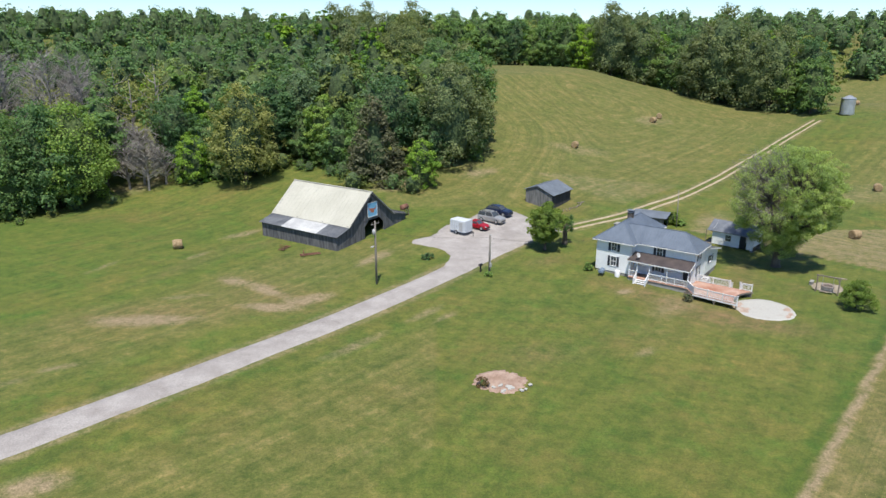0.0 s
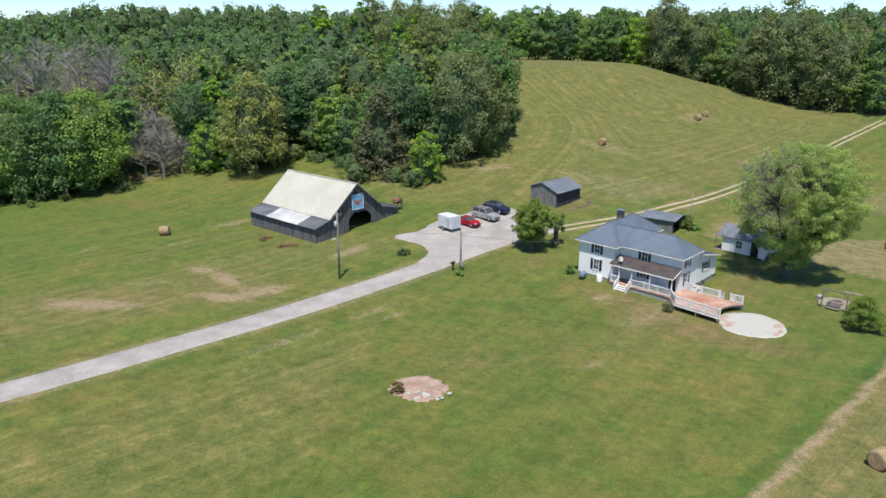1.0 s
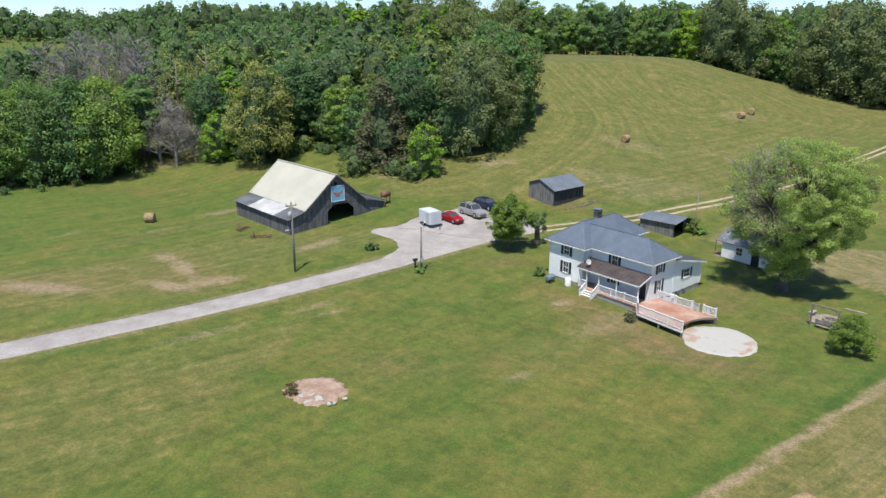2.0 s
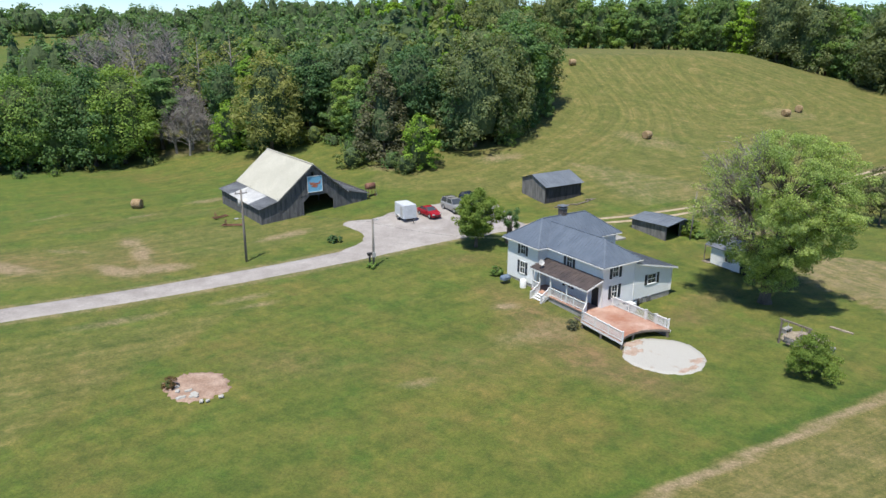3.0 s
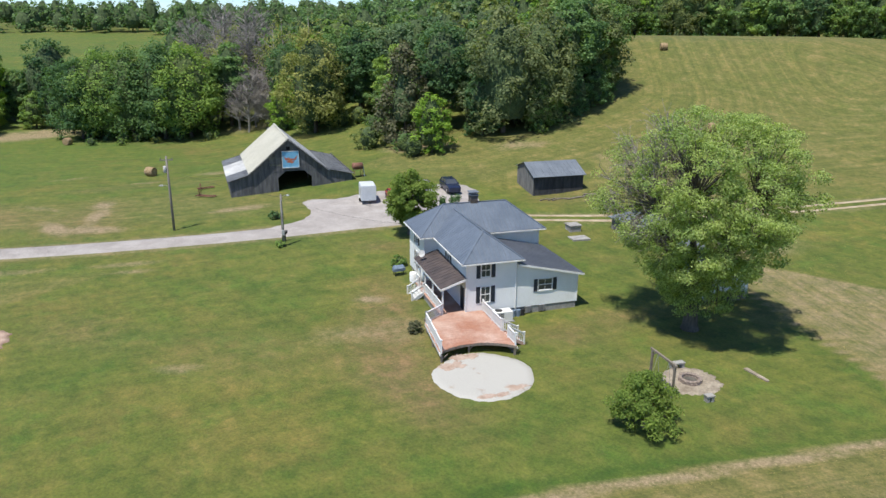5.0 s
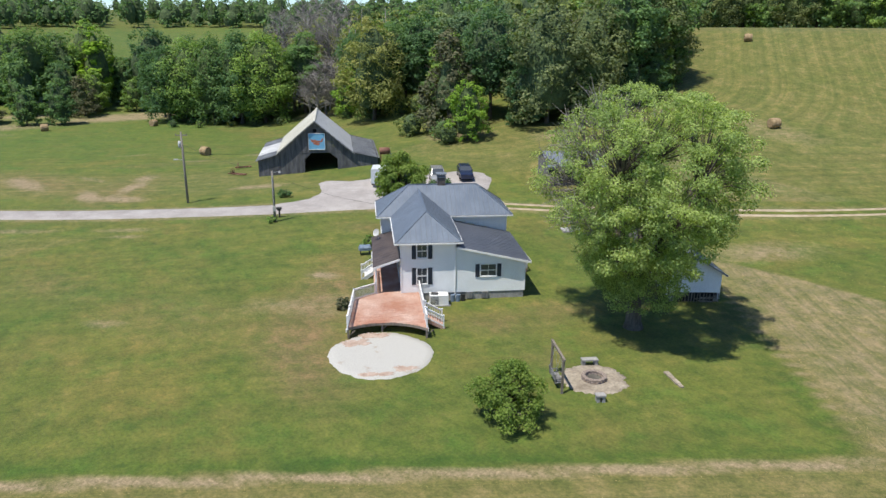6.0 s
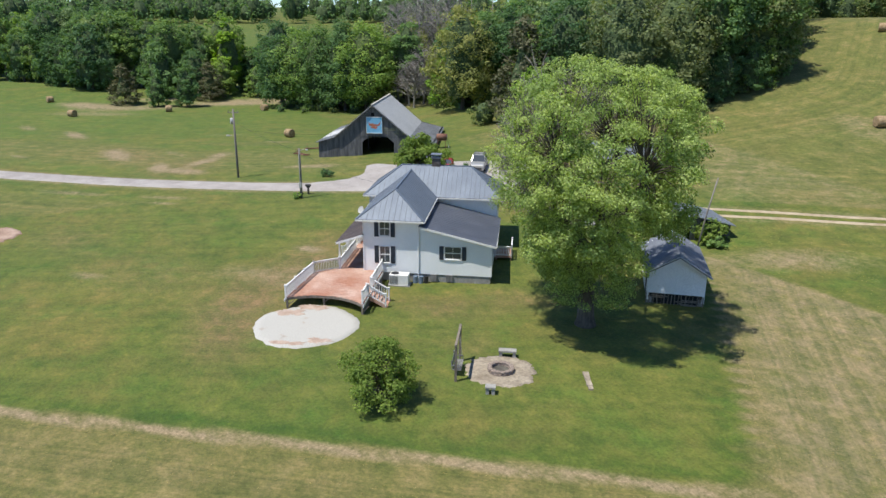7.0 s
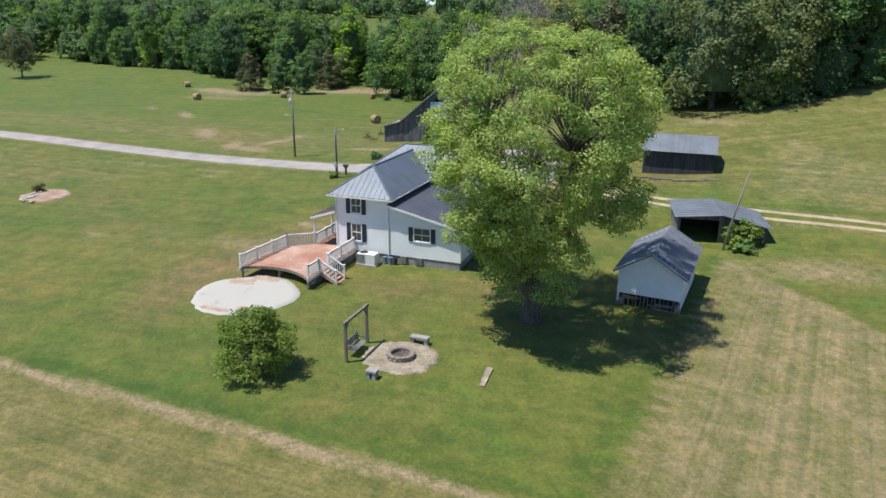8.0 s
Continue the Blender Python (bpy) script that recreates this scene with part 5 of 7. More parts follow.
PROFILE = {
    "oak": ((0.0, 0.25), (0.12, 0.62), (0.35, 0.95), (0.55, 1.0), (0.75, 0.86), (0.9, 0.55), (1.0, 0.12)),
    "tall": ((0.0, 0.3), (0.15, 0.75), (0.35, 1.0), (0.6, 0.82), (0.8, 0.52), (0.93, 0.25), (1.0, 0.05)),
    "low": ((0.0, 0.72), (0.15, 0.92), (0.4, 1.0), (0.65, 0.88), (0.85, 0.58), (1.0, 0.1)),
    "cone": ((0.0, 0.7), (0.08, 0.98), (0.25, 0.9), (0.5, 0.62), (0.75, 0.33), (0.92, 0.12), (1.0, 0.03)),
    "dome": ((0.0, 0.28), (0.10, 0.50), (0.28, 0.82), (0.48, 0.98), (0.66, 0.99), (0.82, 0.87), (0.93, 0.62), (1.0, 0.15)),
}


def crown_radius(kind, q):
    pts = PROFILE[kind]
    return np.interp(q, [p[0] for p in pts], [p[1] for p in pts])


def lump(rng_off, a, q, rough):
    """How far the crown bulges in or out at angle a and height share q."""
    x, y, z = math.cos(a), math.sin(a), q * 2.2
    big = noise.noise(Vector((x * 1.3 + rng_off, y * 1.3, z * 1.4)))
    small = noise.noise(Vector((x * 3.4 + rng_off, y * 3.4 + 7, z * 3.6)))
    return 1 + rough * (0.9 * big + 0.7 * small)


def dome_cloud(rng, kind, base, top, rx, ry, clusters, each, spread, rough=0.3, depth=0.16, lean=0.0):
    """Leaf points in small sprays over an uneven crown surface, with outward directions."""
    off = float(rng.uniform(0, 50))
    pts, nrm = [], []
    h = top - base
    while len(pts) < clusters:
        q, a = float(rng.random()), float(rng.uniform(0, 2 * math.pi))
        R = crown_radius(kind, q)
        if rng.random() > R * 0.9 + 0.12:
            continue
        k = lump(off, a, q, rough)
        inward = 1 - min(0.6, float(rng.exponential(depth)))
        slope = (crown_radius(kind, min(q + 0.04, 1)) - crown_radius(kind, max(q - 0.04, 0))) / 0.08
        p = np.array([rx * R * k * inward * math.cos(a), ry * R * k * inward * math.sin(a), base + h * (0.5 + (q - 0.5) * (0.5 + 0.5 * inward) * (1 + 0.25 * (k - 1)))])
        n = np.array([math.cos(a), math.sin(a), -slope * (rx + ry) / 2 / h])
        pts.append(p)
        nrm.append(n / np.linalg.norm(n))
    P, N = np.array(pts), np.array(nrm)
    g = rng.normal(0, 1, (clusters, each, 3)) * spread * np.array([1, 1, 0.6])
    p = (P[:, None, :] + g).reshape(-1, 3)
    u = (N[:, None, :] + 0.35 * g / spread).reshape(-1, 3)
    u /= np.linalg.norm(u, axis=1)[:, None]
    return p, u, off


def dome_core(kind, base, top, rx, ry, off, rough, shrink, rings=9, sides=14):
    """The dense inside of a crown: an uneven closed skin within the leaves."""
    v, f = [], []
    h = top - base
    for i in range(rings):
        q = (i + 0.3) / (rings - 0.4)
        R = max(crown_radius(kind, q), 0.05) * shrink
        for k in range(sides):
            a = 2 * math.pi * k / sides
            m = lump(off, a, q, rough)
            v.append((rx * R * m * math.cos(a), ry * R * m * math.sin(a), base + h * (0.5 + (q - 0.5) * (0.4 + 0.6 * shrink))))
    for i in range(rings - 1):
        for k in range(sides):
            a, b = i * sides + k, i * sides + (k + 1) % sides
            f.append((a, b, b + sides))
            f.append((a, b + sides, a + sides))
    n = len(v)
    v.append((0, 0, v[0][2]))
    v.append((0, 0, v[-2][2]))
    for k in range(sides):
        f.append((n, (k + 1) % sides, k))
        f.append((n + 1, n - sides + k, n - sides + (k + 1) % sides))
    return np.array(v), np.array(f)


def limbs(b, rng, h, r, rx, base, count=12):
    b.tube([(0, 0, -0.5), (r * 0.3, 0, h * 0.12), (-r * 0.4, r * 0.5, h * 0.4), (r * 0.2, 0, h * 0.66), (0, 0, h * 0.88)], [r * 1.5, r, r * 0.75, r * 0.42, r * 0.1], 8)
    for k in range(count):
        z0 = max(base, h * 0.12) + (h * 0.7 - max(base, h * 0.12)) * (k + 0.5) / count
        a = k * 2.4
        q = Vector((rx * 0.72 * math.cos(a), rx * 0.72 * math.sin(a), z0 + rx * 0.45))
        p = Vector((0, 0, z0))
        m = p.lerp(q, 0.5) + Vector((rng.normal(0, 0.15), rng.normal(0, 0.15), -0.02 * h))
        b.tube([p, m, q], [r * 0.42, r * 0.26, r * 0.08], 5, cap=False)


# trees built bough by bough
def boughs(rng, kind, base, top, rx, ry, count, lo, hi, each, rough=0.35, depth=0.16, flat=0.62):
    """Leaf points over many separate boughs set round an uneven crown; also the boughs' middles."""
    c, n, off = dome_cloud(rng, kind, base, top, rx, ry, count, 1, 0.01, rough, depth)
    r = rng.uniform(lo, hi, count)
    m = np.repeat(np.arange(count), (each * (r / hi) ** 2).astype(int))
    u = rng.normal(0, 1, (len(m), 3)) + 0.5 * n[m]
    u[:, 2] += 0.35
    u /= np.linalg.norm(u, axis=1)[:, None]
    q = 1 - np.abs(rng.normal(0, 0.30, (len(m), 1)))
    p = c[m] + u * q * r[m][:, None] * np.array([1, 1, flat]) + rng.normal(0, 0.06 * hi, (len(m), 3))
    u[:, 2] += 0.45
    return p, u, c, m


def make_tree(name, label, category, seed, h, w, leaf, clusters, each, size, low=0.22, kind="oak", core=0.74, rough=0.42, bark=None, trunk=None, depth=0.13):
    """One tree as a thing at the origin: trunk with limbs, and a crown of leaf sprays."""
    rng = rng_for(seed)
    T = thing(name, Matrix.Identity(4), label, category)
    b = Build()
    limbs(b, rng, h, trunk or h * 0.016, w / 2, h * max(low, 0.05))
    part("trunk", b, bark or BARK, T, smooth=True)
    big = max(0.11 * w, 0.2)
    hb = h * max(low, 0.03)
    p, u, c, m = boughs(rng, kind, hb, h - 0.4 * big, w / 2 - 0.5 * big, w / 2 - 0.5 * big, clusters, 0.45 * big, 1.45 * big, each, rough, depth, 0.62)
    p[:, 2] = np.maximum(p[:, 2], 0.02)
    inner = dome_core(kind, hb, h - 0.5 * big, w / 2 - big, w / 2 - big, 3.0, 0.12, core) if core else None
    part("crown", leaf_mesh("crown", p, u, size, [leaf, SHADED_CORE], rng, inner, 0.32), None, T)
    return T


SPOTS = {}
# where the dead trees stand clear of the living
BARE = [(-100, 170, 13.0), (-112, 176, 9.0), (-66, 152, 6.5), (-82, 165, 10.0), (-72, 158, 8.0), (-92, 168, 9.0), (-80, 152, 5.0), (-76, 174, 7.0)]


def plant(kind, x, y, scale, turn, squash=1.0):
    """Set a tree: the first of its kind is moved there, the others are copies."""
    m = pose(x, y, float(height(x, y)) - 0.1, 0, 0, turn) @ Matrix.Diagonal((scale * squash, scale * squash, scale, 1))
    proto, used = SPOTS[kind]
    if not used:
        proto.matrix_world = m
        SPOTS[kind] = (proto, True)
        return proto
    if any(math.hypot(x - cx, y - cy) < r for cx, cy, r in BARE):
        return None
    made = proto.copy()
    made.matrix_world = m
    scene.collection.objects.link(made)
    for c in proto.children:
        k = c.copy()
        scene.collection.objects.link(k)
        k.parent = made
    return made


def kinds():
    def mk(key, **kw):
        SPOTS[key] = (make_tree(**kw), False)

    big = dict(category="tree", clusters=150, each=72, size=0.265)
    mk("oak_a", name="oak_tree", label="tall dark green broadleaf tree at the wood's edge", seed=101, h=18, w=11, leaf=LEAF_DARK, **big)
    mk("oak_b", name="oak_tree", label="tall green broadleaf tree at the wood's edge", seed=102, h=18, w=10, leaf=LEAF_MID, **big)
    mk("oak_c", name="oak_tree", label="tall narrow green broadleaf tree at the wood's edge", seed=103, h=18, w=9, leaf=LEAF_MID, kind="tall", **big)
    mk("ash_a", name="ash_tree", label="blue-green broadleaf tree at the wood's edge", seed=104, h=18, w=10, leaf=LEAF_BLUE, **big)
    mk("poplar", name="poplar_tree", label="tall narrow bright green tree in the wood", seed=105, h=18, w=7.5, leaf=LEAF_BRIGHT, kind="tall", **big)
    mk("olive", name="hackberry_tree", label="olive green rounded tree at the wood's edge", seed=106, h=18, w=11.5, leaf=LEAF_OLD, low=0.04, category="tree", clusters=220, each=85, size=0.21, kind="low")
    mk("pale", name="oak_tree", label="broad pale grey-green oak at the wood's edge", seed=116, h=18, w=13, leaf=LEAF_PALE, low=0.03, category="tree", clusters=170, each=80, size=0.25, kind="low", rough=0.38)
    near = dict(category="tree", clusters=115, each=66, size=0.25, low=0.02, kind="low", rough=0.45)
    mk("edge_a", name="edge_tree", label="bright green low-branched tree at the wood's edge", seed=107, h=12, w=8.5, leaf=LEAF_BRIGHT, **near)
    mk("edge_b", name="edge_tree", label="dark green low-branched tree at the wood's edge", seed=108, h=12, w=8.5, leaf=LEAF_DARK, **near)
    mk("edge_c", name="edge_tree", label="green low-branched tree at the wood's edge", seed=109, h=12, w=8, leaf=LEAF_MID, **near)
    belt = dict(category="tree", clusters=250, each=76, size=0.26, low=0.02, kind="low", rough=0.45)
    mk("belt_a", name="belt_tree", label="large broad green tree in the belt by the field", seed=117, h=20, w=14, leaf=LEAF_MID, **belt)
    mk("belt_b", name="belt_tree", label="large broad dark green tree in the belt by the field", seed=118, h=20, w=13, leaf=LEAF_DARK, **belt)
    mk("fresh", name="young_tree", label="fresh green low-branched tree before the wood", seed=114, h=12, w=8.0, leaf=LEAF_FRESH, **near)
    far = dict(category="tree", clusters=56, each=46, size=0.45, low=0.12)
    mk("deep_a", name="wood_tree", label="dark green tree inside the wood", seed=121, h=18, w=11.5, leaf=LEAF_DARK, **far)
    mk("deep_b", name="wood_tree", label="green tree inside the wood", seed=122, h=18, w=11, leaf=LEAF_MID, **far)
    mk("deep_c", name="wood_tree", label="blue-green tree inside the wood", seed=123, h=18, w=11, leaf=LEAF_BLUE, **far)
    mk("deep_d", name="wood_tree", label="olive green tree inside the wood", seed=124, h=18, w=11, leaf=LEAF_OLIVE, **far)
    mk("deep_e", name="wood_tree", label="bright green narrow tree inside the wood", seed=125, h=19, w=8.5, leaf=LEAF_BRIGHT, kind="tall", **far)
    mk("cedar", name="cedar_tree", label="brownish green cedar with a cone-shaped crown", seed=110, h=11, w=6.5, leaf=LEAF_CEDAR, category="tree", clusters=140, each=60, size=0.17, low=0.04, kind="cone", rough=0.3, core=0.5)
    mk("cedar_round", name="cedar_tree", label="dark rounded cedar standing alone in the grass", seed=113, h=11, w=8.6, leaf=LEAF_CEDAR, category="tree", clusters=140, each=60, size=0.18, low=0.16, kind="oak", rough=0.35, core=0.5)
    mk("sparse", name="half_bare_tree", label="tall thin tree with sparse pale leaves and bare grey limbs", seed=115, h=18, w=8.5, leaf=LEAF_OLD, category="tree", clusters=70, each=26, size=0.2, low=0.3, kind="tall", core=0, rough=0.5, bark=DEADWOOD, depth=0.3)
    small = dict(category="shrub", clusters=46, each=40, size=0.15, low=0.02, kind="low", rough=0.5)
    mk("shrub", name="shrub", label="green shrub at the wood's edge", seed=111, h=4, w=5, leaf=LEAF_MID, **small)
    mk("shrub_o", name="shrub", label="olive green shrub in rough grass", seed=112, h=4, w=5, leaf=LEAF_OLIVE, **small)


kinds()

# woods: belts of trees set inside outlines, dense and uneven
WOOD = [(-92, 136), (-77, 137), (-67, 147), (-57, 156), (-43, 152), (-34, 158), (-13, 145), (-2, 143), (4, 156), (8, 178), (-7, 200), (-38, 232), (-34, 288), (22, 288), (43, 281), (58, 262), (79, 257), (96, 232), (111, 212), (122, 226), (118, 262), (90, 300), (20, 310), (-60, 300), (-150, 310), (-200, 262), (-225, 236), (-160, 194), (-120, 164), (-96, 150)]
WEST = [(-93, 130), (-104, 128), (-124, 122), (-130, 104), (-150, 92), (-190, 74), (-196, 84), (-160, 104), (-142, 118), (-128, 136), (-104, 142)]
tree_rng = rng_for(77)


CANOPY = []


def fill(poly, gap, choose, deep, lo, hi):
    xs, ys = [p[0] for p in poly], [p[1] for p in poly]
    x = min(xs)
    row = 0
    while x < max(xs):
        y = min(ys) + (row % 2) * gap / 2
        while y < max(ys):
            px, py = x + tree_rng.normal(0, gap * 0.2), y + tree_rng.normal(0, gap * 0.2)
            if inside(px, py, poly):
                away = float(line_distance(px, py, WOOD_EDGE))
                if away > 46 or (deep is choose and tree_rng.random() < 0.3):
                    CANOPY.append((px, py, tree_rng.uniform(lo, hi)))
                    y += gap
                    continue
                group = choose if away < 13 else deep
                k = group[int(tree_rng.integers(len(group)))]
                plant(k, px, py, tree_rng.uniform(lo, hi) * (1.3 if px > 55 else 1.0), tree_rng.uniform(0, 360), tree_rng.uniform(0.92, 1.15))
            y += gap
        x += gap * 0.87
        row += 1


MIXED = ["oak_a", "oak_b", "pale", "oak_c", "ash_a", "poplar", "pale"]
DEEP = ["deep_a", "deep_b", "deep_b", "deep_c", "deep_d", "deep_a", "deep_e"]
fill(WOOD, 9.2, MIXED, DEEP, 0.72, 1.15)
fill(WEST, 7.6, ["edge_b", "edge_c", "oak_a", "oak_b"], DEEP + ["edge_b", "edge_c"], 0.5, 1.15)


def hedge(pts, gap, choose, lo, hi, jitter=1.0):
    """Trees one after another along a line."""
    pts = np.array(pts, float)
    seg = np.hypot(*np.diff(pts, axis=0).T)
    s = np.concatenate([[0], np.cumsum(seg)])
    for t in np.arange(gap / 2, s[-1], gap):
        x, y = np.interp(t, s, pts[:, 0]) + tree_rng.normal(0, jitter), np.interp(t, s, pts[:, 1]) + tree_rng.normal(0, jitter)
        k = choose[int(tree_rng.integers(len(choose)))]
        plant(k, x, y, tree_rng.uniform(lo, hi), tree_rng.uniform(0, 360))


EDGE = ["edge_a", "edge_b", "edge_b", "edge_c", "edge_c"]
hedge([(-98, 122), (-90, 130), (-78, 137), (-70, 145)], 7.0, ["belt_a", "belt_b", "belt_b"], 0.92, 1.15)
hedge([(-103, 132), (-94, 139), (-80, 146)], 9.0, ["belt_a", "belt_b"], 0.9, 1.05)
hedge([(-128, 104), (-140, 110), (-134, 122), (-122, 134)], 7.5, ["oak_a", "oak_b", "edge_b"], 1.05, 1.3)
hedge([(-142, 98), (-156, 94), (-170, 84)], 8.0, ["oak_a", "edge_c", "oak_b"], 1.1, 1.35)
hedge([(-62, 155), (-44, 156), (-34, 159), (-14, 148), (-1, 149)], 6.5, ["edge_b", "edge_c", "oak_a"], 0.8, 1.15)
hedge([(1, 150), (4, 159), (7, 178), (-8, 200), (-36, 230)], 6.5, ["pale", "pale", "edge_c", "oak_b"], 0.95, 1.2)
hedge([(-40, 292), (22, 288), (43, 281), (58, 262), (79, 257.5), (96, 233), (110, 212)], 6.0, EDGE + ["pale"], 1.25, 1.7)
hedge([(-120, 120), (-126, 100)], 7.0, ["edge_b", "edge_c"], 0.9, 1.25)
hedge([(-140, 92), (-160, 80), (-190, 66), (-232, 46), (-290, 14), (-340, -30)], 5.0, ["edge_b", "edge_c", "oak_b", "edge_b", "fresh"], 1.1, 1.6, 1.6)
hedge([(-150, 96), (-196, 78), (-240, 58), (-300, 26), (-350, -16)], 6.0, ["oak_a", "oak_b", "ash_a", "deep_b", "deep_c"], 1.0, 1.35, 2.0)
hedge([(-206, 58), (-232, 44), (-262, 28)], 9.0, ["shrub", "shrub_o", "edge_c"], 0.5, 1.0, 1.5)
hedge([(-60, 151), (-46, 150), (-34, 155), (-16, 143), (-4, 144)], 4.0, ["shrub", "shrub_o", "shrub"], 0.6, 1.1, 0.8)
hedge([(-90, 127), (-76, 133), (-67, 142)], 4.5, ["shrub", "shrub_o"], 0.35, 0.6, 0.8)
hedge([(6, 152), (9, 170), (10, 179)], 5.0, ["shrub", "shrub_o"], 0.4, 0.8, 0.8)
hedge([(79, 253), (94, 231), (107, 210)], 5.0, ["shrub", "shrub_o"], 0.4, 0.8, 0.8)
hedge([(6, 153), (9, 172), (7, 181)], 4.2, ["edge_b", "edge_c"], 0.55, 0.8, 0.6)
# single trees that stand out along the edge
for k, x, y, s, t, *fat in (("fresh", -54.5, 151, 0.95, 20), ("olive", -42.5, 148.5, 1.2, 70), ("oak_a", -60, 157, 1.0, 10), ("cedar", -14.0, 143.2, 1.7, 0, 1.12), ("fresh", -4.2, 138.2, 0.86, 140), ("shrub_o", -18, 138, 1.15, 40), ("shrub_o", -6, 135.5, 1.0, 10), ("shrub", -10, 138, 0.9, 77),
                      ("cedar", -115, 90.5, 1.0, 30, 1.35), ("cedar", -116, 112.5, 1.0, 0, 1.4), ("edge_c", -108, 97.5, 0.72, 99), ("cedar_round", -170, 22, 1.35, 60), ("cedar_round", 68.5, 138.5, 0.8, 20), ("edge_c", -105, 104, 0.9, 33), ("shrub", -84, 122, 0.5, 5), ("shrub", -79, 126, 0.45, 50)):
    plant(k, x, y, s, t, fat[0] if fat else 1.0)


for x, y, sc, tn in ((-80, 152, 1.08, 0), (-86, 158, 1.2, 50), (-72, 164, 1.26, 110), (-92, 164, 1.2, 200), (-64, 160, 1.14, 260), (-98, 172, 1.26, 20), (-80, 174, 1.32, 300), (-104, 160, 1.14, 150), (-70, 174, 1.32, 80)):
    m = pose(x, y, float(height(x, y)) - 0.1, 0, 0, tn) @ Matrix.Diagonal((sc, sc, sc, 1))
    copy_thing(SPOTS["sparse"][0], m)
SPOTS["sparse"][0].matrix_world = at(-76, 156, 40)


# wooded ridges far round about: one mass of crowns
def crowns(spots, seed, count, lo, hi, each):
    """Clumped crowns at (x, y, height, half width): leaf points, directions and dense insides."""
    rng = rng_for(seed)
    pts, nrm, cv, cf, n = [], [], [], [], 0
    ground_z = height(np.array([q[0] for q in spots]), np.array([q[1] for q in spots]))
    for (x, y, h, w), z in zip(spots, ground_z):
        k = ("oak", "low", "tall", "low")[int(rng.integers(4))]
        o = np.array([x, y, z])
        big = hi * w / 6.0
        p, u, c, m = boughs(rng, k, h * 0.02, h - 0.5 * big, w - 0.5 * big, w - 0.5 * big, count, lo * w / 6.0, big, each, 0.4, 0.10, 0.7)
        pts.append(p + o)
        nrm.append(u)
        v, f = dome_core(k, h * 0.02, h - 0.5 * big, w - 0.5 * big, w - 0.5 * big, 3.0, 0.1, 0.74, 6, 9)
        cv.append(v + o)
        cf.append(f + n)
        n += len(v)
    return np.vstack(pts), np.vstack(nrm), (np.vstack(cv), np.vstack(cf)), rng


def far_woods():
    rng = rng_for(55)
    spots = []
    for r0, n in ((402, 150), (420, 150), (446, 150), (480, 150), (525, 150), (575, 140)):
        for i in range(n):
            a = radians(20 + 195 * (i + rng.uniform(-0.35, 0.35)) / n)
            x, y = r0 * math.cos(a) + rng.normal(0, 5), 110 + r0 * math.sin(a) + rng.normal(0, 5)
            spots.append((x, y, rng.uniform(13, 22), rng.uniform(5.4, 8.4)))
    for i in range(250):
        a = radians(150 + 65 * (i + rng.uniform(-2, 2)) / 250)
        r0 = rng.uniform(262, 390)
        spots.append((r0 * math.cos(a), 110 + r0 * math.sin(a), rng.uniform(12, 19), rng.uniform(4.8, 7.6)))
    for i in range(150):
        a, r0 = radians(92 + 46 * (i + rng.uniform(-2, 2)) / 150), rng.uniform(300, 392)
        spots.append((r0 * math.cos(a), 110 + r0 * math.sin(a), rng.uniform(12, 19), rng.uniform(5.0, 7.6)))
    for i in range(44):
        q = i / 43
        spots.append((150 + 150 * q + rng.normal(0, 5), 424 - 66 * q + rng.normal(0, 5), rng.uniform(11, 18), rng.uniform(5.0, 7.5)))
    for i in range(46):
        # a ragged row along the top of the far field
        q = i / 45
        spots.append((-405 + 90 * q + rng.normal(0, 4), 180 + 130 * q + rng.normal(0, 4), rng.uniform(9, 22), rng.uniform(3.4, 6.8)))
    spots = [p for p in spots if not inside(p[0], p[1], FAR_FIELD) and (p[0] < -20 or p[1] > 260)]
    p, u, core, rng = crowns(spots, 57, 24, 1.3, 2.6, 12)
    me = leaf_mesh("far_woods", p, u, 0.92, [LEAF_FAR, SHADED_CORE], rng, core, 0.3)
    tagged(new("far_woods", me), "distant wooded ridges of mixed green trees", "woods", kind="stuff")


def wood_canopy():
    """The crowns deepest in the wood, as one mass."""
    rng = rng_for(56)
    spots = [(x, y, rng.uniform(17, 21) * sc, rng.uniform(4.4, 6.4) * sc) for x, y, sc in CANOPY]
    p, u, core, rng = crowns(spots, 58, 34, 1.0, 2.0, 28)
    me = leaf_mesh("wood_canopy", p, u, 0.50, [LEAF_FAR, SHADED_CORE], rng, core, 0.3)
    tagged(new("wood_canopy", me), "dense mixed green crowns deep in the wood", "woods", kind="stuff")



far_woods()
wood_canopy()

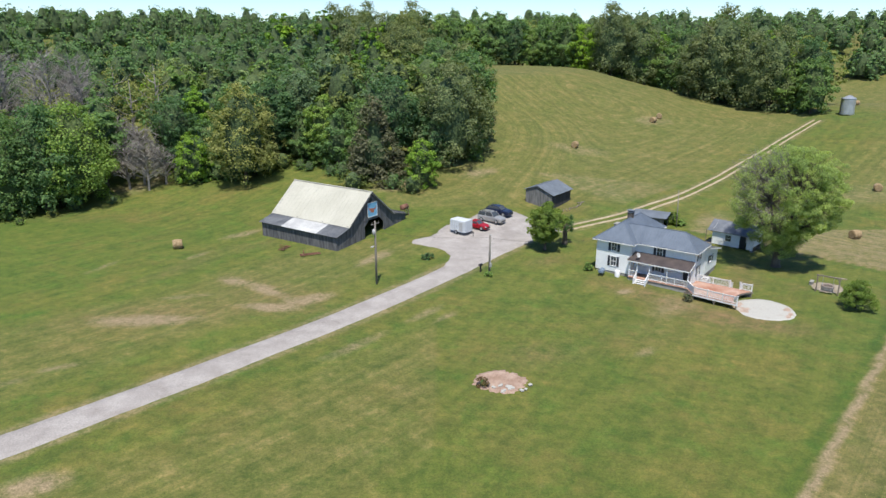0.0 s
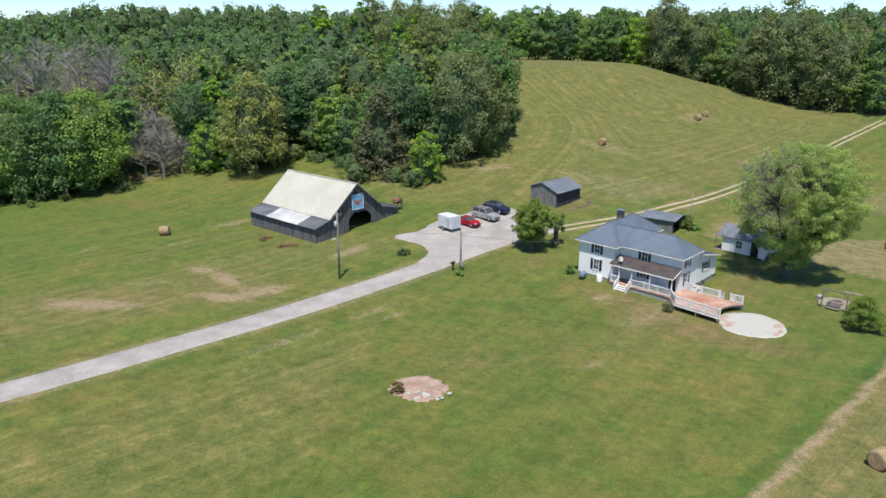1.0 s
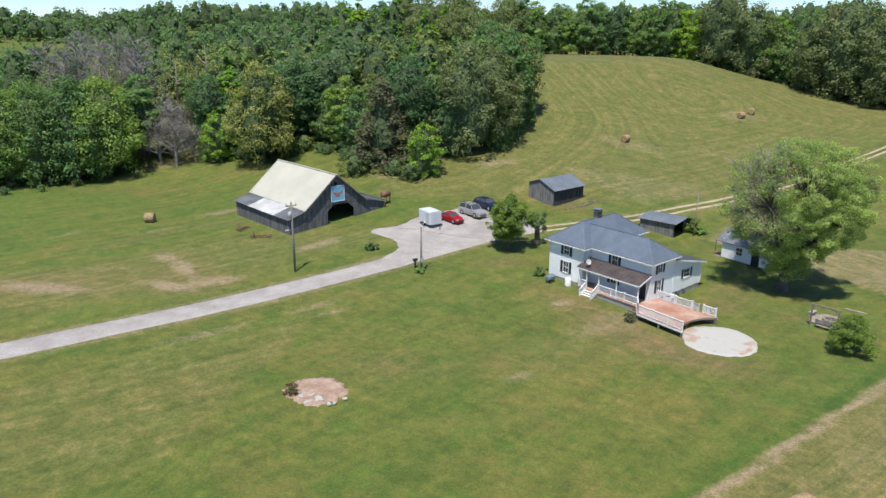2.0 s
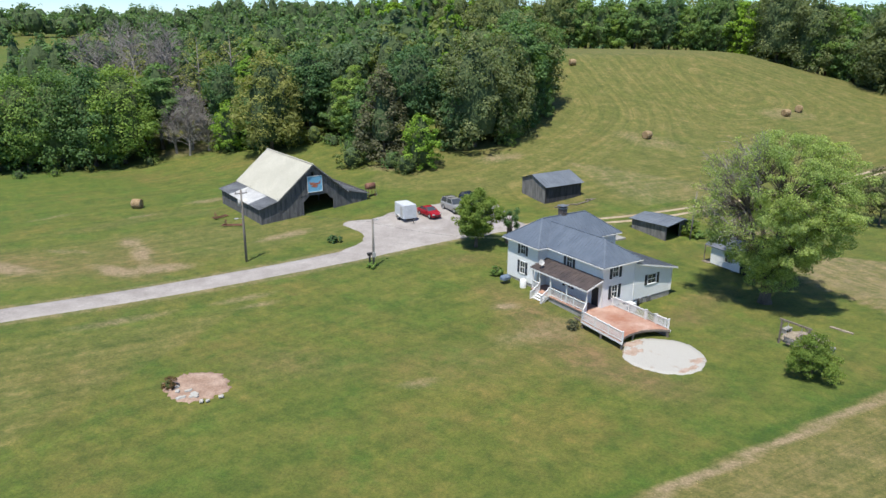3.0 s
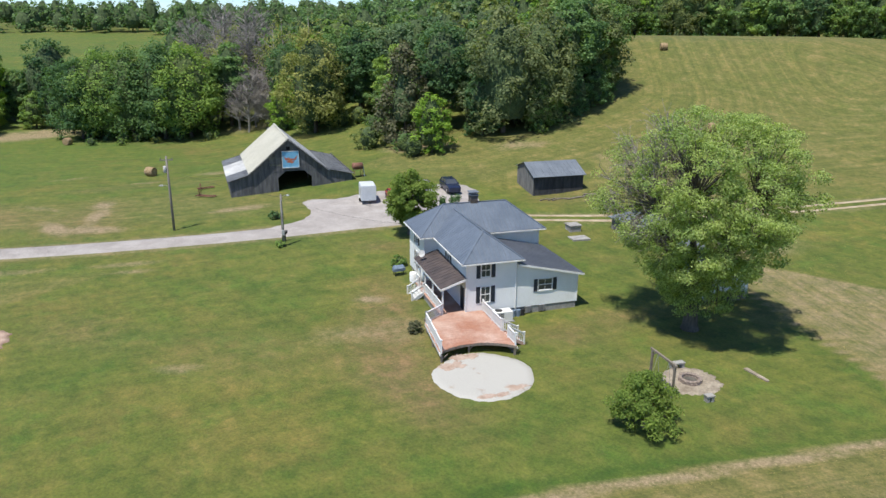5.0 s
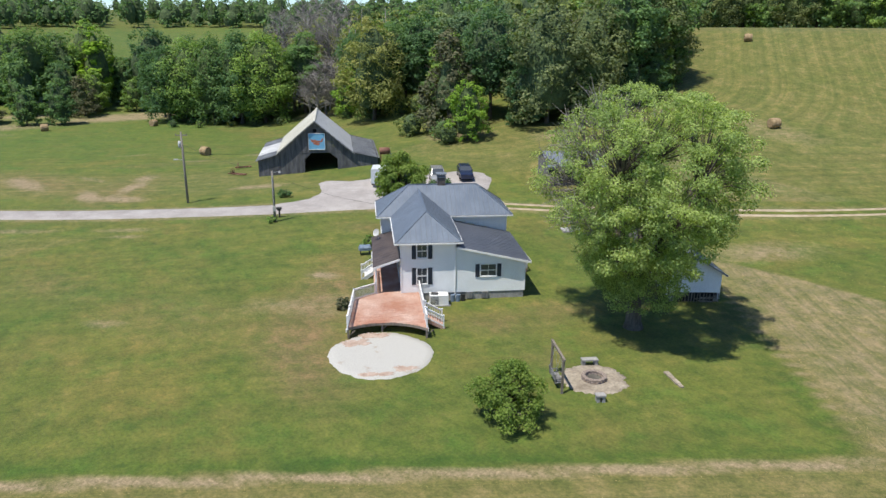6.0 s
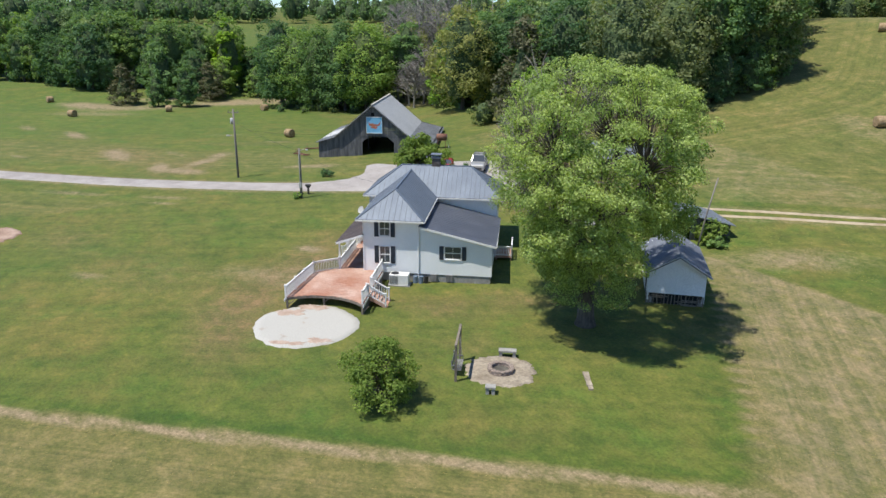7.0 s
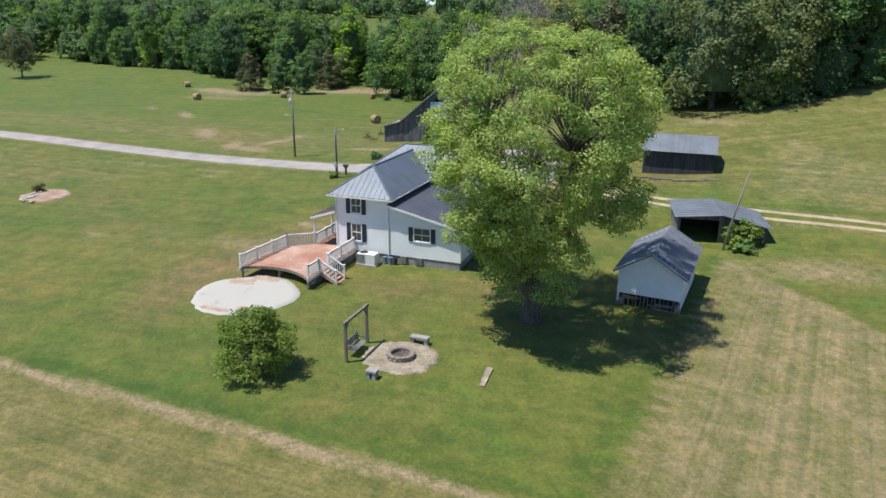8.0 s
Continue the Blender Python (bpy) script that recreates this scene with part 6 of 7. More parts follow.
# the big maple by the house
def maple():
    rng = rng_for(201)
    T = thing("maple_tree", at(50.9, 101.4, 148), "large spreading maple with young yellow-green leaves", "tree")
    p, u, c, m = boughs(rng, "dome", 2.0, 18.7, 7.35, 6.5, 840, 0.42, 1.15, 400, 0.40, 0.18, 0.6)
    # gaps between the boughs; the crown is lifted on the side of the outbuilding
    gap = np.array([noise.noise(Vector((q[0] * 0.36, q[1] * 0.36, q[2] * 0.42 + 3))) for q in c])
    drop = (gap < -0.33) | (((c[:, 0] * 0.53 - c[:, 1] * 0.85) > 1.6) & (c[:, 2] < 6.2)) | ((c[:, 2] < 5.5) & (rng.random(len(c)) < 0.12))
    thin = ((c[:, 0] * 0.848 + c[:, 1] * 0.53) > 2.2) & (c[:, 2] > 7.5)
    keep = ~drop[m] & ~(thin[m] & (rng.random(len(m)) < 0.55))
    p, u = p[keep], u[keep]
    b = Build()
    b.tube([(0, 0, -0.4), (0.05, 0, 0.5), (0.0, 0.1, 2.2), (0.1, 0.1, 3.8)], [0.95, 0.62, 0.54, 0.5], 12)
    mains = []
    for k in range(7):
        a = k * 0.9 + 0.3
        e = Vector((4.2 * math.cos(a), 3.4 * math.sin(a), 9.5 + rng.uniform(-1.5, 3.5)))
        o = Vector((0.08, 0.1, 3.0 + 0.2 * k))
        w = o.lerp(e, 0.5) + Vector((0.5 * math.cos(a), 0.5 * math.sin(a), 0.2))
        b.tube([o, w, e], [0.3, 0.22, 0.12], 8)
        mains.append((w, e))
    for q in c[~drop]:
        q = Vector(q)
        w, e = min(mains, key=lambda g: (g[1] - q).length)
        root = w if q.z < 8 else e
        mid = root.lerp(q, 0.55) + Vector((0, 0, 0.4))
        b.tube([root, mid, q], [0.055, 0.03, 0.01], 5, cap=False)
    twigs = Build()
    for q in c[thin & ~drop]:
        q = Vector(q)
        for k in range(5):
            e = q + Vector(rng.normal(0, 0.75, 3)) + Vector((0, 0, 0.35))
            twigs.tube([q.lerp(Vector((0, 0, 9)), 0.12), q.lerp(e, 0.5), e], [0.03, 0.02, 0.008], 4, cap=False)
    part("deadwood", twigs, DEADWOOD, T, "bare grey twigs on one side of the crown")
    part("trunk", b, BARK, T, "grey-brown trunk and limbs", True)
    part("crown", leaf_mesh("crown", p, u, 0.088, [LEAF_MAPLE, SHADED_CORE], rng, None, 0.5), None, T)


maple()


def loose_tree(name, label, category, x, y, kind, base, h, w, leaf, count, lo, hi, each, size, seed, trunk, stems=1):
    """A smaller tree or bush with an open, uneven crown."""
    rng = rng_for(seed)
    T = thing(name, at(x, y), label, category)
    p, u, c, m = boughs(rng, kind, base, h - hi * 0.5, w / 2 - hi * 0.6, w / 2 - hi * 0.6, count, lo, hi, each, 0.55, 0.25)
    b = Build()
    fork = []
    for k in range(stems):
        a = 2.4 * k
        f = Vector((0.12 * k * math.cos(a), 0.12 * k * math.sin(a), base + (h - base) * 0.35))
        b.tube([(0.3 * f.x, 0.3 * f.y, -0.3), (0.05, 0.03, base * 0.6), f], [trunk * 1.4, trunk, trunk * 0.7], 8)
        fork.append(f)
    for i, q in enumerate(c):
        q = Vector(q)
        f = fork[i % stems].copy()
        f.z = min(f.z, q.z)
        b.tube([f, f.lerp(q, 0.5) + Vector((0, 0, 0.06 * h)), q], [trunk * 0.32, trunk * 0.2, 0.008], 5, cap=False)
    part("trunk", b, BARK, T, smooth=True)
    part("crown", leaf_mesh("crown", p, u, size, [leaf, SHADED_CORE], rng, None, 0.5), None, T)


def round_tree(name, label, x, y, h, w, leaf, count, size, seed, low=0.15, category="tree", core=0.7, kind="oak", rough=0.4):
    T = make_tree(name, label, category, seed, h, w, leaf, max(24, count // 22), 40, size, low, kind, core, rough)
    T.matrix_world = at(x, y)
    return T


loose_tree("driveway_tree", "round leafy green tree beside the gravel", "tree", 16.2, 106.6, "oak", 1.2, 8.0, 6.4, LEAF_YARD, 130, 0.45, 0.95, 230, 0.13, 211, 0.22)
loose_tree("lawn_bush", "loose rounded green bush standing in the lawn", "bush", 53.4, 84.0, "low", 0.35, 4.1, 4.5, LEAF_YARD, 120, 0.28, 0.65, 190, 0.075, 212, 0.09, 5)

# ---------------------------------------------------------------- poles and wires
def utility_pole(x, y, h, turn, lamp=False, lean=None, thick=0.16, label="tall wooden utility pole by the driveway"):
    m = at(x, y, turn)
    P = thing("utility_pole", m, label, "utility pole")
    top = lean or (0, 0, h)
    b = Build()
    b.tube([(0, 0, -0.8), Vector(top) * 0.5, top], [thick, thick * 0.88, thick * 0.7], 10)
    part("pole", b, POLE_WOOD, P, smooth=True)
    return P


p1 = utility_pole(-9.3, 92.2, 9.2, 52)
b = Build()
b.tube([(-0.28, 0, 7.2), (-0.28, 0, 7.25), (-0.28, 0, 8.0), (-0.28, 0, 8.05)], [0.1, 0.2, 0.2, 0.1], 12)
part("transformer", b, GREYBOX, p1, "grey pole transformer", True)
b = Build()
b.beam((-0.75, 0, 8.75), (0.75, 0, 8.75), 0.09, 0.11)
for x in (-0.65, 0, 0.65):
    b.tube([(x, 0, 8.8), (x, 0, 9.05)], [0.045, 0.03], 6)
part("crossarm", b, POLE_WOOD, p1)
b = Build()
b.tube([(0, 0, 5.6), (-0.7, -0.2, 5.75)], [0.025, 0.02], 6)
b.box((-1.1, -0.32, 5.66), (-0.65, -0.1, 5.8))
part("yard_lamp", b, GREYBOX, p1, "grey yard lamp on an arm")
p2 = utility_pole(6.7, 95.6, 6.0, 52, label="wooden service pole beside the driveway")
b = Build()
b.tube([(0, 0, 5.7), (0.5, 0.25, 5.85), (0.8, 0.4, 5.8)], [0.025] * 3, 6)
b.tube([(0.8, 0.4, 5.7), (0.8, 0.4, 5.86)], [0.16, 0.1], 10)
part("yard_lamp", b, GREYBOX, p2, "grey yard lamp on an arm")
b = Build()
b.box((-0.16, -0.3, 1.3), (0.16, -0.12, 1.9))
b.tube([(0, -0.18, 1.9), (0, -0.16, 5.4)], [0.03, 0.03], 6)
part("meter_box", b, GREYBOX, p2, "grey electric meter box")
p3 = utility_pole(42.5, 122.7, 7.0, 0, lean=(0.3, 1.5, 6.7), thick=0.09, label="thin leaning wooden pole beside the open shed")


def wire(a, b2, sag, nm="power_line"):
    a, b2 = Vector(a), Vector(b2)
    w = Build()
    pts = [a.lerp(b2, k / 14) - Vector((0, 0, sag * 4 * (k / 14) * (1 - k / 14))) for k in range(15)]
    w.tube(pts, [0.011] * 15, 5)
    return single(nm, w, BLACK, Matrix.Identity(4), "thin sagging black power line", "power line", "power lines")


z1, z2 = float(height(-9.3, 92.2)), float(height(6.7, 95.6))
wire((-9.3, 92.2, z1 + 7.6), (6.7, 95.6, z2 + 5.7), 0.4)
wire((6.7, 95.6, z2 + 5.6), (22.3, 99.0, 5.0), 0.5)
wire((-9.3, 92.2, z1 + 6.6), (-14.2, 110.5, 4.6), 0.4)

# ---------------------------------------------------------------- mailbox, bales, tank, silo
M = thing("mailbox", at(5.5, 96.9, 45), "black mailbox on a thick black post", "mailbox")
b = Build()
b.box((-0.09, -0.09, -0.4), (0.09, 0.09, 1.0))
b.box((-0.22, -0.1, 0.85), (0.22, 0.1, 1.0))
part("post", b, BLACK, M)
b = Build()
b.solid([(-0.3, 0.16 * math.cos(a), 1.12 + 0.16 * math.sin(a)) for a in np.linspace(0, math.pi, 9)] + [(-0.3, -0.16, 1.0), (-0.3, 0.16, 1.0)], (0.6, 0, 0))
part("box", b, BLACK, M, "black arched letter box")


def bale(first, x, y, turn, tilt=0.0):
    m = at(x, y, turn, 0.74)
    if first is None:
        b = Build()
        rng = rng_for(71)
        n, rings = 28, 7
        for i in range(rings):
            q = i / (rings - 1)
            for k in range(n):
                a = 2 * math.pi * k / n
                r = 0.80 * (0.95 if i in (0, rings - 1) else 1.0) + rng.normal(0, 0.018)
                zz = r * math.sin(a)
                b.v.append((-0.75 + 1.5 * q + rng.normal(0, 0.012), r * math.cos(a), max(zz, -0.76)))
        for i in range(rings - 1):
            for k in range(n):
                b.f.append((i * n + k, i * n + (k + 1) % n, (i + 1) * n + (k + 1) % n, (i + 1) * n + k))
                b.m.append(0)
        for s, i in ((-1, 0), (1, rings - 1)):
            # spiral face: sunken rings
            prev = [i * n + k for k in range(n)]
            for r, dx in ((0.6, 0.02), (0.35, -0.01), (0.12, 0.02)):
                cur = []
                for k in range(n):
                    a = 2 * math.pi * k / n
                    cur.append(len(b.v))
                    b.v.append((s * (0.75 - dx), r * math.cos(a), r * math.sin(a)))
                for k in range(n):
                    b.f.append((prev[k], prev[(k + 1) % n], cur[(k + 1) % n], cur[k]))
                    b.m.append(0)
                prev = cur
            b.f.append(tuple(prev))
            b.m.append(0)
        return single("hay_bale", b, HAY, m, "round tan hay bale lying in the field", "hay bale", "hay bales", smooth=True)
    return copy_thing(first, m)


first_bale = bale(None, -44.0, 110.9, 20)
for x, y, t in ((32.2, 170.2, 60), (60.2, 202.0, 40), (63.2, 206.5, 75), (71.5, 116.5, 15), (-95.5, 97.9, 80), (-88.5, 119.2, 120), (-95.0, 77.0, 40), (-126, 73.7, 100), (-205, 54, 10), (9.6, 207.4, 30), (43.0, 56.2, 35), (128, 220, 20), (92, 145, 70), (-230, 190, 10), (-240, 160, 50), (-225, 210, 80)):
    bale(first_bale, x, y, t)

T = thing("fuel_tank", at(-7.0, 122.9, 60), "rusty brown farm fuel tank on a steel stand", "fuel tank")
b = Build()
b.tube([(-0.8, 0, 1.75), (-0.74, 0, 1.75), (0.74, 0, 1.75), (0.8, 0, 1.75)], [0.35, 0.5, 0.5, 0.35], 18)
part("tank", b, RUST, T, smooth=True)
for x in (-0.6, 0.6):
    for y in (-0.45, 0.45):
        b = Build()
        b.beam((x, y * 1.2, -0.3), (x, y * 0.8, 1.6), 0.07)
        part("leg", b, RUST, T)
b = Build()
b.beam((-0.6, -0.4, 1.28), (0.6, -0.4, 1.28), 0.06)
b.beam((-0.6, 0.4, 1.28), (0.6, 0.4, 1.28), 0.06)
part("brace", b, RUST, T)
b = Build()
b.beam((1.15, 0.2, -0.2), (0.75, 0.1, 2.2), 0.06)
b.beam((1.15, -0.3, -0.2), (0.75, -0.2, 2.2), 0.06)
for k in range(6):
    b.beam((1.1 - k * 0.06, 0.2, 0.2 + k * 0.35), (1.1 - k * 0.06, -0.3, 0.2 + k * 0.35), 0.04)
part("ladder", b, GREYBOX, T, "pale metal ladder")

S = thing("grain_bin", at(117, 205), "small galvanised steel grain bin in the field", "grain bin")
b = Build()
rings = [(k * 0.2, 1.9 + (0.03 if k % 2 else 0)) for k in range(24)]
b.tube([(0, 0, z) for z, r in rings], [r for z, r in rings], 28)
part("drum", b, STEEL, S, smooth=True)
b = Build()
b.tube([(0, 0, 4.6), (0, 0, 5.5)], [2.05, 0.3], 28)
part("lid", b, STEEL, S)
b = Build()
b.beam((-2.05, 0.2, 0), (-2.05, 0.2, 4.9), 0.08)
b.beam((-2.05, -0.2, 0), (-2.05, -0.2, 4.9), 0.08)
part("ladder", b, BLACK, S)


# ---------------------------------------------------------------- vehicles
def wheel(parent, x, y, r=0.33, w=0.22):
    side = 1 if y > 0 else -1
    b = Build()
    prof = [(0.0, 0.72), (0.03, 0.96), (0.25, 1.0), (0.75, 1.0), (0.97, 0.96), (1.0, 0.72)]
    n = 18
    for q, s in prof:
        for k in range(n):
            a = 2 * math.pi * k / n
            b.v.append((x + r * s * math.cos(a), y + side * (q - 0.8) * w, r + r * s * math.sin(a)))
    for i in range(len(prof) - 1):
        for k in range(n):
            b.f.append((i * n + k, i * n + (k + 1) % n, (i + 1) * n + (k + 1) % n, (i + 1) * n + k))
            b.m.append(0)
    ty = part("wheel", b, RUBBER, parent, smooth=True)
    b = Build()
    b.tube([(x, y - side * 0.1 * w, r), (x, y + side * 0.14 * w, r)], [r * 0.7, r * 0.62], 16)
    part("rim", b, STEEL, ty)


def loft(b, sections, slot=0):
    """Skin over closed sections of equal count."""
    n0, k = len(b.v), len(sections[0])
    for s in sections:
        b.v.extend(tuple(p) for p in s)
    for i in range(len(sections) - 1):
        for j in range(k):
            b.f.append((n0 + i * k + j, n0 + i * k + (j + 1) % k, n0 + (i + 1) * k + (j + 1) % k, n0 + (i + 1) * k + j))
            b.m.append(slot)
    b.f.append(tuple(n0 + j for j in range(k)))
    b.f.append(tuple(n0 + (len(sections) - 1) * k + j for j in range(k)))
    b.m.extend([slot, slot])


def car(name, label, m, paint, length, width, body, cabin, roof_z, belt, wheel_r=0.33, rack=False):
    """body: (x, height) along the bonnet line; cabin: x of windscreen foot, roof front, roof back, rear foot."""
    C = thing(name, m, label, "car")
    b = Build()
    secs = []
    for x, z, w in body:
        h = width / 2 * w
        secs.append([(x, -h * 0.94, 0.24), (x, -h, 0.42), (x, -h, z - 0.16), (x, -h * 0.9, z), (x, h * 0.9, z), (x, h, z - 0.16), (x, h, 0.42), (x, h * 0.94, 0.24)])
    loft(b, secs)
    body_ob = part("body", b, paint, C, smooth=False)
    x0, x1, x2, x3 = cabin
    g = Build()
    top, low = width * 0.39, width * 0.47
    secs = [[(x, -w, z0), (x, -w * 0.985, (z0 + z1) / 2), (x, -w * 0.9, z1), (x, w * 0.9, z1), (x, w * 0.985, (z0 + z1) / 2), (x, w, z0)] for x, z0, z1, w in ((x0, belt - 0.05, belt, low), (x1, belt - 0.05, roof_z - 0.03, low * 0.93), (x2, belt - 0.05, roof_z - 0.03, low * 0.93), (x3, belt - 0.05, belt, low))]
    loft(g, secs)
    part("windows", g, GLASS, C, "dark car windows")
    r = Build()
    secs = [[(x, -top, z), (x, -top * 0.8, z + 0.05), (x, top * 0.8, z + 0.05), (x, top, z)] for x, z in ((x1 - 0.05, roof_z - 0.05), (x1 + 0.25 * (x2 - x1), roof_z - 0.01), (x2 - 0.2 * (x2 - x1), roof_z - 0.01), (x2 + 0.05, roof_z - 0.05))]
    loft(r, secs)
    part("roof", r, paint, C)
    for sy in (-1, 1):
        for xa, xb in ((x0, x1), (x3, x2), ((x1 * 0.55 + x2 * 0.45), (x1 * 0.55 + x2 * 0.45))):
            r = Build()
            r.beam((xa, sy * low * 1.0, belt - 0.02), (xb, sy * top, roof_z - 0.02), 0.07, 0.06)
            part("pillar", r, paint, C)
    for x in (length * 0.31, -length * 0.31):
        for y in (-width / 2, width / 2):
            wheel(C, x, y, wheel_r)
    for sy in (-1, 1):
        h = Build()
        h.box((length / 2 - 0.12, sy * width * 0.36 - 0.16, 0.58), (length / 2 + 0.015, sy * width * 0.36 + 0.16, 0.74))
        part("headlight", h, GREYBOX, C)
        h = Build()
        h.box((-length / 2 - 0.012, sy * width * 0.38 - 0.13, 0.65), (-length / 2 + 0.1, sy * width * 0.38 + 0.13, 0.85))
        part("tail_light", h, RED, C)
        h = Build()
        h.box((x0 - 0.3, sy * (width / 2 + 0.02) - 0.08, belt - 0.02), (x0 - 0.15, sy * (width / 2 + 0.02) + 0.08, belt + 0.12))
        part("mirror", h, paint, C)
    h = Build()
    h.box((length / 2 - 0.05, -width * 0.3, 0.36), (length / 2 + 0.025, width * 0.3, 0.54))
    part("grille", h, BLACK, C)
    if rack:
        h = Build()
        for sy in (-1, 1):
            h.beam((x1 + 0.3 * (x2 - x1) / abs(x2 - x1) * 0.5, sy * top * 0.85, roof_z + 0.1), (x2, sy * top * 0.85, roof_z + 0.1), 0.04)
        for q in (0.25, 0.8):
            x = x1 + (x2 - x1) * q
            h.beam((x, -top * 0.85, roof_z + 0.1), (x, top * 0.85, roof_z + 0.1), 0.04)
        part("roof_rack", h, BLACK, C)


sedan = [(-2.22, 0.78, 0.8), (-2.1, 0.95, 0.93), (-1.5, 1.0, 1.0), (0.7, 0.98, 1.0), (1.5, 0.88, 0.98), (2.05, 0.72, 0.9), (2.22, 0.6, 0.76)]
suv = [(-2.45, 0.95, 0.9), (-2.38, 1.12, 0.97), (-1.6, 1.16, 1.0), (0.9, 1.14, 1.0), (1.9, 1.06, 0.98), (2.35, 0.96, 0.93), (2.47, 0.8, 0.86)]
car("red_sedan", "bright red sedan parked on the gravel", at(5.9, 116.2, -36, 0.1), RED, 4.44, 1.74, sedan, (0.85, 0.1, -1.0, -1.75), 1.40, 0.95)
car("silver_suv", "silver sport utility vehicle parked on the gravel", at(8.6, 119.6, -38, 0.1), SILVER, 4.94, 1.95, suv, (1.0, 0.35, -2.05, -2.35), 1.86, 1.13, 0.38, True)
car("blue_car", "dark blue car parked on the gravel", at(10.2, 123.3, -38, 0.1), NAVY, 4.6, 1.85, suv, (1.0, 0.3, -1.7, -2.3), 1.66, 1.1, 0.36)

T = thing("cargo_trailer", at(3.1, 113.9, -42, 0.1), "white enclosed cargo trailer parked on the gravel", "trailer")
b = Build()
prof = [(-1.02, 0.45), (1.02, 0.45), (1.02, 2.3), (0.94, 2.42), (-0.94, 2.42), (-1.02, 2.3)]
loft(b, [[(x, y * s, z) for y, z in prof] for x, s in ((-1.6, 1), (1.45, 1), (1.6, 0.96))])
bx = part("box", b, TRAILER, T, "white box body")
for x in np.arange(-1.5, 1.6, 0.42):
    b = Build()
    for sy in (-1, 1):
        b.box((x, sy * 1.025 - 0.006, 0.5), (x + 0.03, sy * 1.025 + 0.006, 2.28))
    part("seam", b, GREYBOX, bx)
b = Build()
b.box((-1.73, -0.92, 0.5), (-1.7, 0.92, 2.3))
part("rear_door", b, WHITE, T)
b = Build()
b.box((0.4, -1.045, 0.6), (1.1, -1.02, 2.15))
part("side_door", b, GREYBOX, T, "grey side door")
b = Build()
b.beam((1.7, 0.7, 0.45), (2.75, 0, 0.48), 0.08)
b.beam((1.7, -0.7, 0.45), (2.75, 0, 0.48), 0.08)
b.beam((2.6, 0, 0.0), (2.6, 0, 0.75), 0.06)
part("tongue", b, BLACK, T)
for y in (-1.12, 1.12):
    wheel(T, -0.25, y, 0.33)
    b = Build()
    b.beam((-0.75, y, 0.55), (-0.55, y, 0.74), 0.22, 0.03)
    b.beam((-0.55, y, 0.74), (0.05, y, 0.74), 0.22, 0.03)
    b.beam((0.05, y, 0.74), (0.25, y, 0.55), 0.22, 0.03)
    part("fender", b, GREYBOX, T)


# ---------------------------------------------------------------- yard furniture
F = thing("fire_pit", at(*yard(7.4, -15.0)), "ring of stacked field stones round a fire pit", "fire pit")
rng = rng_for(81)
stones = []
for k in range(3):
    b = Build()
    bm = bmesh.new()
    bmesh.ops.create_cube(bm, size=1.0)
    bmesh.ops.bevel(bm, geom=bm.edges[:], offset=0.16, segments=1, affect="EDGES")
    for v in bm.verts:
        v.co += Vector(rng.normal(0, 0.05, 3))
    me = bpy.data.meshes.new("stone")
    bm.to_mesh(me)
    bm.free()
    me.materials.append(STONE)
    stones.append(me)
for layer in range(2):
    for k in range(16):
        a = 2 * math.pi * (k + 0.5 * layer) / 16
        st = new("stone", stones[int(rng.integers(3))])
        st.parent = F
        st.matrix_basis = pose(0.70 * math.cos(a), 0.70 * math.sin(a), 0.09 + 0.17 * layer, rng.normal(0, 4), rng.normal(0, 4), math.degrees(a) + 90 + rng.normal(0, 6)) @ Matrix.Diagonal((0.32, 0.26, 0.19, 1))
b = Build()
b.tube([(0, 0, 0.05), (0, 0, 0.1)], [0.6, 0.57], 20)
part("ash", b, surface("ash", (0.05, 0.045, 0.04), (0.13, 0.12, 0.1), 3, 0.95), F, "dark ash bed")


def block_bench(u, v, turn, w):
    B = thing("stone_bench", at(*yard(u, v), turn), "low grey bench of stone slabs by the fire pit", "bench", "fire pit benches")
    b = Build()
    b.box((-w / 2, -0.24, 0.38), (w / 2, 0.24, 0.48))
    part("slab", b, BLOCK, B)
    for x in (-w / 2 + 0.14, w / 2 - 0.14):
        b = Build()
        b.box((x - 0.1, -0.2, -0.2), (x + 0.1, 0.2, 0.38))
        part("leg", b, BLOCK, B)


block_bench(7.75, -12.9, 53, 1.15)
block_bench(6.9, -17.8, 53, 0.62)

W = thing("porch_swing", at(*yard(4.75, -15.3), 143), "grey wooden swing hung in a timber frame", "swing")
for x in (-1.35, 1.35):
    b = Build()
    b.box((x - 0.07, -0.07, -0.5), (x + 0.07, 0.07, 2.35))
    part("post", b, TIMBER, W)
b = Build()
b.box((-1.55, -0.07, 2.35), (1.55, 0.07, 2.5))
b.beam((-1.35, 0, 1.9), (-0.95, 0, 2.36), 0.07)
b.beam((1.35, 0, 1.9), (0.95, 0, 2.36), 0.07)
part("beam", b, TIMBER, W)
seat = Build()
for x in (-0.7, 0.7):
    seat.beam((x, -0.25, 0.72), (x, 0.3, 0.72), 0.07)
    seat.beam((x, -0.25, 0.45), (x, -0.25, 0.72), 0.05)
    seat.beam((x, -0.28, 0.42), (x, 0.28, 0.42), 0.05)
    seat.beam((x, 0.28, 0.42), (x, 0.34, 1.05), 0.05)
seat_frame = part("seat_frame", seat, GREY_WOOD, W, "grey wooden swing seat frame")
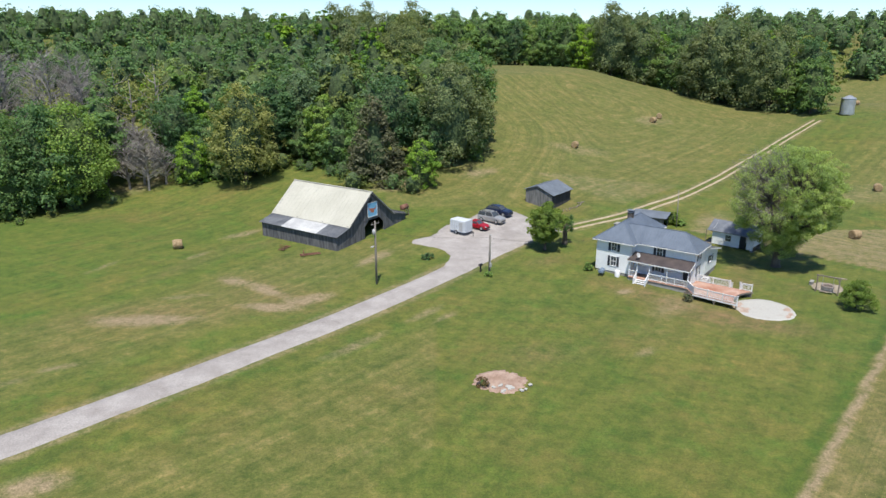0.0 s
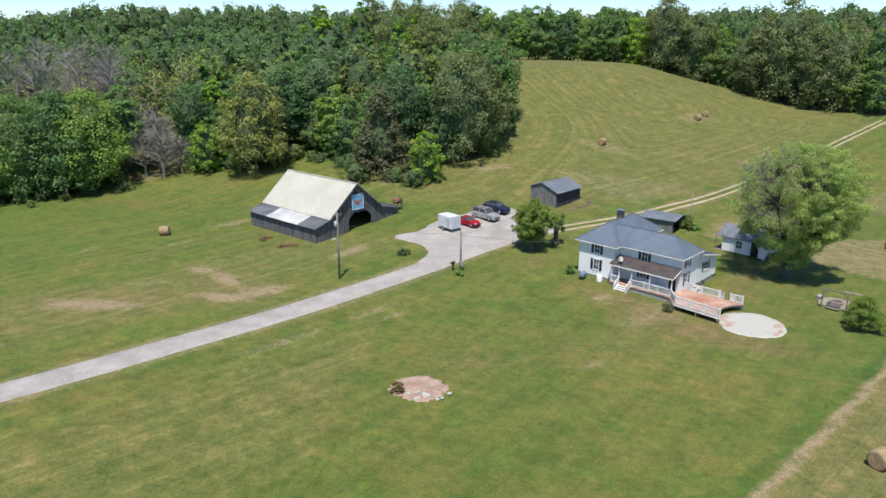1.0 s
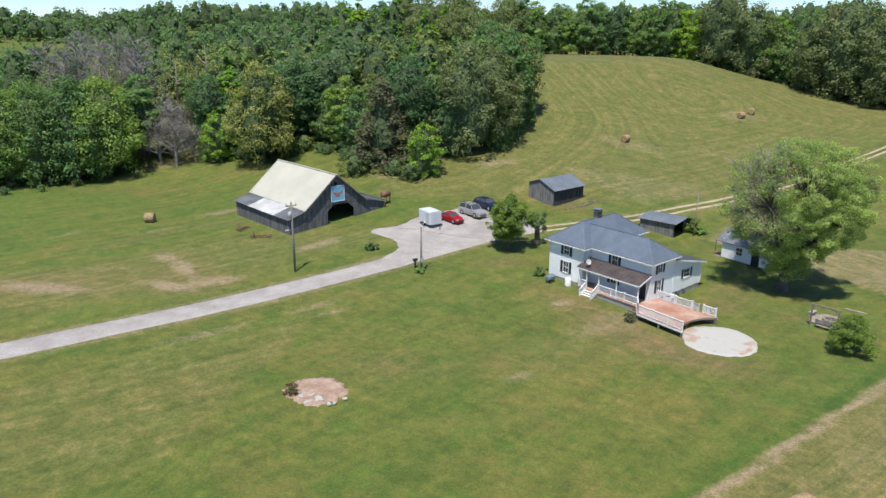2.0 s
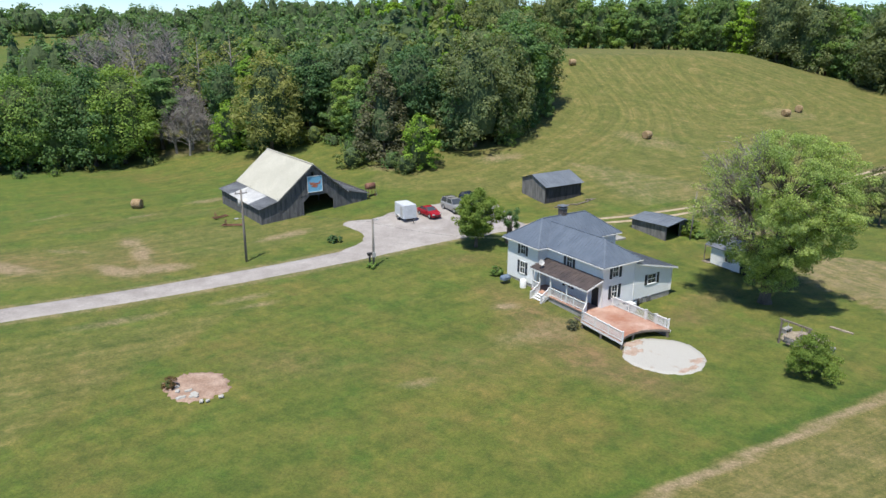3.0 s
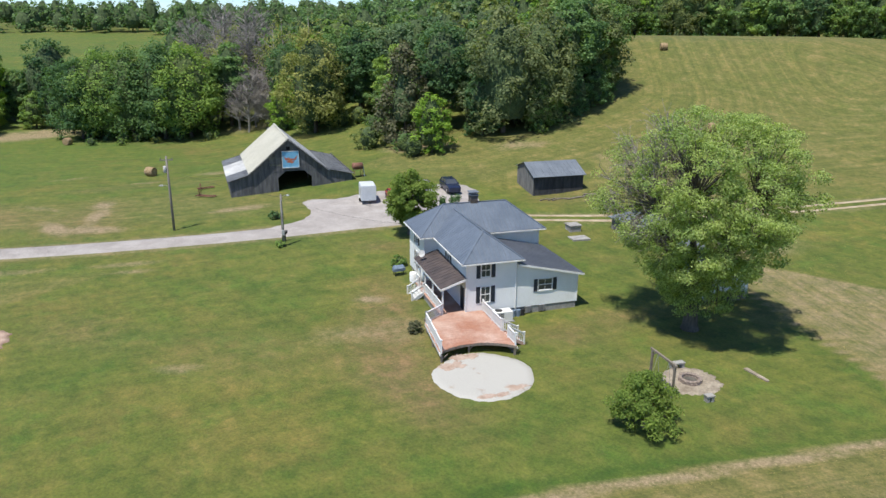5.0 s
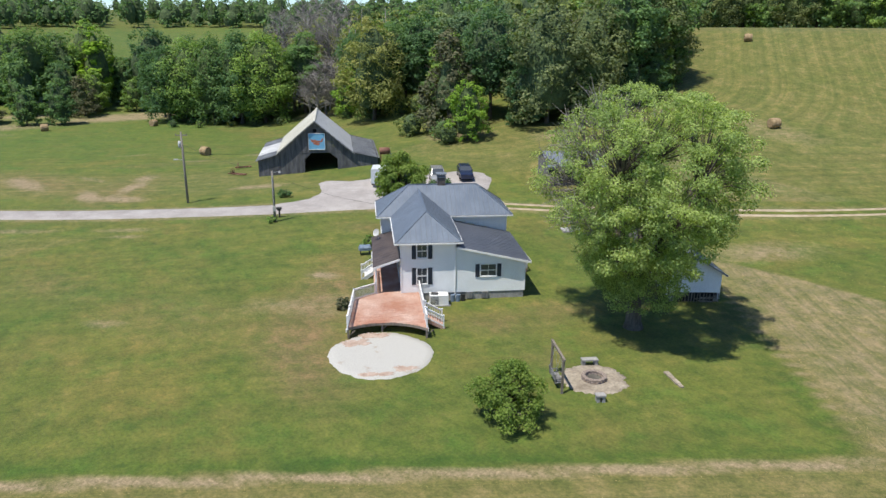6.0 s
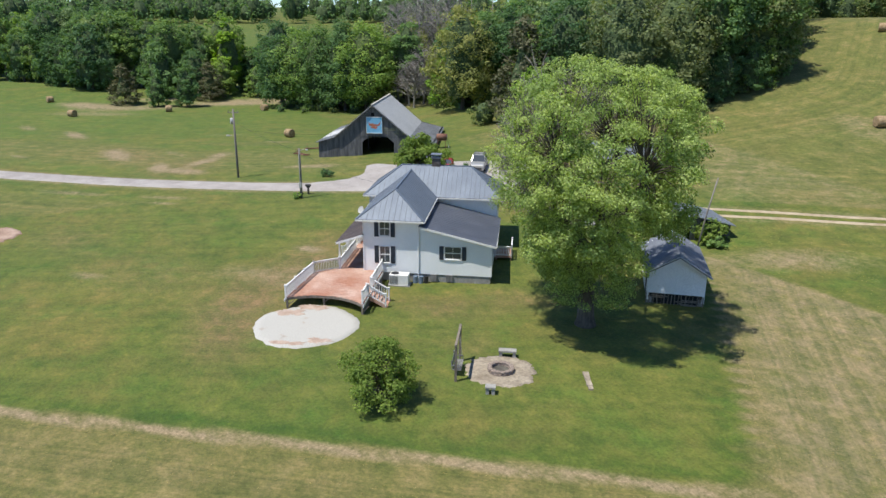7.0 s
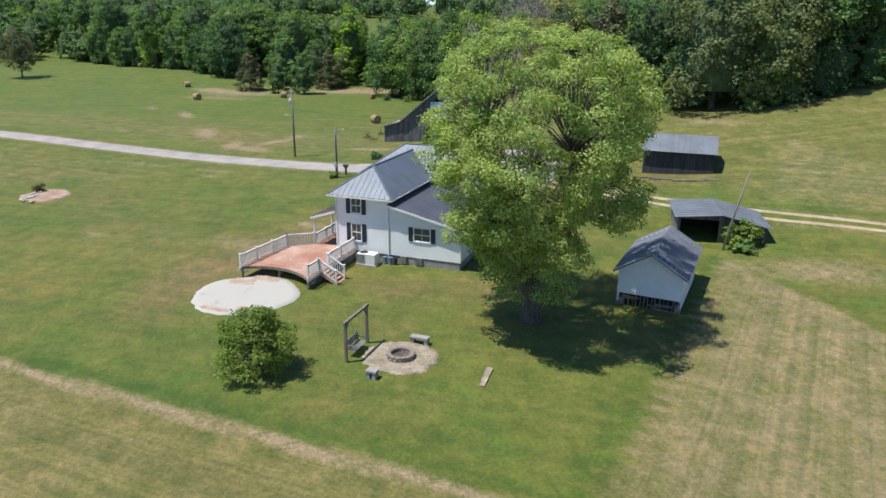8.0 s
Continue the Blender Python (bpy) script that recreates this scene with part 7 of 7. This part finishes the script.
for k in range(9):
    g = Build()
    if k < 5:
        g.box((-0.7, -0.28 + k * 0.11, 0.45), (0.7, -0.19 + k * 0.11, 0.48))
    else:
        g.box((-0.7, 0.27, 0.55 + (k - 5) * 0.12), (0.7, 0.3, 0.64 + (k - 5) * 0.12))
    part("slat", g, GREY_WOOD, seat_frame)
for x in (-0.66, 0.66):
    b = Build()
    b.tube([(x, -0.2, 0.75), (x, 0, 2.36)], [0.012] * 2, 5)
    b.tube([(x, 0.3, 0.95), (x, 0, 2.36)], [0.012] * 2, 5)
    part("chain", b, STEEL, W)

b = Build()
rng = rng_for(85)
for k in range(5):
    b.box((-0.16 + rng.normal(0, 0.02), -1.1 + k * 0.44, -0.1), (0.16 + rng.normal(0, 0.02), -0.68 + k * 0.44, 0.1 + rng.normal(0, 0.01)))
single("stone_slab", b, CHIPS, at(*yard(12.7, -15.6), 58), "row of pale stepping stones in the grass", "stone slab")

A = thing("air_conditioner", HOUSE @ pose(-1.45, -0.75, -0.15), "white outdoor air conditioner on a concrete pad", "air conditioner")
b = Build()
b.box((-0.9, -0.6, -0.3), (0.9, 0.5, 0.12))
part("pad", b, BLOCK, A)
b = Build()
b.box((-0.8, -0.52, 0.12), (0.75, 0.42, 0.98))
part("case", b, WHITE, A, "white metal case")
b = Build()
for k in range(14):
    b.box((-0.75 + k * 0.05, -0.53, 0.2), (-0.73 + k * 0.05, -0.52, 0.9))
part("grille", b, BLACK, A)
b = Build()
b.tube([(-0.4, 0, 0.98), (-0.4, 0, 1.01)], [0.34, 0.34], 20)
part("fan_guard", b, BLACK, A)

b = Build()
b.tube([(0, 0, -0.3), (0, 0, 0.02), (0, 0, 1.1), (0, 0, 1.16)], [0.36, 0.37, 0.37, 0.3], 18)
single("white_barrel", b, WHITE, HOUSE @ pose(-6.6, 10.2, 0.0), "white plastic rain barrel against the house wall", "barrel", smooth=True)

G = thing("covered_grill", at(*yard(-7.6, 12.2), 60), "grill under a grey-blue tarp beside the house", "grill")
for x in (-0.45, 0.45):
    for y in (-0.25, 0.25):
        b = Build()
        b.box((x - 0.03, y - 0.03, -0.1), (x + 0.03, y + 0.03, 0.6))
        part("leg", b, BLACK, G)
b = Build()
loft(b, [[(x, y * q, z * r + 0.5) for y, z in ((-0.36, 0), (0.36, 0), (0.38, 0.3), (0.2, 0.52), (-0.2, 0.52), (-0.38, 0.3))] for x, q, r in ((-0.62, 0.7, 0.6), (-0.5, 1, 1), (0.1, 1.05, 0.92), (0.5, 0.95, 1.0), (0.66, 0.7, 0.5))])
part("tarp", b, BAG, G, "crumpled grey-blue tarp")

Wl = thing("well_box", at(31.2, 119.3, 53), "grey stone well box with a concrete lid beside it", "well")
b = Build()
b.box((-0.7, -0.7, -0.4), (0.7, 0.7, 0.65))
b.box((-0.8, -0.8, 0.65), (0.8, 0.8, 0.75))
part("box", b, BLOCK, Wl)
b = Build()
b.box((-1.1, -0.8, -0.2), (1.1, 0.8, 0.12))
single("concrete_lid", b, BLOCK, at(33.0, 117.2, 53), "pale concrete slab lying in the grass", "slab")

# ivy-clad stump, low shrubs and garden plants
rng = rng_for(220)
I = thing("ivy_stump", at(19.9, 109.6), "tall broken tree stump with sparse leafy shoots", "stump")
b = Build()
b.tube([(0, 0, -0.4), (0.05, 0, 0.6), (0.0, 0.1, 2.0), (0.1, 0.05, 3.2)], [0.6, 0.42, 0.36, 0.3], 10)
for k in range(9):
    a = k * 2.4
    b.tube([(0, 0, 1.8 + 0.16 * k), (0.9 * math.cos(a), 0.9 * math.sin(a), 2.7 + 0.2 * k)], [0.09, 0.02], 6)
part("trunk", b, BARK, I, smooth=True)
lob = [(0.95 * math.cos(k * 2.4), 0.95 * math.sin(k * 2.4), 2.5 + 0.24 * k, 0.5, 0.5, 0.55) for k in range(9)]
p, u = lobes_cloud(rng, lob, 1500, 0.4)
u[:, 2] += 0.5
part("foliage", leaf_mesh("foliage", p, u, 0.12, [LEAF_MID, SHADED_CORE], rng), None, I)
for nm, lab, x, y, h, w, leaf, c, s, sd in (
    ("bed_shrub", "small reddish shrub in the flower bed", 4.0, 62.9, 1.05, 1.5, LEAF_RED, 700, 0.08, 222),
    ("drive_shrub", "low dark shrub at the driveway's edge", -2.4, 102.4, 1.2, 1.8, LEAF_DARK, 600, 0.12, 223),
    ("pole_weeds", "leafy weeds round the service pole", 6.6, 95.2, 0.8, 1.4, LEAF_MID, 500, 0.10, 224),
    ("house_shrub", "dark green shrub at the house corner", *yard(-7.0, 14.6), 1.3, 1.4, LEAF_DARK, 900, 0.12, 225),
    ("deck_shrub", "brownish shrub beside the deck", *yard(-9.3, -1.0), 1.1, 1.5, LEAF_CEDAR, 700, 0.1, 226),
    ("shed_vine", "green vine growing over the shed corner", 42.3, 124.9, 2.3, 3.3, LEAF_YARD, 2600, 0.13, 227),
    ("shed_bush", "low green bush beside the open shed", 43.6, 124.2, 1.1, 1.9, LEAF_MID, 1100, 0.12, 228)):
    round_tree(nm, lab, x, y, h, w, leaf, c, s, sd, -0.05, "shrub", 0.6, "low")

rng = rng_for(230)
for k in range(14):
    x, y = 6.6 + rng.normal(0, 0.9), 62.9 + rng.normal(0, 0.5)
    pale = stones[k % 3].copy()
    pale.materials[0] = LIME
    st = new("bed_stone", pale)
    st.matrix_world = at(x, y, rng.uniform(0, 180), 0.14) @ Matrix.Diagonal((*rng.uniform(0.25, 0.5, 2), 0.16, 1))
    tagged(st, "pale field stone lying in the flower bed", "stone", "flower bed stones")
for u, v, c, mt in ((-0.25, -0.3, 0.4, BAG), (0.2, -0.28, 0.42, BAG), (0.65, -0.26, 0.35, BLACK)):
    b = Build()
    b.solid([(c * 0.5 * math.cos(a), c * 0.4 * math.sin(a), -0.1) for a in np.linspace(0, 5.8, 10)], (0.03, 0, 0.6))
    single("storage_tub", b, mt, HOUSE @ pose(u, v, 0.0), "small plastic tub standing against the house", "tub", "tubs")
# dead trees among the living
def dead_tree(x, y, h, seed):
    rng = rng_for(seed)
    T = thing("dead_tree", at(x, y, seed * 31), "bare grey dead tree at the wood's edge", "tree", "dead trees")
    b = Build()
    b.tube([(0, 0, -0.4), (0.2, 0, h * 0.4), (0.1, 0.3, h)], [0.3, 0.22, 0.04], 8)
    for k in range(64):
        z = h * rng.uniform(0.2, 0.95)
        a, r = rng.uniform(0, 6.28), (h - z) * 0.32 + 1.9
        e = Vector((r * math.cos(a), r * math.sin(a), z + r * rng.uniform(0.2, 0.9)))
        p = Vector((0.15, 0.1, z))
        m = p.lerp(e, 0.5) + Vector((0, 0, 0.3))
        b.tube([p, m, e], [0.09, 0.055, 0.015], 5, cap=False)
        for j in range(6):
            t = e + Vector(rng.normal(0, 0.7, 3)) + Vector((0, 0, 0.4))
            b.tube([m, t], [0.035, 0.01], 4, cap=False)
    part("trunk", b, DEADWOOD, T)


for x, y, h, s in ((-63.5, 148, 10, 1), (-66, 152, 12, 2), (-61, 151.5, 7, 3), (-70, 156, 11, 4), (-84, 166, 21, 5), (-68, 149, 9, 6), (-90, 163, 23, 7), (-87, 171, 23, 8), (-74, 160, 12, 9), (-96, 168, 23, 10), (-102, 163, 22, 11), (-106, 172, 24, 12), (-98, 177, 24, 13), (-112, 168, 22, 14), (-92, 178, 23, 15), (-110, 180, 24, 16)):
    dead_tree(x, y, h, s)

# rusty implements by the barn
for x, y, t, s in ((-21.0, 105.3, 20, 1.0), (-25.8, 108.8, 70, 0.8)):
    I = thing("harrow", at(x, y, t), "rusty old farm implement lying in the grass", "farm implement", "old implements")
    b = Build()
    for k in range(5):
        b.beam((-1.6 * s, -0.5 + 0.25 * k, 0.2), (1.6 * s, -0.4 + 0.2 * k, 0.25), 0.06)
    b.beam((-1.2 * s, -0.6, 0.28), (-1.2 * s, 0.6, 0.28), 0.08)
    b.beam((1.2 * s, -0.6, 0.28), (1.2 * s, 0.6, 0.28), 0.08)
    part("frame", b, RUST, I)
    b = Build()
    for k in range(10):
        q = k * 0.628
        b.beam((-1.0 * s, 0.0, 0.6), (-1.0 * s, 0.45 * math.cos(q), 0.6 + 0.45 * math.sin(q)), 0.03)
    b.tube([(-1.0 * s, 0.45 * math.cos(a), 0.6 + 0.45 * math.sin(a)) for a in np.linspace(0, 6.28, 20)], [0.025] * 20, 5)
    part("wheel", b, RUST, I)


# rough grass, weeds and straw: stuff
def tufts(name, label, pts, size, mat, seed, tall=1.0):
    rng = rng_for(seed)
    pts = np.asarray(pts, float)
    z = height(pts[:, 0], pts[:, 1])
    p3 = np.column_stack([pts, z])
    n = len(p3)
    vs, fs = [], []
    for k in range(3):
        a = rng.uniform(0, 6.28, n)
        w = size * rng.uniform(0.5, 1.1, n)
        h = size * tall * rng.uniform(0.6, 1.4, n)
        lean = rng.normal(0, 1.2, (n, 2)) * h[:, None]
        dx, dy = np.cos(a) * w, np.sin(a) * w
        v = np.stack([p3 + np.column_stack([-dx, -dy, np.full(n, -0.03)]), p3 + np.column_stack([dx, dy, np.full(n, -0.03)]), p3 + np.column_stack([lean, h])], 1)
        vs.append(v.reshape(-1, 3))
    v = np.vstack(vs)
    f = np.arange(len(v)).reshape(-1, 3)
    me = bpy.data.meshes.new(name)
    me.from_pydata(v.tolist(), [], f.tolist())
    me.materials.append(mat)
    tagged(new(name, me), label, "grass", kind="stuff")


rng = rng_for(91)
q = np.column_stack([rng.uniform(20, 125, 60000), rng.uniform(25, 175, 60000)])
o1 = (q[:, 0] - MOW_A[0]) * MOW_N[0] + (q[:, 1] - MOW_A[1]) * MOW_N[1]
o2 = (q[:, 0] - MOW_B[0]) * MOW_M[0] + (q[:, 1] - MOW_B[1]) * MOW_M[1]
keep = (np.maximum(o1, np.where(q[:, 1] < 124, o2, np.minimum(o2, (q[:, 0] - 45) * 0.7 - (q[:, 1] - 132) * 0.7))) > 0.8)
q = q[keep]
swathed = np.sin(np.abs(np.maximum(o1, o2)[keep]) * 2.1) > -0.3
tufts("cut_straw", "cut straw and stubble lying in the hay field", q[swathed][:16000], 0.10, STRAW, 93, 0.25)
